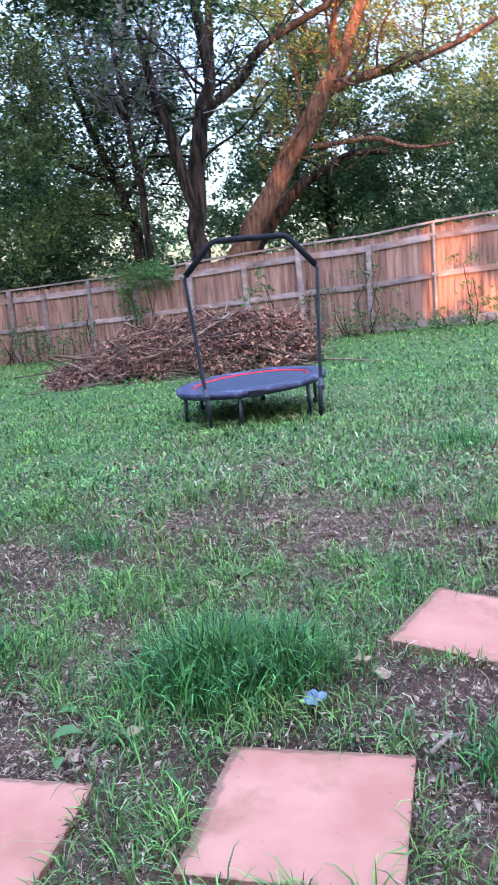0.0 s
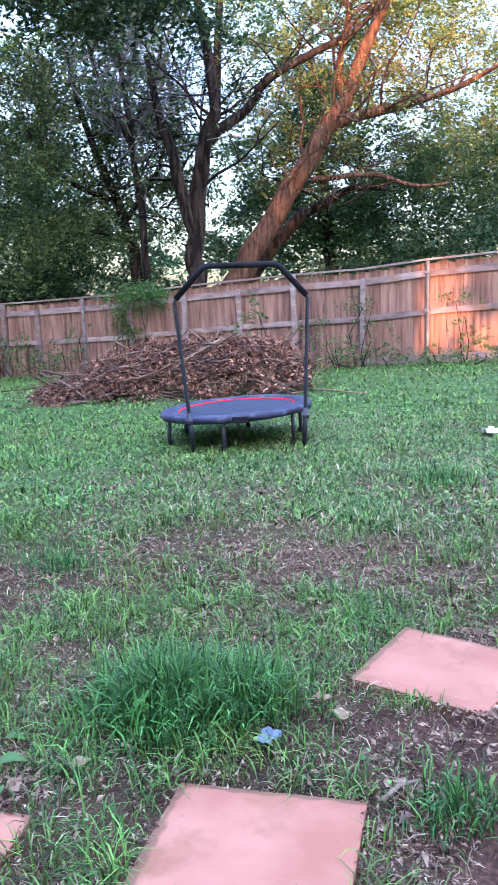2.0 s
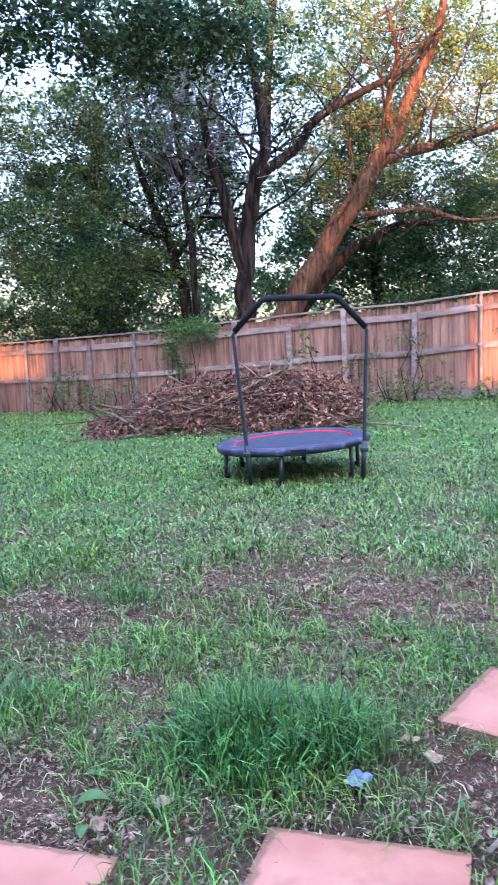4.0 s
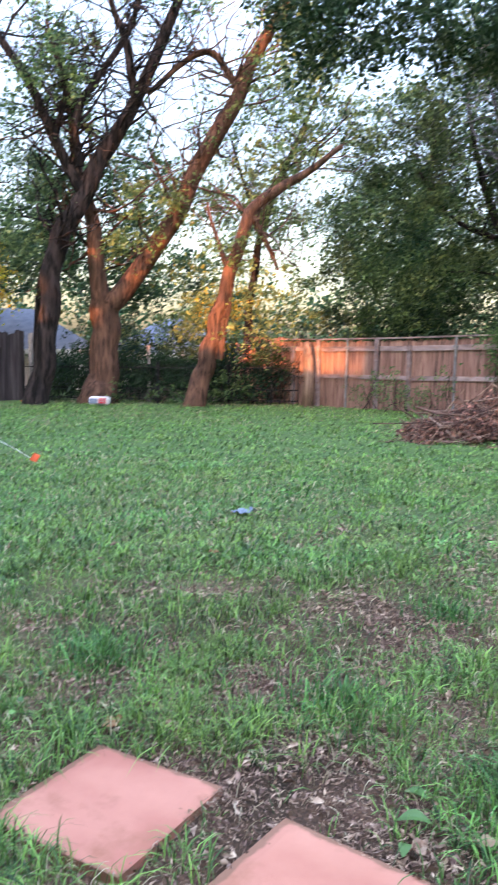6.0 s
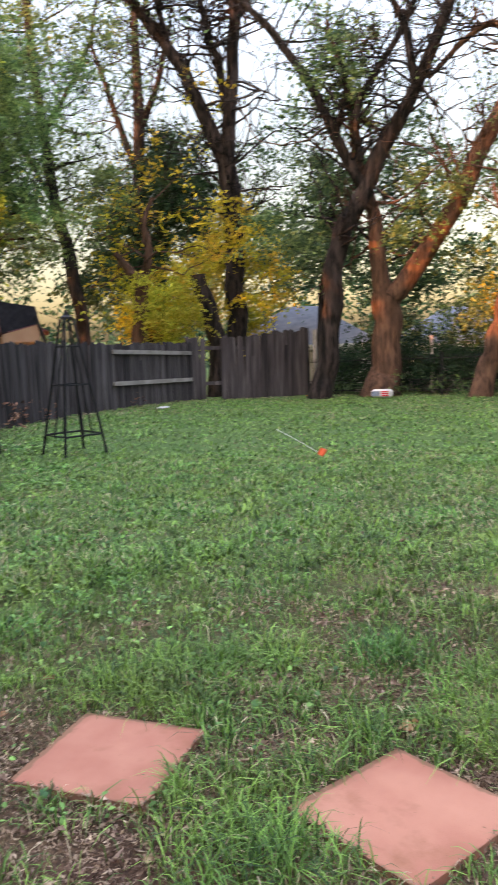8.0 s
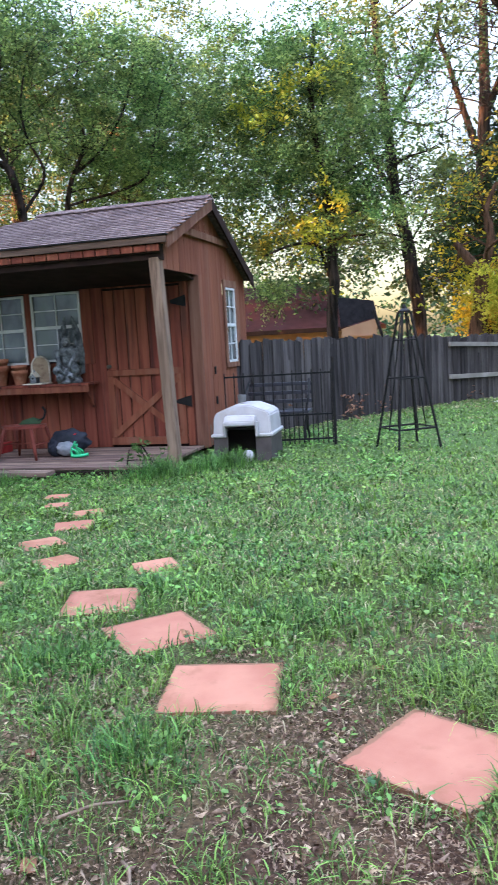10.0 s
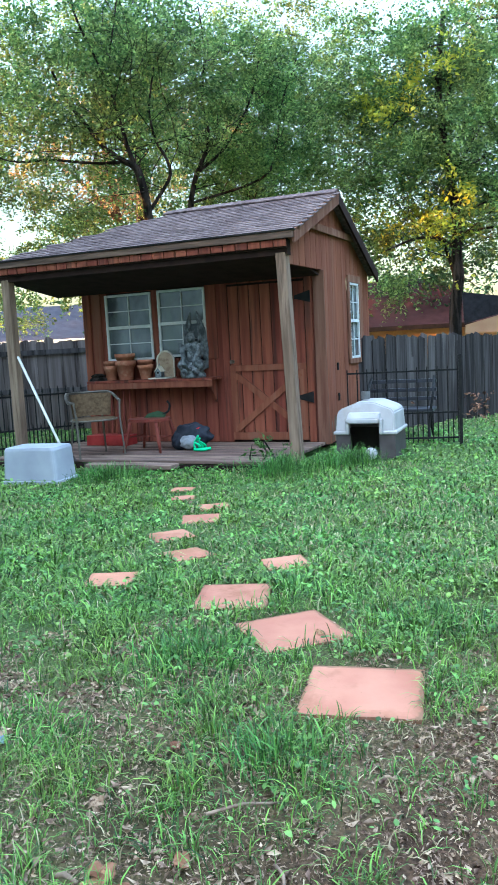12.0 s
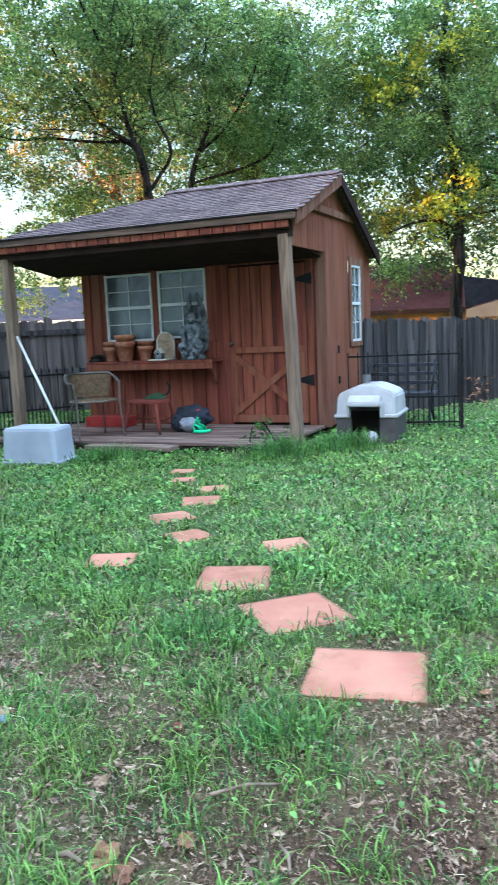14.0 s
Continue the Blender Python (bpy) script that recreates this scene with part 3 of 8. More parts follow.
# ---- grey picket fence with its gap ----
def run_fence(label, a, b, h0, h1, mat, pitch, width, seed, rails=(), rail_side=1, gap=(), lean=0.012, rail_mat="grey_wood", posts=()):
    """Pickets from a to b in plan, with rails and posts on one side; rails at heights."""
    a, b = Vector(a), Vector(b)
    d = (b - a)
    length = d.length
    d.normalize()
    turn = math.degrees(math.atan2(d.y, d.x))
    ob = thing("picket_fence", label, "fence", pose(a.x, a.y, 0, 0, 0, turn))
    rng = random.Random(seed)
    meshes = picket_meshes(max(width, pitch * 1.28), 1.0, 0.016, mat, 6, True, seed)
    s, k = 0.0, 0
    while s < length:
        f = s / length
        p = a + d * s
        if not any(g0 < s < g1 for g0, g1 in gap):
            base = gz(p.x, p.y) - 0.03
            h = (h0 + (h1 - h0) * f) * rng.uniform(0.965, 1.025) + 0.03
            m = Matrix.Translation((s, (0.009 if k % 2 else -0.009) + rng.uniform(-0.001, 0.001), base)) @ pose(0, 0, 0, rng.uniform(-0.6, 0.6), rng.gauss(0, 1) * lean * 57, 0) @ Matrix.Diagonal((1, 1, h, 1))
            part("picket", meshes[k % 6], None, ob, at=m)
        s, k = s + pitch, k + 1
    for z in rails:
        za, zb = gz(a.x, a.y) + z, gz(b.x, b.y) + z
        bm = prism(bmesh.new(), [(0, za - 0.045), (length, zb - 0.045), (length, zb + 0.045), (0, za + 0.045)], 1, *sorted((rail_side * 0.02, rail_side * 0.06)))
        part("rail", bm, rail_mat, ob)
    for s in posts:
        p = a + d * s
        f = s / length
        bm = box(bmesh.new(), (s - 0.05, min(rail_side * 0.062, rail_side * 0.15), gz(p.x, p.y) - 0.2), (s + 0.05, max(rail_side * 0.062, rail_side * 0.15), gz(p.x, p.y) + (h0 + (h1 - h0) * f) * 1.02), None, 0.008)
        part("post", bm, mat, ob)
    return ob


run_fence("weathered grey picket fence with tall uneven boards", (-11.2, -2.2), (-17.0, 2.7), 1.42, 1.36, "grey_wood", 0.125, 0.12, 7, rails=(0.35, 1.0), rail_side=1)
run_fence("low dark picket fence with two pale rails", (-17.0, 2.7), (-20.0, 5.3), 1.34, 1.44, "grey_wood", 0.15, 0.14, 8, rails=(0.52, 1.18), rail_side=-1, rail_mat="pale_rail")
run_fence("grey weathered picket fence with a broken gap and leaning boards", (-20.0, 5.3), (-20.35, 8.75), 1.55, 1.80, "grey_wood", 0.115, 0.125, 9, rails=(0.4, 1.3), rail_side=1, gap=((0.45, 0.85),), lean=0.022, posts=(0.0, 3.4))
run_fence("tall brown-grey plank fence with two rails beside the shed", (-13.9, -12.5), (-14.6, -4.2), 1.75, 1.58, "brown_wood", 0.135, 0.14, 10, rails=(0.72, 1.42), rail_side=-1, posts=(2.6, 4.9, 7.2))
solo("fence_post", tube(bmesh.new(), [(0, 0, -0.1), (0, 0, 1.75)], 0.06, 10), "pale_rail", "pale round wooden post at the end of the grey fence", "post", on_ground(-20.3, 8.95))


# ---- iron railing ----
def iron_run(label, a, b, height, pitch=0.11, name="iron_fence", category="fence", double=False):
    a, b = Vector(a), Vector(b)
    d = b - a
    length = d.length
    ob = thing(name, label, category, pose(a.x, a.y, 0, 0, 0, math.degrees(math.atan2(d.y, d.x))))
    n = int(length / pitch)
    bar = finish("bar", lathe(bmesh.new(), [(0.008, 0), (0.008, height - 0.09), (0.017, height - 0.075), (0.001, height)], 6), "iron")
    short = finish("bar", lathe(bmesh.new(), [(0.008, 0), (0.008, height * 0.45 - 0.09), (0.015, height * 0.45 - 0.075), (0.001, height * 0.45)], 6), "iron")
    for k in range(n + 1):
        s = k * length / n
        p = a + d * (s / length)
        part("bar", bar, None, ob, at=Matrix.Translation((s, 0, gz(p.x, p.y))))
        if double and k < n:
            part("short_bar", short, None, ob, at=Matrix.Translation((s + length / n / 2, 0, gz(p.x, p.y))))
    for z in (0.10, height * 0.36, height - 0.12):
        za, zb = gz(a.x, a.y) + z, gz(b.x, b.y) + z
        bm = prism(bmesh.new(), [(0, za - 0.012), (length, zb - 0.012), (length, zb + 0.012), (0, za + 0.012)], 1, -0.012, 0.012)
        part("rail", bm, "iron", ob)
    k = 0.0
    while k < length + 0.1:
        p = a + d * min(1, k / length)
        part("post", box(bmesh.new(), (min(k, length) - 0.025, -0.025, gz(p.x, p.y) - 0.1), (min(k, length) + 0.025, 0.025, gz(p.x, p.y) + height + 0.04), None, 0.004), "iron", ob)
        k += 1.85
    return ob


iron_run("black iron railing fence in front of the trees", (-20.2, 8.7), (-14.3, 12.95), 1.0)
iron_run("black iron railing with spear tops beside the shed", (-10.72, -6.45), (-11.62, -5.3), 0.93, double=True)

# stone and rubbish heap behind the railing
def rubble_heap():
    rng = random.Random(12)
    bm = bmesh.new()
    for k in range(190):
        u, w = rng.gauss(0, 0.9), rng.gauss(0, 0.3)
        x, y = -18.6 + u * 0.72 - w * 0.5, 12.0 + u * 0.6 + w * 0.6
        h = max(0.0, 0.62 * math.exp(-(u / 1.0) ** 2 - (w / 0.5) ** 2))
        m = Matrix.Translation((x, y, gz(x, y) + rng.uniform(0, 1) * h)) @ Euler([rng.uniform(0, 6) for _ in range(3)]).to_matrix().to_4x4()
        s = rng.uniform(0.05, 0.13)
        box(bm, (-s, -s * 0.7, -s * 0.5), (s, s * 0.7, s * 0.5), m)
    solo("rubble_heap", bm, "rubble", "heap of grey broken stones and rubbish behind the railing", "rubble", kind="stuff")


rubble_heap()
solo("wooden_post", tube(bmesh.new(), [(0, 0, -0.1), (0.01, 0, 1.45)], 0.045, 8), "pale_rail", "pale wooden stake behind the iron railing", "post", on_ground(-17.9, 11.05))
# pale stump board leaning on the corner of the plank fence
solo("leaning_log", tube(bmesh.new(), [(0, 0, -0.05), (0.05, 0.02, 0.6), (-0.02, 0.05, 1.1), (-0.16, 0.1, 1.5)], [0.15, 0.13, 0.12, 0.09], 12), "post_wood", "pale barkless log standing against the plank fence", "log", on_ground(-13.95, 12.9), smooth=True)


# ---- shed ----
SHED = pose(-9.633, -2.01, 0, 0, 0, 90 - 13.817)


def build_shed():
    ob = thing("shed", "small red-brown wooden garden shed with a covered porch", "shed", SHED)
    wall_y, back_y, left_x, right_x = 1.20, 3.30, -3.53, 0.05
    deck_z = 0.08
    # roof planes
    R0, R1 = Vector((0.17, 1.53, 3.215)), Vector((-2.17, 1.53, 3.215))
    E0, E1 = Vector((0.17, -0.12, 2.58)), Vector((-4.05, -0.12, 2.58))
    B0, B1 = Vector((0.17, 3.34, 2.33)), Vector((-4.05, 3.34, 2.33))

    def slab(quad, thick, name, mat, label=""):
        bm = bmesh.new()
        top = [bm.verts.new(p) for p in quad]
        low = [bm.verts.new(p - Vector((0, 0, thick))) for p in quad]
        n = len(quad)
        bm.faces.new(top)
        bm.faces.new(low[::-1])
        for i in range(n):
            bm.faces.new((top[i], low[i], low[(i + 1) % n], top[(i + 1) % n]))
        bmesh.ops.recalc_face_normals(bm, faces=bm.faces[:])
        return part(name, bm, mat, ob, label)
    slab([E0, R0, R1, E1], 0.05, "roof_deck", "shaded_dark_wood")
    slab([R0 + Vector((0, 0.004, 0)), B0, B1, R1 + Vector((0, 0.004, 0))], 0.05, "roof_deck", "shingle")
    slab([E1 + Vector((-0.004, 0, 0)), R1 + Vector((-0.004, 0, 0)), B1 + Vector((-0.004, 0, 0))], 0.05, "roof_deck", "shingle")
    # shingles in staggered courses on the porch slope
    rng = random.Random(6)
    slope = (R0 - E0)
    rows = 19
    up = Vector((0, slope.y, slope.z)).normalized()
    nor = Vector((0, -up.z, up.y))
    tabs = []
    for k in range(4):
        bm = bmesh.new()
        w = 0.31
        prism(bm, [(-w / 2 + 0.004, -0.012 + 0.004 * k), (w / 2 - 0.004, -0.012 + 0.003 * (k % 2)), (w / 2 - 0.004, 0.12), (-w / 2 + 0.004, 0.12)], 2, 0.004, 0.014)
        tabs.append(finish("shingle", bm, "shingle"))
    basis = Matrix((Vector((1, 0, 0)), up, nor)).transposed().to_4x4()
    for r in range(rows):
        f = r / rows
        at = E0.lerp(R0, f)
        left = E1.lerp(R1, f).x
        x = at.x - (0.155 if r % 2 else 0.31) / 2 - 0.0
        while x > left + 0.05:
            m = Matrix.Translation((x, at.y, at.z)) @ basis @ pose(0, 0, 0.002, -4.0, rng.uniform(-0.5, 0.5), rng.uniform(-0.8, 0.8))
            part("shingle", tabs[rng.randrange(4)], None, ob, at=m)
            x -= 0.31
    cap = finish("ridge_shingle", prism(bmesh.new(), [(-0.13, 0.0), (-0.005, 0.052), (0.005, 0.052), (0.13, 0.0), (0.13, 0.012), (0.0, 0.066), (-0.13, 0.012)], 0, -0.11, 0.11), "shingle")
    for k in range(15):
        part("ridge_shingle", cap, None, ob, at=Matrix.Translation((0.08 - k * 0.16, 1.53, 3.19 + 0.004 * (k % 2))))
    bm = tube(bmesh.new(), [R0 + Vector((0.01, 0, 0.012)), R1 + Vector((0, 0, 0.012))], 0.035, 8)
    part("ridge_cap", bm, "shingle", ob)
    # fascia, frieze blocks and rake boards
    part("fascia", box(bmesh.new(), (-4.06, -0.155, 2.495), (0.19, -0.125, 2.572), None, 0.004), "fascia_wood", ob, "grey weathered fascia board")
    part("drip_edge", box(bmesh.new(), (-4.075, -0.172, 2.574), (0.205, -0.10, 2.59)), "iron", ob, "thin black metal drip edge")
    # frieze, beam and ceiling: the porch's deep shade is in their colour
    part("frieze", box(bmesh.new(), (-3.98, -0.10, 2.40), (0.10, -0.06, 2.50)), "shaded_dark_wood", ob)
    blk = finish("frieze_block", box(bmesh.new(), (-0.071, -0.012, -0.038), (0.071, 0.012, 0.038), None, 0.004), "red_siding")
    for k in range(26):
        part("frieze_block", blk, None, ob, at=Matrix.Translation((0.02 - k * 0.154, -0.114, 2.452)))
    part("beam", box(bmesh.new(), (-3.98, -0.058, 2.33), (0.08, 0.05, 2.50)), "shaded_dark_wood", ob)
    part("porch_ceiling", prism(bmesh.new(), [(0.052, 2.34), (wall_y - 0.04, 2.175), (wall_y - 0.04, 2.20), (0.052, 2.365)], 0, -3.97, 0.018), "shaded_dark_wood", ob)
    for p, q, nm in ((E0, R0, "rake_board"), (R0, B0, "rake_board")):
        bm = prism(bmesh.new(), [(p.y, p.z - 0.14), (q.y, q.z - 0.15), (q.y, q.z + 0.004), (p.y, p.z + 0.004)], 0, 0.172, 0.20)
        part(nm, bm, "red_weathered" if p is E0 else "shaded_dark_wood", ob)
    # porch posts
    for x, lean, base in ((-0.02, 1.9, (0.075, 0.0)), (-3.88, 0.3, (-3.86, 0.0))):
        bm = box(bmesh.new(), (-0.062, -0.062, -0.1), (0.062, 0.062, 2.36), Matrix.Translation((base[0], 0, 0.0)) @ pose(0, 0, 0, 0, -lean, 0), 0.008)
        part("porch_post", bm, "post_wood", ob, "weathered unpainted square post")
    # gable wall of vertical boards, with the porch's open side cut out below
    def roof_z(y):
        return E0.z + (y - E0.y) * (R0.z - E0.z) / (R0.y - E0.y) if y < R0.y else R0.z + (y - R0.y) * (B0.z - R0.z) / (B0.y - R0.y)
    y = 0.0
    k = 0
    while y < back_y - 0.05:
        y2 = min(y + 0.2, back_y)
        low = 2.24 if y < wall_y - 0.1 else 0.05
        win = 2.22 < y + 0.1 < 2.78
        spans = [(low, 1.05), (2.20, None)] if win else [(low, None)]
        for z0, z1 in spans:
            a, b = (z1 or roof_z(y) - 0.055), (z1 or roof_z(y2) - 0.055)
            bm = prism(bmesh.new(), [(y + 0.0045, z0), (y2 - 0.0045, z0), (y2 - 0.0045, b), (y + 0.0045, a)], 0, right_x - 0.03, right_x)
            part("siding_board", bm, "red_siding_worn", ob)
        y = y2
    # backing sheets coloured near black, as the shade seen through board gaps
    part("wall", box(bmesh.new(), (right_x - 0.075, wall_y, 0.05), (right_x - 0.034, 2.2, 2.2)), "shaded_dark_wood", ob)
    part("wall", box(bmesh.new(), (right_x - 0.075, 2.8, 0.05), (right_x - 0.034, back_y, 2.2)), "shaded_dark_wood", ob)
    part("wall", prism(bmesh.new(), [(0.02, 2.25), (back_y - 0.04, 2.21), (back_y - 0.04, 2.27), (R0.y, R0.z - 0.09), (0.02, 2.50)], 0, right_x - 0.075, right_x - 0.034), "shaded_dark_wood", ob)
    part("gable_trim", box(bmesh.new(), (right_x + 0.002, 0.50, 2.69), (right_x + 0.045, 2.62, 2.78), None, 0.004), "red_weathered", ob)
    part("corner_board", box(bmesh.new(), (right_x - 0.12, wall_y - 0.035, 0.05), (right_x + 0.028, wall_y - 0.003, 2.24), None, 0.005), "red_weathered", ob, "weathered corner board with worn paint")
    part("corner_board", box(bmesh.new(), (right_x + 0.002, wall_y + 0.002, 0.05), (right_x + 0.028, wall_y + 0.09, 2.24), None, 0.005), "red_siding_worn", ob)
    # front wall of grooved boards round the windows and door
    door_x0, door_x1 = -1.27, -0.20
    wins = ((-3.18, -2.43, 1.23, 2.15), (-2.33, -1.60, 1.25, 2.16))
    x = left_x
    while x < right_x - 0.12:
        x2 = min(x + 0.185, right_x - 0.12)
        spans = [(deck_z, 2.48)]
        c = (x + x2) / 2
        for a, b, z0, z1 in wins:
            if a - 0.05 < c < b + 0.05:
                spans = [(deck_z, z0 - 0.02), (z1 + 0.02, 2.48)]
        if door_x0 - 0.02 < c < door_x1 + 0.02:
            spans = [(2.16, 2.48)]
        for z0, z1 in spans:
            part("siding_board", box(bmesh.new(), (x + 0.007, wall_y, z0), (x2 - 0.007, wall_y + 0.03, z1)), "red_siding", ob)
        x = x2
    # sheet behind the front boards, groove shade put into its colour
    part("wall", box(bmesh.new(), (left_x, wall_y + 0.034, 0.05), (right_x - 0.08, wall_y + 0.06, 2.5)), "shaded_dark_wood", ob)
    part("wall", box(bmesh.new(), (left_x - 0.03, wall_y, 0.05), (left_x - 0.003, back_y, 2.3)), "red_siding", ob)
    part("wall", box(bmesh.new(), (left_x, back_y - 0.03, 0.05), (right_x - 0.08, back_y, 2.1)), "red_siding", ob)
    part("corner_board", box(bmesh.new(), (left_x - 0.03, wall_y - 0.03, deck_z), (left_x + 0.09, wall_y - 0.003, 2.48), None, 0.005), "red_siding", ob)
    part("trim", box(bmesh.new(), (-2.425, wall_y - 0.022, 1.2), (-2.335, wall_y - 0.002, 2.2), None, 0.004), "red_siding", ob)
    part("trim", box(bmesh.new(), (left_x + 0.12, wall_y - 0.025, 0.97), (left_x + 0.27, wall_y - 0.003, 2.2), None, 0.004), "red_siding_worn", ob)
    part("trim", box(bmesh.new(), (-1.597, wall_y - 0.02, 1.2), (-1.44, wall_y - 0.002, 2.18), None, 0.004), "red_siding", ob)
    # sash windows
    def window(x0, x1, z0, z1, m, cols=2, up_rows=2, down_rows=2):
        w = part("window", box(bmesh.new(), (x0, 0.012, z0), (x1, 0.02, z1)), "window_glass", ob, at=m)
        f = 0.032
        mid = (z0 + z1) / 2
        for lo, hi in (((x0, z0), (x0 + f, z1)), ((x1 - f, z0), (x1, z1)), ((x0 + f, z0), (x1 - f, z0 + f)), ((x0 + f, z1 - f), (x1 - f, z1)), ((x0 + f, mid - 0.022), (x1 - f, mid + 0.022))):
            part("frame", box(bmesh.new(), (lo[0], -0.022, lo[1]), (hi[0], 0.008, hi[1]), None, 0.003), "window_white", w)
        for c in range(1, cols):
            cx = x0 + (x1 - x0) * c / cols
            for a, b in ((z0 + f, mid - 0.022), (mid + 0.022, z1 - f)):
                part("muntin", box(bmesh.new(), (cx - 0.007, -0.006, a), (cx + 0.007, 0.006, b)), "window_white", w)
        for a, b, rws in ((z0 + f, mid - 0.022, down_rows), (mid + 0.022, z1 - f, up_rows)):
            for r in range(1, rws):
                cz = a + (b - a) * r / rws
                part("muntin", box(bmesh.new(), (x0 + f, -0.008, cz - 0.007), (x1 - f, 0.004, cz + 0.007)), "window_white", w)
    for a, b, z0, z1 in wins:
        window(a, b, z0, z1, Matrix.Translation((0, wall_y - 0.006, 0)))
    side = Matrix.Translation((right_x, 0, 0)) @ pose(0, 0, 0, 0, 0, 90)
    window(2.28, 2.72, 1.10, 2.14, side)
    for lo, hi in (((2.20, 1.03), (2.80, 1.10)), ((2.20, 2.14), (2.80, 2.24)), ((2.20, 1.10), (2.28, 2.14)), ((2.72, 1.10), (2.80, 2.14))):
        part("window_trim", box(bmesh.new(), (right_x + 0.002, lo[0], lo[1]), (right_x + 0.03, hi[0], hi[1]), None, 0.004), "red_weathered", ob)
    for z in (1.02, 0.62):
        part("latch", box(bmesh.new(), (right_x + 0.002, 1.66, z - 0.05), (right_x + 0.02, 1.70, z + 0.05), None, 0.003), "iron", ob, "small black iron latch")
    for y0, h0 in ((1.30, 0.34), (1.46, 0.40), (1.52, 0.33)):
        outline = [(y0, 0.06), (y0 + 0.10, 0.06), (y0 + 0.10, h0 - 0.05), (y0 + 0.06, h0), (y0 + 0.03, h0 - 0.03), (y0, h0 - 0.09)]
        part("bare_patch", prism(bmesh.new(), outline, 0, right_x + 0.0005, right_x + 0.0025), "post_wood", ob, "bare wood where the paint has worn off")
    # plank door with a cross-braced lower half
    # the door's backing carries the same shade colour between its planks
    door = part("door", box(bmesh.new(), (door_x0, wall_y + 0.004, deck_z + 0.02), (door_x1, wall_y + 0.03, 2.14)), "shaded_dark_wood", ob, "red-brown plank door with X-braced lower panel")
    n = 7
    for k in range(n):
        a = door_x0 + (door_x1 - door_x0) * k / n
        b = door_x0 + (door_x1 - door_x0) * (k + 1) / n
        part("plank", box(bmesh.new(), (a + 0.007, wall_y - 0.012, deck_z + 0.03), (b - 0.007, wall_y + 0.002, 2.13)), "red_siding", door)
    fy0, fy1 = wall_y - 0.040, wall_y - 0.0135
    for lo, hi in (((door_x0, 1.02), (door_x1, 1.10)), ((door_x0, deck_z + 0.03), (door_x1, deck_z + 0.13)), ((door_x0, deck_z + 0.13), (door_x0 + 0.09, 1.02)), ((door_x1 - 0.09, deck_z + 0.13), (door_x1, 1.02))):
        part("brace", box(bmesh.new(), (lo[0], fy0, lo[1]), (hi[0], fy1, hi[1]), None, 0.003), "red_siding_worn", door)
    cx, cz = (door_x0 + door_x1) / 2, (deck_z + 0.13 + 1.02) / 2
    ang = math.degrees(math.atan2(0.74, 0.95))
    for sgn, o in ((1, 0.0), (-1, -0.004)):
        part("brace", box(bmesh.new(), (-0.58, fy0 + o, -0.04), (0.58, fy1 - 0.001 + o, 0.04), Matrix.Translation((cx, 0, cz)) @ pose(0, 0, 0, 0, sgn * ang, 0)), "red_siding_worn", door)
    part("trim", box(bmesh.new(), (door_x0 - 0.10, wall_y - 0.02, deck_z), (door_x0 - 0.006, wall_y - 0.002, 2.2), None, 0.004), "red_siding", ob)
    part("trim", box(bmesh.new(), (door_x1 + 0.006, wall_y - 0.02, deck_z), (door_x1 + 0.10, wall_y - 0.002, 2.2), None, 0.004), "red_siding", ob)
    knob = lathe(bmesh.new(), [(0.022, 0), (0.022, 0.008), (0.01, 0.012), (0.01, 0.035), (0.026, 0.042), (0.026, 0.06), (0.012, 0.068)], 12)
    part("doorknob", knob, "steel_arm", door, "dark metal doorknob", at=Matrix.Translation((door_x0 + 0.04, wall_y - 0.014, 1.15)) @ pose(0, 0, 0, 90, 0, 0), smooth=True)
    for z in (1.93, 0.66):
        bm = prism(bmesh.new(), [(-0.12, z - 0.02), (0.09, z - 0.075), (0.09, z + 0.075), (-0.12, z + 0.02)], 1, wall_y - 0.045, wall_y - 0.036, Matrix.Translation((door_x1 + 0.0, 0, 0)))
        part("hinge", bm, "iron", door, "black strap hinge")
    # deck boards and rim
    k = 0
    y = -0.50
    while y < wall_y - 0.02:
        y2 = min(y + 0.14, wall_y - 0.004)
        part("deck_board", box(bmesh.new(), (-3.95, y + 0.007, deck_z - 0.035), (0.02 - (0.0 if y > -0.07 else 0.15), y2 - 0.007, deck_z), None, 0.004), "deck_wood", ob)
        y += 0.14
    part("deck_rim", box(bmesh.new(), (-3.95, -0.55, -0.08), (-0.13, -0.522, deck_z - 0.04)), "shaded_dark_wood", ob)
    part("step_board", box(bmesh.new(), (-2.3, -0.78, 0.02), (-1.15, -0.58, 0.07), None, 0.004), "deck_wood", ob)
    part("floor", box(bmesh.new(), (left_x, wall_y + 0.07, 0.0), (right_x - 0.08, back_y - 0.035, 0.1)), "shaded_dark_wood", ob)
    # counter shelf under the windows
    part("shelf", box(bmesh.new(), (-3.36, 0.86, 0.93), (-1.40, wall_y - 0.026, 0.965), None, 0.005), "red_siding", ob, "red-brown window shelf")
    part("shelf_apron", box(bmesh.new(), (-3.36, 0.864, 0.845), (-1.40, 0.89, 0.928), None, 0.004), "red_siding_worn", ob)
    for x in (-1.50, -3.26):
        bm = prism(bmesh.new(), [(wall_y - 0.027, 0.62), (wall_y - 0.027, 0.925), (0.90, 0.925)], 0, x - 0.02, x + 0.02)
        part("bracket", bm, "red_siding", ob)


build_shed()


def on_shed(x, y, z, turn=0.0):
    return SHED @ pose(x, y, z, 0, 0, turn)


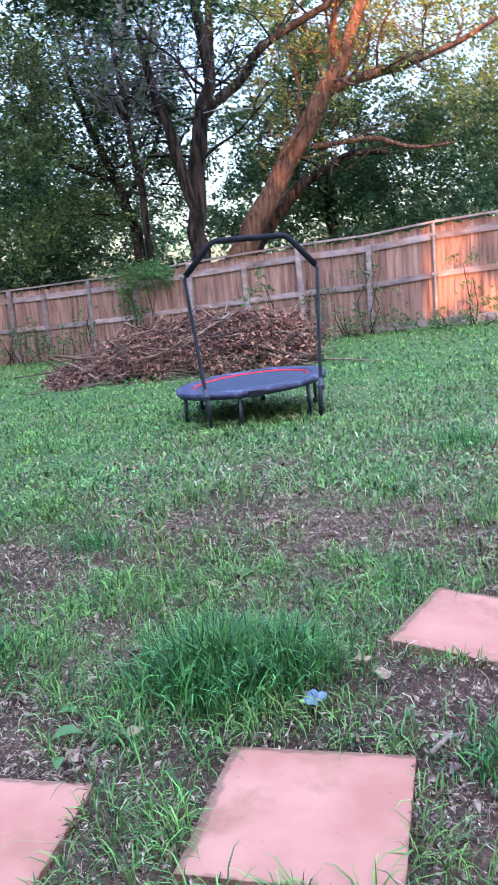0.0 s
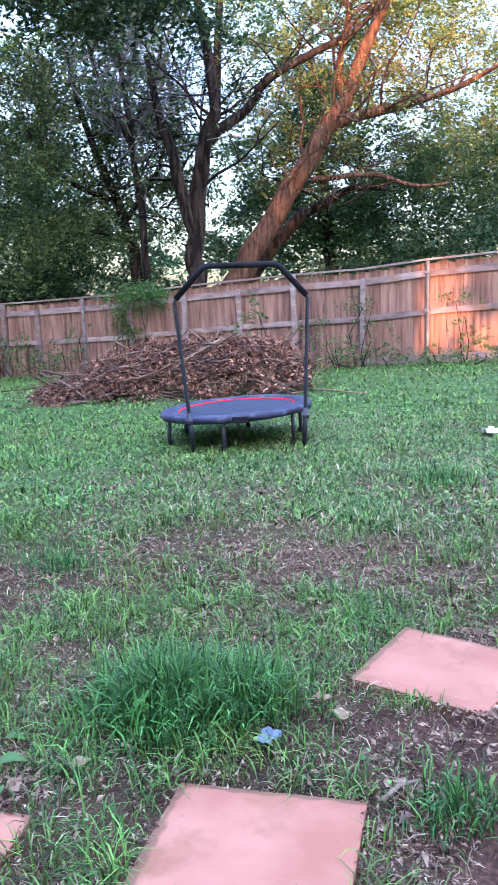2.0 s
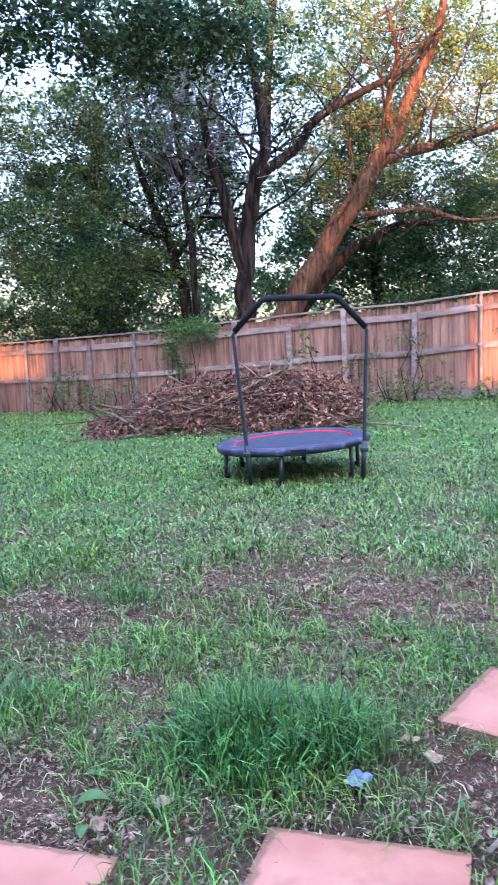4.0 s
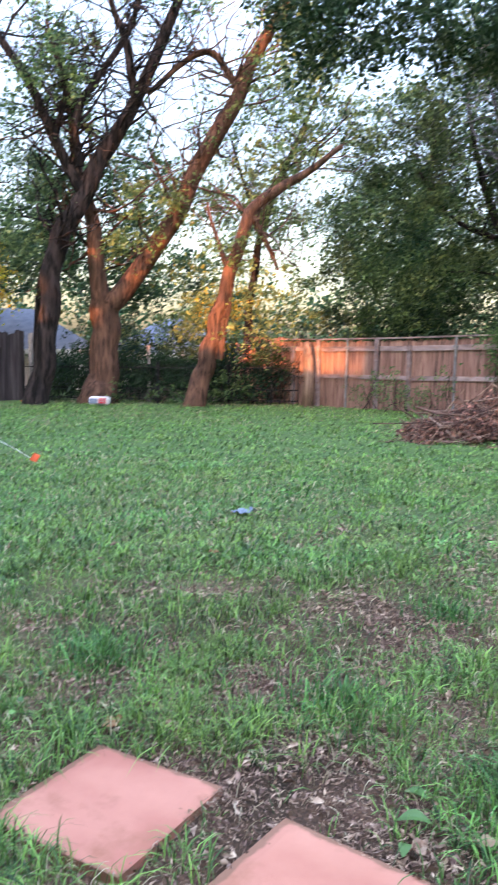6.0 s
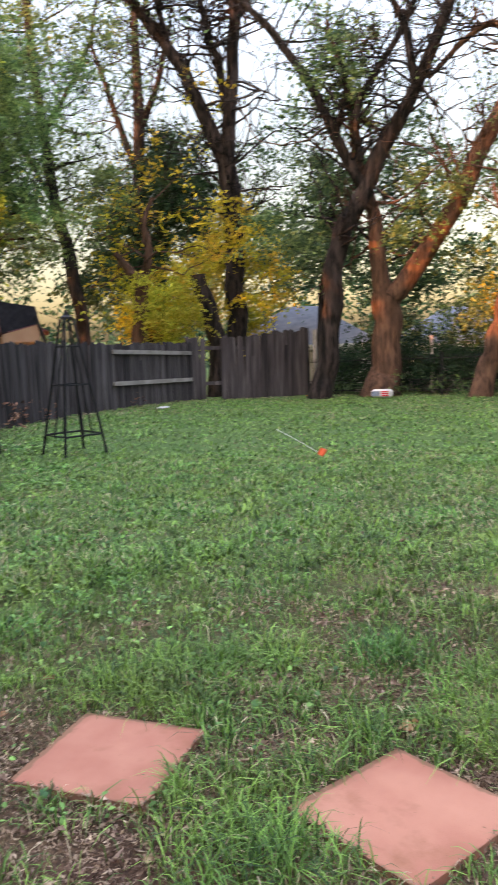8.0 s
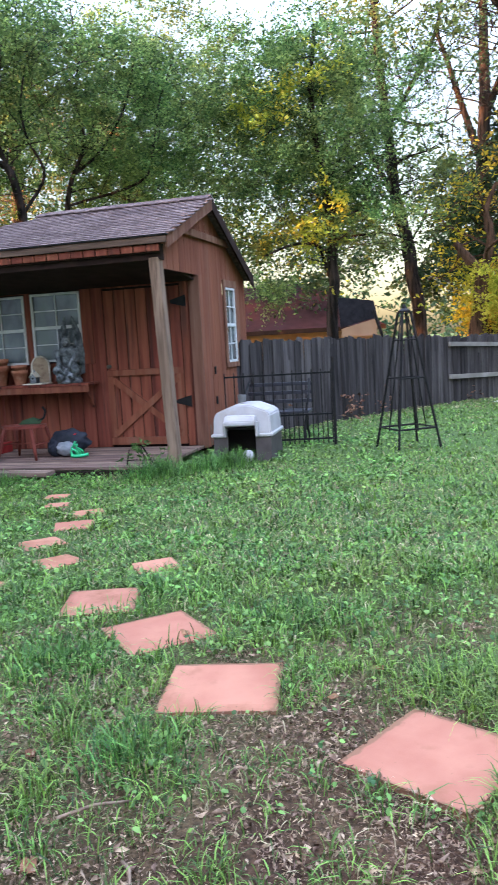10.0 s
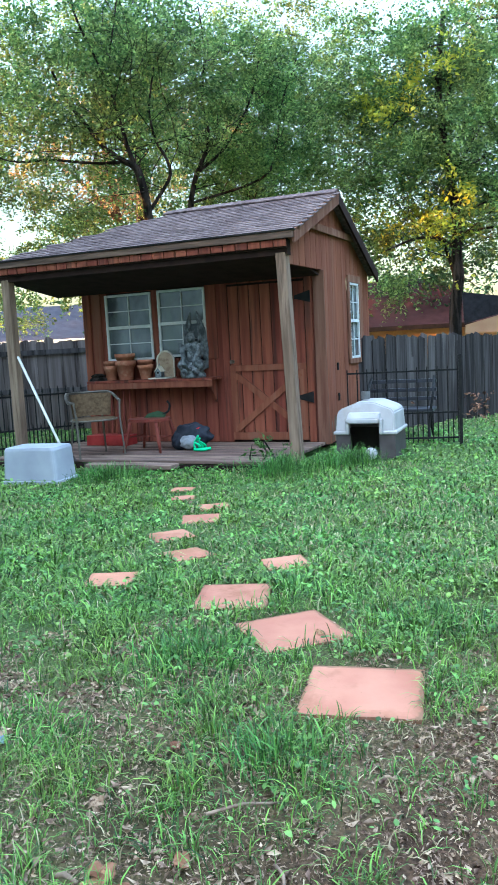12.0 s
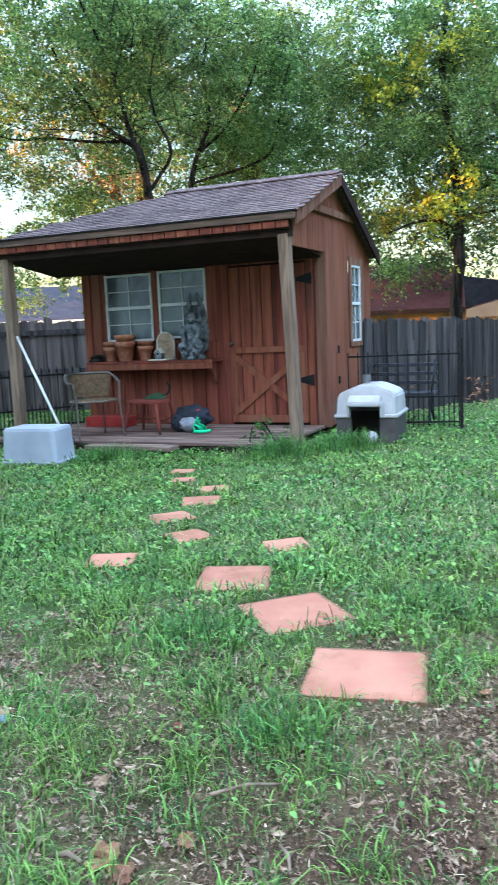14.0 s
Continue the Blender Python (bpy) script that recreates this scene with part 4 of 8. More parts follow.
# ---- things on the window shelf ----
def pot_profile(h, r):
    return [(r * 0.62, 0), (r * 0.66, 0.01), (r * 0.92, h * 0.72), (r * 1.0, h * 0.72), (r * 1.04, h), (r * 0.94, h), (r * 0.90, h * 0.8), (r * 0.6, 0.02)]


def flower_pots():
    for x, y, n, h, r in ((-3.05, 1.03, 2, 0.20, 0.10), (-2.79, 1.0, 2, 0.27, 0.142), (-2.49, 1.03, 2, 0.20, 0.105)):
        z = 0.966
        for k in range(n):
            hh = h * (1.0 if k == 0 else 0.72)
            rr = r * (1.0 if k == 0 else 0.97)
            bm = lathe(bmesh.new(), pot_profile(hh, rr), 24)
            solo("flower_pot", bm, "terracotta", "terracotta flower pot stacked on the window shelf" if n > 1 else "terracotta flower pot", "flower pot", on_shed(x, y, z, 20 * k), "terracotta pots", smooth=True)
            z += h * 0.62 if k == 0 else 0
        if r > 0.15:
            bm = lathe(bmesh.new(), [(0.135, 0), (0.14, 0.03), (0.115, 0.045), (0.02, 0.05)], 24)
            solo("plant_saucer", bm, "terracotta", "terracotta saucer lying on a stacked pot", "saucer", on_shed(x, y, 0.966 + h * 0.62 + h * 0.72 + 0.001), smooth=True)


flower_pots()


def gargoyle():
    """A plain crouching winged figure of grey stone, one mesh."""
    bm = bmesh.new()
    lathe(bm, [(0.20, 0), (0.20, 0.05), (0.17, 0.08), (0.18, 0.16), (0.13, 0.24)], 14)

    def ball(c, s, turn=(0, 0, 0)):
        m = Matrix.LocRotScale(c, Euler([radians(a) for a in turn]), s)
        bmesh.ops.create_icosphere(bm, subdivisions=2, radius=1.0, matrix=m)
    ball((0, 0.02, 0.36), (0.13, 0.11, 0.20))
    ball((0, 0.0, 0.47), (0.17, 0.10, 0.10))
    ball((0, -0.04, 0.62), (0.075, 0.08, 0.095))
    ball((0, -0.11, 0.59), (0.04, 0.05, 0.035))
    for s in (-1, 1):
        ball((s * 0.17, -0.03, 0.42), (0.05, 0.055, 0.13), (15, s * 12, 0))
        ball((s * 0.13, -0.10, 0.27), (0.045, 0.05, 0.11), (-25, 0, 0))
        ball((s * 0.14, -0.06, 0.20), (0.08, 0.14, 0.09), (0, 0, s * 20))
        ball((s * 0.10, -0.17, 0.11), (0.055, 0.08, 0.05))
        tube(bm, [(s * 0.04, -0.03, 0.69), (s * 0.07, -0.02, 0.75), (s * 0.055, -0.05, 0.80)], [0.022, 0.016, 0.004], 6)
        outline = [(0.05, 0.28), (0.085, 0.62), (0.075, 1.0), (0.13, 0.94), (0.20, 0.74), (0.235, 0.46), (0.225, 0.14), (0.12, 0.10)]
        prism(bm, [(s * a, z) for a, z in outline], 1, 0.10, 0.125, pose(0, 0, 0, 0, 0, s * 9))
        for pts in ([(0.05, 0.10, 0.30), (0.09, 0.095, 0.66), (0.075, 0.095, 1.02)], [(0.075, 0.10, 1.0), (0.20, 0.10, 0.74), (0.235, 0.105, 0.44), (0.22, 0.11, 0.13)], [(0.085, 0.095, 0.9), (0.15, 0.095, 0.6), (0.16, 0.1, 0.2)]):
            m = pose(0, 0, 0, 0, 0, s * 9)
            tube(bm, [m @ Vector((s * x, y, z)) for x, y, z in pts], [0.020] + [0.013] * (len(pts) - 2) + [0.006], 6)
        tube(bm, [(s * 0.135, -0.04, 0.50), (s * 0.15, -0.09, 0.40), (s * 0.10, -0.15, 0.30), (s * 0.075, -0.17, 0.19)], [0.035, 0.038, 0.03, 0.034], 8)
    rng = random.Random(3)
    for k in range(40):
        a, z = rng.uniform(0, 6.28), rng.uniform(0.02, 0.2)
        tube(bm, [(0.17 * math.cos(a), 0.17 * math.sin(a) - 0.03, z), (0.20 * math.cos(a), 0.20 * math.sin(a) - 0.05, z + 0.05)], [0.03, 0.012], 5)
    solo("gargoyle_statue", bm, "stone_grey", "grey stone winged gargoyle statue crouching on the window shelf", "statue", on_shed(-1.74, 1.02, 0.966, 6) @ Matrix.Diagonal((0.80, 0.88, 0.86, 1)), smooth=True)


gargoyle()


def birdhouse():
    ob = thing("birdhouse", "small grey birdhouse ornament before an arched cream board", "birdhouse", on_shed(-2.2, 1.04, 0.966, 4))
    arch = [(-0.13, 0.02)] + [(0.13 * math.cos(a), 0.24 + 0.13 * math.sin(a)) for a in np.linspace(math.pi, 0, 11)] + [(0.13, 0.02)]
    part("back_board", prism(bmesh.new(), arch, 1, 0.05, 0.075), "tan_board", ob)
    part("rim", tube(bmesh.new(), [(x * 0.97, 0.05, z) for x, z in arch], 0.013, 6), "cream", ob, "worn cream rim", smooth=True)
    part("base", box(bmesh.new(), (-0.19, -0.13, 0), (0.13, 0.10, 0.018), None, 0.004), "cream", ob)
    part("body", prism(bmesh.new(), [(-0.095, 0.02), (-0.005, 0.02), (-0.005, 0.10), (-0.05, 0.155), (-0.095, 0.10)], 1, -0.10, 0.0), "stone_grey", ob)
    for turn in (52, 128):
        part("roof_panel", box(bmesh.new(), (-0.005, -0.115, -0.004), (0.085, 0.012, 0.008), Matrix.Translation((-0.05, 0, 0.165)) @ pose(0, 0, 0, 0, turn, 0)), "cream", ob)
    part("spire", tube(bmesh.new(), [(-0.05, -0.05, 0.15), (-0.05, -0.05, 0.21)], [0.016, 0.004], 6), "stone_grey", ob)
    # black disc on the solid front, standing in for the hole's inner shade
    part("hole", lathe(bmesh.new(), [(0.015, 0), (0.015, 0.004)], 12), "black_foam", ob, at=pose(-0.05, -0.1005, 0.085, 90, 0, 0))


birdhouse()
solo("lantern_base", lathe(bmesh.new(), [(0.13, 0), (0.13, 0.02), (0.09, 0.05), (0.11, 0.07), (0.05, 0.10)], 8), "bark", "small dark tin lantern top lying on the shelf", "lantern", on_shed(-3.25, 1.0, 0.966))


# ---- porch furniture ----
def bistro_chair():
    ob = thing("bistro_chair", "metal bistro armchair with woven tan back and seat", "chair", on_shed(-2.56, -0.16, 0.081, 236) @ Matrix.Diagonal((1.2, 1.12, 1.04, 1)))
    seat = lathe(bmesh.new(), [(0.02, 0.0), (0.22, 0.0), (0.235, 0.012), (0.22, 0.025), (0.02, 0.03)], 28)
    part("seat", seat, "wicker", ob, at=Matrix.Translation((0, 0, 0.43)), smooth=True)
    bm = bmesh.new()
    a = np.linspace(math.radians(-158), math.radians(-42), 14)
    inner, rows = [], []
    for z, r in ((0.47, 0.235), (0.60, 0.25), (0.74, 0.262)):
        rows.append([bm.verts.new((r * math.cos(t), r * math.sin(t), z)) for t in a])
        inner.append([bm.verts.new(((r - 0.014) * math.cos(t), (r - 0.014) * math.sin(t), z)) for t in a])
    for set_ in (rows, inner):
        for p, q in zip(set_, set_[1:]):
            for i in range(len(a) - 1):
                bm.faces.new((p[i], p[i + 1], q[i + 1], q[i]))
    for i in range(len(a) - 1):
        bm.faces.new((rows[2][i], rows[2][i + 1], inner[2][i + 1], inner[2][i]))
        bm.faces.new((rows[0][i], rows[0][i + 1], inner[0][i + 1], inner[0][i]))
    bmesh.ops.recalc_face_normals(bm, faces=bm.faces[:])
    part("backrest", bm, "wicker", ob)
    arc = [(0.275 * math.cos(t), 0.275 * math.sin(t), 0.755 if -2.6 < t < -0.55 else 0.755 - 0.10 * min(1, abs(abs(t + math.pi / 2) - 1.03) / 0.6)) for t in np.linspace(math.radians(-205), math.radians(25), 24)]
    part("arm_rail", tube(bmesh.new(), arc, 0.016, 8), "steel_arm", ob, "bare metal tube arm rail", smooth=True)
    for sx in (-1, 1):
        part("front_leg", tube(bmesh.new(), [(sx * 0.25, 0.115, 0.655), (sx * 0.235, 0.13, 0.45), (sx * 0.245, 0.19, 0.0)], 0.011, 8), "steel_arm", ob)
        part("back_leg", tube(bmesh.new(), [(sx * 0.16, -0.21, 0.74), (sx * 0.165, -0.2, 0.43), (sx * 0.20, -0.25, 0.0)], 0.011, 8), "steel_arm", ob)
    part("seat_ring", tube(bmesh.new(), [(0.237 * math.cos(t), 0.237 * math.sin(t), 0.437) for t in np.linspace(0, 2 * math.pi, 24, endpoint=False)], 0.011, 6, True), "steel_arm", ob)


bistro_chair()


def red_chair():
    """A dark red wooden chair whose seat serves as a table, its back against the wall."""
    ob = thing("wooden_chair", "dark red wooden chair with turned legs", "chair", on_shed(-2.03, 0.30, 0.081, 176) @ Matrix.Diagonal((1.28, 1.1, 0.92, 1)))
    out = [(0.23 * math.cos(a) * (1.0 if math.sin(a) > 0 else 0.92), 0.22 * math.sin(a)) for a in np.linspace(0, 2 * math.pi, 24, endpoint=False)]
    part("seat", prism(bmesh.new(), out, 2, 0.42, 0.455), "red_wood", ob)
    for sx in (-1, 1):
        for sy in (-1, 1):
            top, foot = Vector((sx * 0.15, sy * 0.14, 0.42)), Vector((sx * 0.22, sy * 0.20, 0.0))
            pts = [top.lerp(foot, f) for f in (0, 0.3, 0.4, 0.5, 0.75, 1)]
            part("leg", tube(bmesh.new(), pts, [0.016, 0.022, 0.016, 0.022, 0.018, 0.012], 8), "red_wood", ob, smooth=True)
        part("stretcher", tube(bmesh.new(), [(sx * 0.185, -0.17, 0.2), (sx * 0.185, 0.17, 0.2)], 0.011, 6), "red_wood", ob)
    part("stretcher", tube(bmesh.new(), [(-0.185, 0, 0.2), (0.185, 0, 0.2)], 0.011, 6), "red_wood", ob)


red_chair()
ob = thing("garden_tool", "dark green garden tool with curved handle on a chair", "tool", on_shed(-1.98, 0.36, 0.081 + 0.455 * 0.92 + 0.002, 8))
part("blade", prism(bmesh.new(), [(-0.16, 0.0), (0.12, 0.0), (0.15, 0.05), (0.03, 0.085), (-0.10, 0.05)], 1, -0.012, 0.012), "tool_green", ob, smooth=False)
part("handle", tube(bmesh.new(), smooth_line([(0.10, 0, 0.04), (0.17, 0, 0.07), (0.20, 0, 0.15), (0.17, 0, 0.21)], 4), 0.014, 7), "iron", ob, "black curved handle", smooth=True)
# red box and slatted bench back leaning on the wall
def red_rack():
    ob = thing("slatted_rack", "low red slatted rack leaning against the shed wall", "rack", on_shed(-3.0, 0.85, 0.081, 0))
    part("tray", box(bmesh.new(), (-0.34, -0.12, 0), (0.34, 0.12, 0.14), None, 0.006), "red_tray", ob, "bright red tray")
    for k in range(6):
        x = -0.25 + 0.1 * k
        part("slat", tube(bmesh.new(), [(x, 0.10, 0.14), (x, 0.15, 0.80)], 0.012, 6), "red_wood", ob)
    part("rail", tube(bmesh.new(), [(-0.28, 0.155, 0.80), (0.28, 0.155, 0.80)], 0.016, 6), "red_wood", ob)


red_rack()


def duffel():
    ob = thing("backpack", "black and grey backpack with bright green strap on the porch", "bag", on_shed(-1.52, 0.48, 0.081, -6))
    rng = random.Random(8)

    def lump(c, s, mat, name):
        bm = bmesh.new()
        bmesh.ops.create_icosphere(bm, subdivisions=4, radius=1.0)
        for v in bm.verts:
            k = 1 + 0.22 * noise.noise(v.co * 2.3 + Vector(c) * 5) + 0.14 * abs(noise.noise(v.co * 5.5 + Vector(c) * 9)) - 0.05
            v.co = Vector((v.co.x * s[0] * k, v.co.y * s[1] * k, max(-s[2], v.co.z * s[2] * k))) + Vector(c)
        part(name, bm, mat, ob, smooth=True)
    lump((-0.03, 0.03, 0.16), (0.27, 0.17, 0.17), "bag_black", "body")
    lump((-0.17, -0.05, 0.10), (0.10, 0.13, 0.12), "bag_black", "side_pocket")
    lump((0.04, -0.13, 0.10), (0.15, 0.07, 0.09), "bag_grey", "pocket")
    lump((0.05, -0.04, 0.27), (0.08, 0.04, 0.022), "red_band", "flap")
    for k in range(7):
        p = Vector((0.17 + rng.uniform(-0.04, 0.06), -0.15, 0.20 - 0.02 * k))
        pts = [p + Vector((rng.uniform(-0.05, 0.06), rng.uniform(-0.05, 0.03), -0.045 * j)) for j in range(4)]
        pts = [Vector((q.x, q.y, max(0.018, q.z))) for q in pts]
        part("strap", tube(bmesh.new(), smooth_line(pts, 4), 0.013, 6), "green_strap", ob, "crumpled bright green strap", smooth=True)
    part("strap", tube(bmesh.new(), smooth_line([(0.14, -0.2, 0.022), (0.26, -0.21, 0.022), (0.37, -0.17, 0.04)], 5), 0.02, 8), "green_strap", ob, "bright green strap", smooth=True)


duffel()


def push_broom():
    ob = thing("broom", "white-handled broom leaning on the porch post", "broom", SHED)
    a, b = Vector((-3.72, -0.10, 1.36)), Vector((-2.72, -0.66, 0.26))
    part("handle", tube(bmesh.new(), [a, b], 0.016, 10), "white_paint", ob, "white painted handle", smooth=True)
    d = (b - a).normalized()
    bm = bmesh.new()
    rng = random.Random(5)
    for k in range(70):
        off = Vector((rng.uniform(-0.12, 0.12), rng.uniform(-0.03, 0.03), 0))
        tube(bm, [b + off * 0.4, b + d * 0.10 + off * 0.8, b + d * 0.24 + off], [0.004, 0.004, 0.002], 4)
    part("bristles", bm, "grey_plastic", ob)
    part("head", box(bmesh.new(), (-0.07, -0.03, -0.03), (0.07, 0.03, 0.05), Matrix.Translation(b + d * 0.03), 0.012), "grey_plastic", ob)


push_broom()


def storage_tote():
    ob = thing("storage_tote", "upturned translucent blue-white plastic storage tote on the grass", "storage box", SHED @ pose(-2.42, -1.45, -0.01, 0, 0, 8))
    bm = bmesh.new()
    w, d, h = 0.33, 0.23, 0.39
    rows = [(1.06, 0.0), (1.06, 0.03), (1.0, 0.035), (0.93, h - 0.03), (0.88, h)]
    rings = []
    for f, z in rows:
        ring = []
        for cx, cy, s in ((1, 1, 0), (-1, 1, 1), (-1, -1, 2), (1, -1, 3)):
            for k in range(5):
                a = math.pi / 2 * (s + k / 4)
                ring.append(bm.verts.new((f * (cx * (w - 0.05)) + 0.05 * math.cos(a), f * (cy * (d - 0.05)) + 0.05 * math.sin(a), z)))
        rings.append(ring)
    n = len(rings[0])
    for p, q in zip(rings, rings[1:]):
        for k in range(n):
            bm.faces.new((p[k], p[(k + 1) % n], q[(k + 1) % n], q[k]))
    bm.faces.new(rings[-1])
    part("body", bm, "tote_plastic", ob, smooth=False)
    for s in (-1, 1):
        part("handle", box(bmesh.new(), (s * 0.335 - 0.02, -0.07, 0.0), (s * 0.335 + 0.02, 0.07, 0.035), None, 0.008), "tote_plastic", ob)


storage_tote()


# ---- kennel and the gate panel ----
def dog_house():
    ob = thing("kennel", "plastic kennel with a white roof and dark grey base", "kennel", SHED @ pose(0.76, 0.68, -0.01, 0, 0, 4))
    w, d = 0.34, 0.36
    # base shell, open at the entrance
    bm = bmesh.new()
    for lo, hi in (((-w, d - 0.03, 0), (w, d, 0.30)), ((-w, -d, 0), (-w + 0.03, d - 0.03, 0.30)), ((w - 0.03, -d, 0), (w, d - 0.03, 0.30)), ((-w + 0.03, -d, 0), (-0.17, -d + 0.03, 0.30)), ((0.16, -d, 0), (w - 0.03, -d + 0.03, 0.30)), ((-w + 0.03, -d + 0.03, 0), (w - 0.03, d - 0.03, 0.03))):
        box(bm, lo, hi)
    part("base", bm, "grey_plastic", ob, "dark grey moulded base")
    bm = bmesh.new()
    # moulded roof: a peaked front and back, sides drawn in, over a flared rim
    front = [(-w, 0.325), (-w * 0.965, 0.53), (-w * 0.86, 0.575), (-w * 0.30, 0.65), (w * 0.30, 0.65), (w * 0.86, 0.575), (w * 0.965, 0.53), (w, 0.325)]
    rows = []
    for y, k in ((-d, 1.0), (-d * 0.94, 1.01), (d * 0.94, 1.01), (d, 1.0)):
        rows.append([bm.verts.new((a * (k if z < 0.6 else 1), y * (1.0 - 0.14 * (z - 0.325) / 0.325), 0.325 + (z - 0.325) * k)) for a, z in front])
    for p, q in zip(rows, rows[1:]):
        for k in range(len(front) - 1):
            bm.faces.new((p[k], p[k + 1], q[k + 1], q[k]))
    notch = [bm.verts.new((x, -d * (1.0 - 0.14 * (z - 0.325) / 0.325), z)) for x, z in ((0.165, 0.325), (0.165, 0.44), (-0.175, 0.44), (-0.175, 0.325))]
    bm.faces.new(rows[0] + notch)
    bm.faces.new(rows[-1][::-1])
    bmesh.ops.recalc_face_normals(bm, faces=bm.faces[:])
    bmesh.ops.bevel(bm, geom=[e for e in bm.edges if e.calc_face_angle(0) > 0.35], offset=0.014, segments=2, affect="EDGES")
    part("roof", bm, "white_plastic", ob, "white moulded roof with a porch hood")
    rim = bmesh.new()
    for lo, hi in (((-w - 0.025, -d - 0.02), (-0.18, -d + 0.03)), ((0.17, -d - 0.02), (w + 0.025, -d + 0.03)), ((-w - 0.025, -d + 0.03), (-w + 0.03, d + 0.02)), ((w - 0.03, -d + 0.03), (w + 0.025, d + 0.02)), ((-w + 0.03, d - 0.03), (w - 0.03, d + 0.02))):
        box(rim, (*lo, 0.288), (*hi, 0.330), None, 0.010)
    part("rim", rim, "white_plastic", ob, "white flared rim of the roof")
    hood = bmesh.new()
    prism(hood, [(-d - 0.10, 0.425), (-d - 0.10, 0.475), (-d - 0.06, 0.535), (-d + 0.04, 0.545), (-d + 0.04, 0.425)], 0, -0.185, 0.175)
    bmesh.ops.bevel(hood, geom=hood.edges[:], offset=0.010, segments=2, affect="EDGES")
    part("hood", hood, "white_plastic", ob)
    for x0, x1 in ((-0.215, -0.178), (0.168, 0.205)):
        part("door_jamb", box(bmesh.new(), (x0, -d - 0.06, 0.30), (x1, -d + 0.02, 0.47), None, 0.008), "white_plastic", ob)
    bm = bmesh.new()
    bmesh.ops.create_uvsphere(bm, u_segments=20, v_segments=12, radius=0.07)
    solo("football", bm, "white_plastic", "white ball with dark patches lying in the kennel doorway", "ball", SHED @ pose(0.76 + 0.10, 0.68 - 0.40, 0.065), smooth=True)
    solo("tin_can", lathe(bmesh.new(), [(0.05, 0), (0.05, 0.09), (0.046, 0.09), (0.044, 0.01)], 14), "galvanised", "dull metal tin standing on the kennel roof", "tin", SHED @ pose(0.72, 0.62, 0.66))


dog_house()


def gate_panel():
    a, b = Vector((-10.95, -1.42)), Vector((-10.9, -0.05))
    ob = thing("iron_gate", "black wrought iron fence panel standing by the kennel", "gate", pose(a.x, a.y, gz(-10.9, -0.7), 0, 0, math.degrees(math.atan2((b - a).y, (b - a).x))))
    L = (b - a).length
    bar = finish("bar", tube(bmesh.new(), [(0, 0, 0.02), (0, 0, 0.98)], 0.008, 6), "iron")
    low = finish("bar", tube(bmesh.new(), [(0, 0, 0.02), (0, 0, 0.42)], 0.008, 6), "iron")
    n = 11
    for k in range(n + 1):
        part("bar", bar, None, ob, at=Matrix.Translation((L * k / n, 0, 0)))
        if k < n:
            part("short_bar", low, None, ob, at=Matrix.Translation((L * (k + 0.5) / n, 0, 0)))
    for z in (0.08, 0.40, 0.93):
        part("rail", box(bmesh.new(), (0, -0.011, z - 0.011), (L, 0.011, z + 0.011)), "iron", ob)
    part("post", box(bmesh.new(), (L + 0.01, -0.02, -0.05), (L + 0.05, 0.02, 1.12), None, 0.004), "iron", ob)


gate_panel()


def garden_bench():
    ob = thing("garden_bench", "dark weathered cast iron bench behind the gate panel", "bench", on_ground(-11.55, -0.75, 80))
    part("seat", box(bmesh.new(), (-0.45, -0.2, 0.38), (0.45, 0.2, 0.42), None, 0.008), "black_paint", ob)
    for s in (-1, 1):
        part("leg", tube(bmesh.new(), smooth_line([(s * 0.4, -0.2, 0), (s * 0.38, -0.08, 0.2), (s * 0.4, 0, 0.38)], 4), 0.018, 6), "iron", ob)
        part("leg", tube(bmesh.new(), smooth_line([(s * 0.4, 0.22, 0), (s * 0.38, 0.1, 0.2), (s * 0.4, 0.05, 0.38)], 4), 0.018, 6), "iron", ob)
        part("arm", tube(bmesh.new(), smooth_line([(s * 0.42, -0.2, 0.42), (s * 0.44, -0.1, 0.62), (s * 0.42, 0.2, 0.82)], 4), 0.018, 6), "iron", ob)
    for z in (0.5, 0.62, 0.74):
        part("back_slat", box(bmesh.new(), (-0.45, 0.19, z), (0.45, 0.215, z + 0.05), None, 0.005), "black_paint", ob)


garden_bench()


# ---- obelisk trellis ----
def obelisk():
    x, y = -10.3, 0.82
    ob = thing("obelisk_trellis", "black metal obelisk trellis standing on the lawn", "trellis", on_ground(x, y, 20))
    H, r = 1.62, 0.285
    for sx, sy in ((-1, -1), (1, -1), (1, 1), (-1, 1)):
        part("leg", tube(bmesh.new(), [(sx * r, sy * r, -0.03), (sx * 0.055, sy * 0.055, H)], 0.016, 8), "iron", ob)
    for sx, sy in ((0, -1), (1, 0), (0, 1), (-1, 0)):
        part("slat", tube(bmesh.new(), [(sx * r * 0.88, sy * r * 0.88, 0.22), (sx * 0.05, sy * 0.05, H * 0.97)], 0.009, 6), "iron", ob)
    for f in (0.15, 0.52, 0.80):
        q = r * (1 - f) + 0.055 * f
        z = H * f
        ring = [(-q, -q), (q, -q), (q, q), (-q, q)]
        for i in range(4):
            a, b = ring[i], ring[(i + 1) % 4]
            part("crossbar", tube(bmesh.new(), [(a[0], a[1], z), (b[0], b[1], z)], 0.012 if f < 0.3 else 0.009, 6), "iron", ob)
    part("cap", lathe(bmesh.new(), [(0.075, 0), (0.075, 0.02), (0.03, 0.05), (0.012, 0.10)], 10), "iron", ob, at=Matrix.Translation((0, 0, H)))


obelisk()


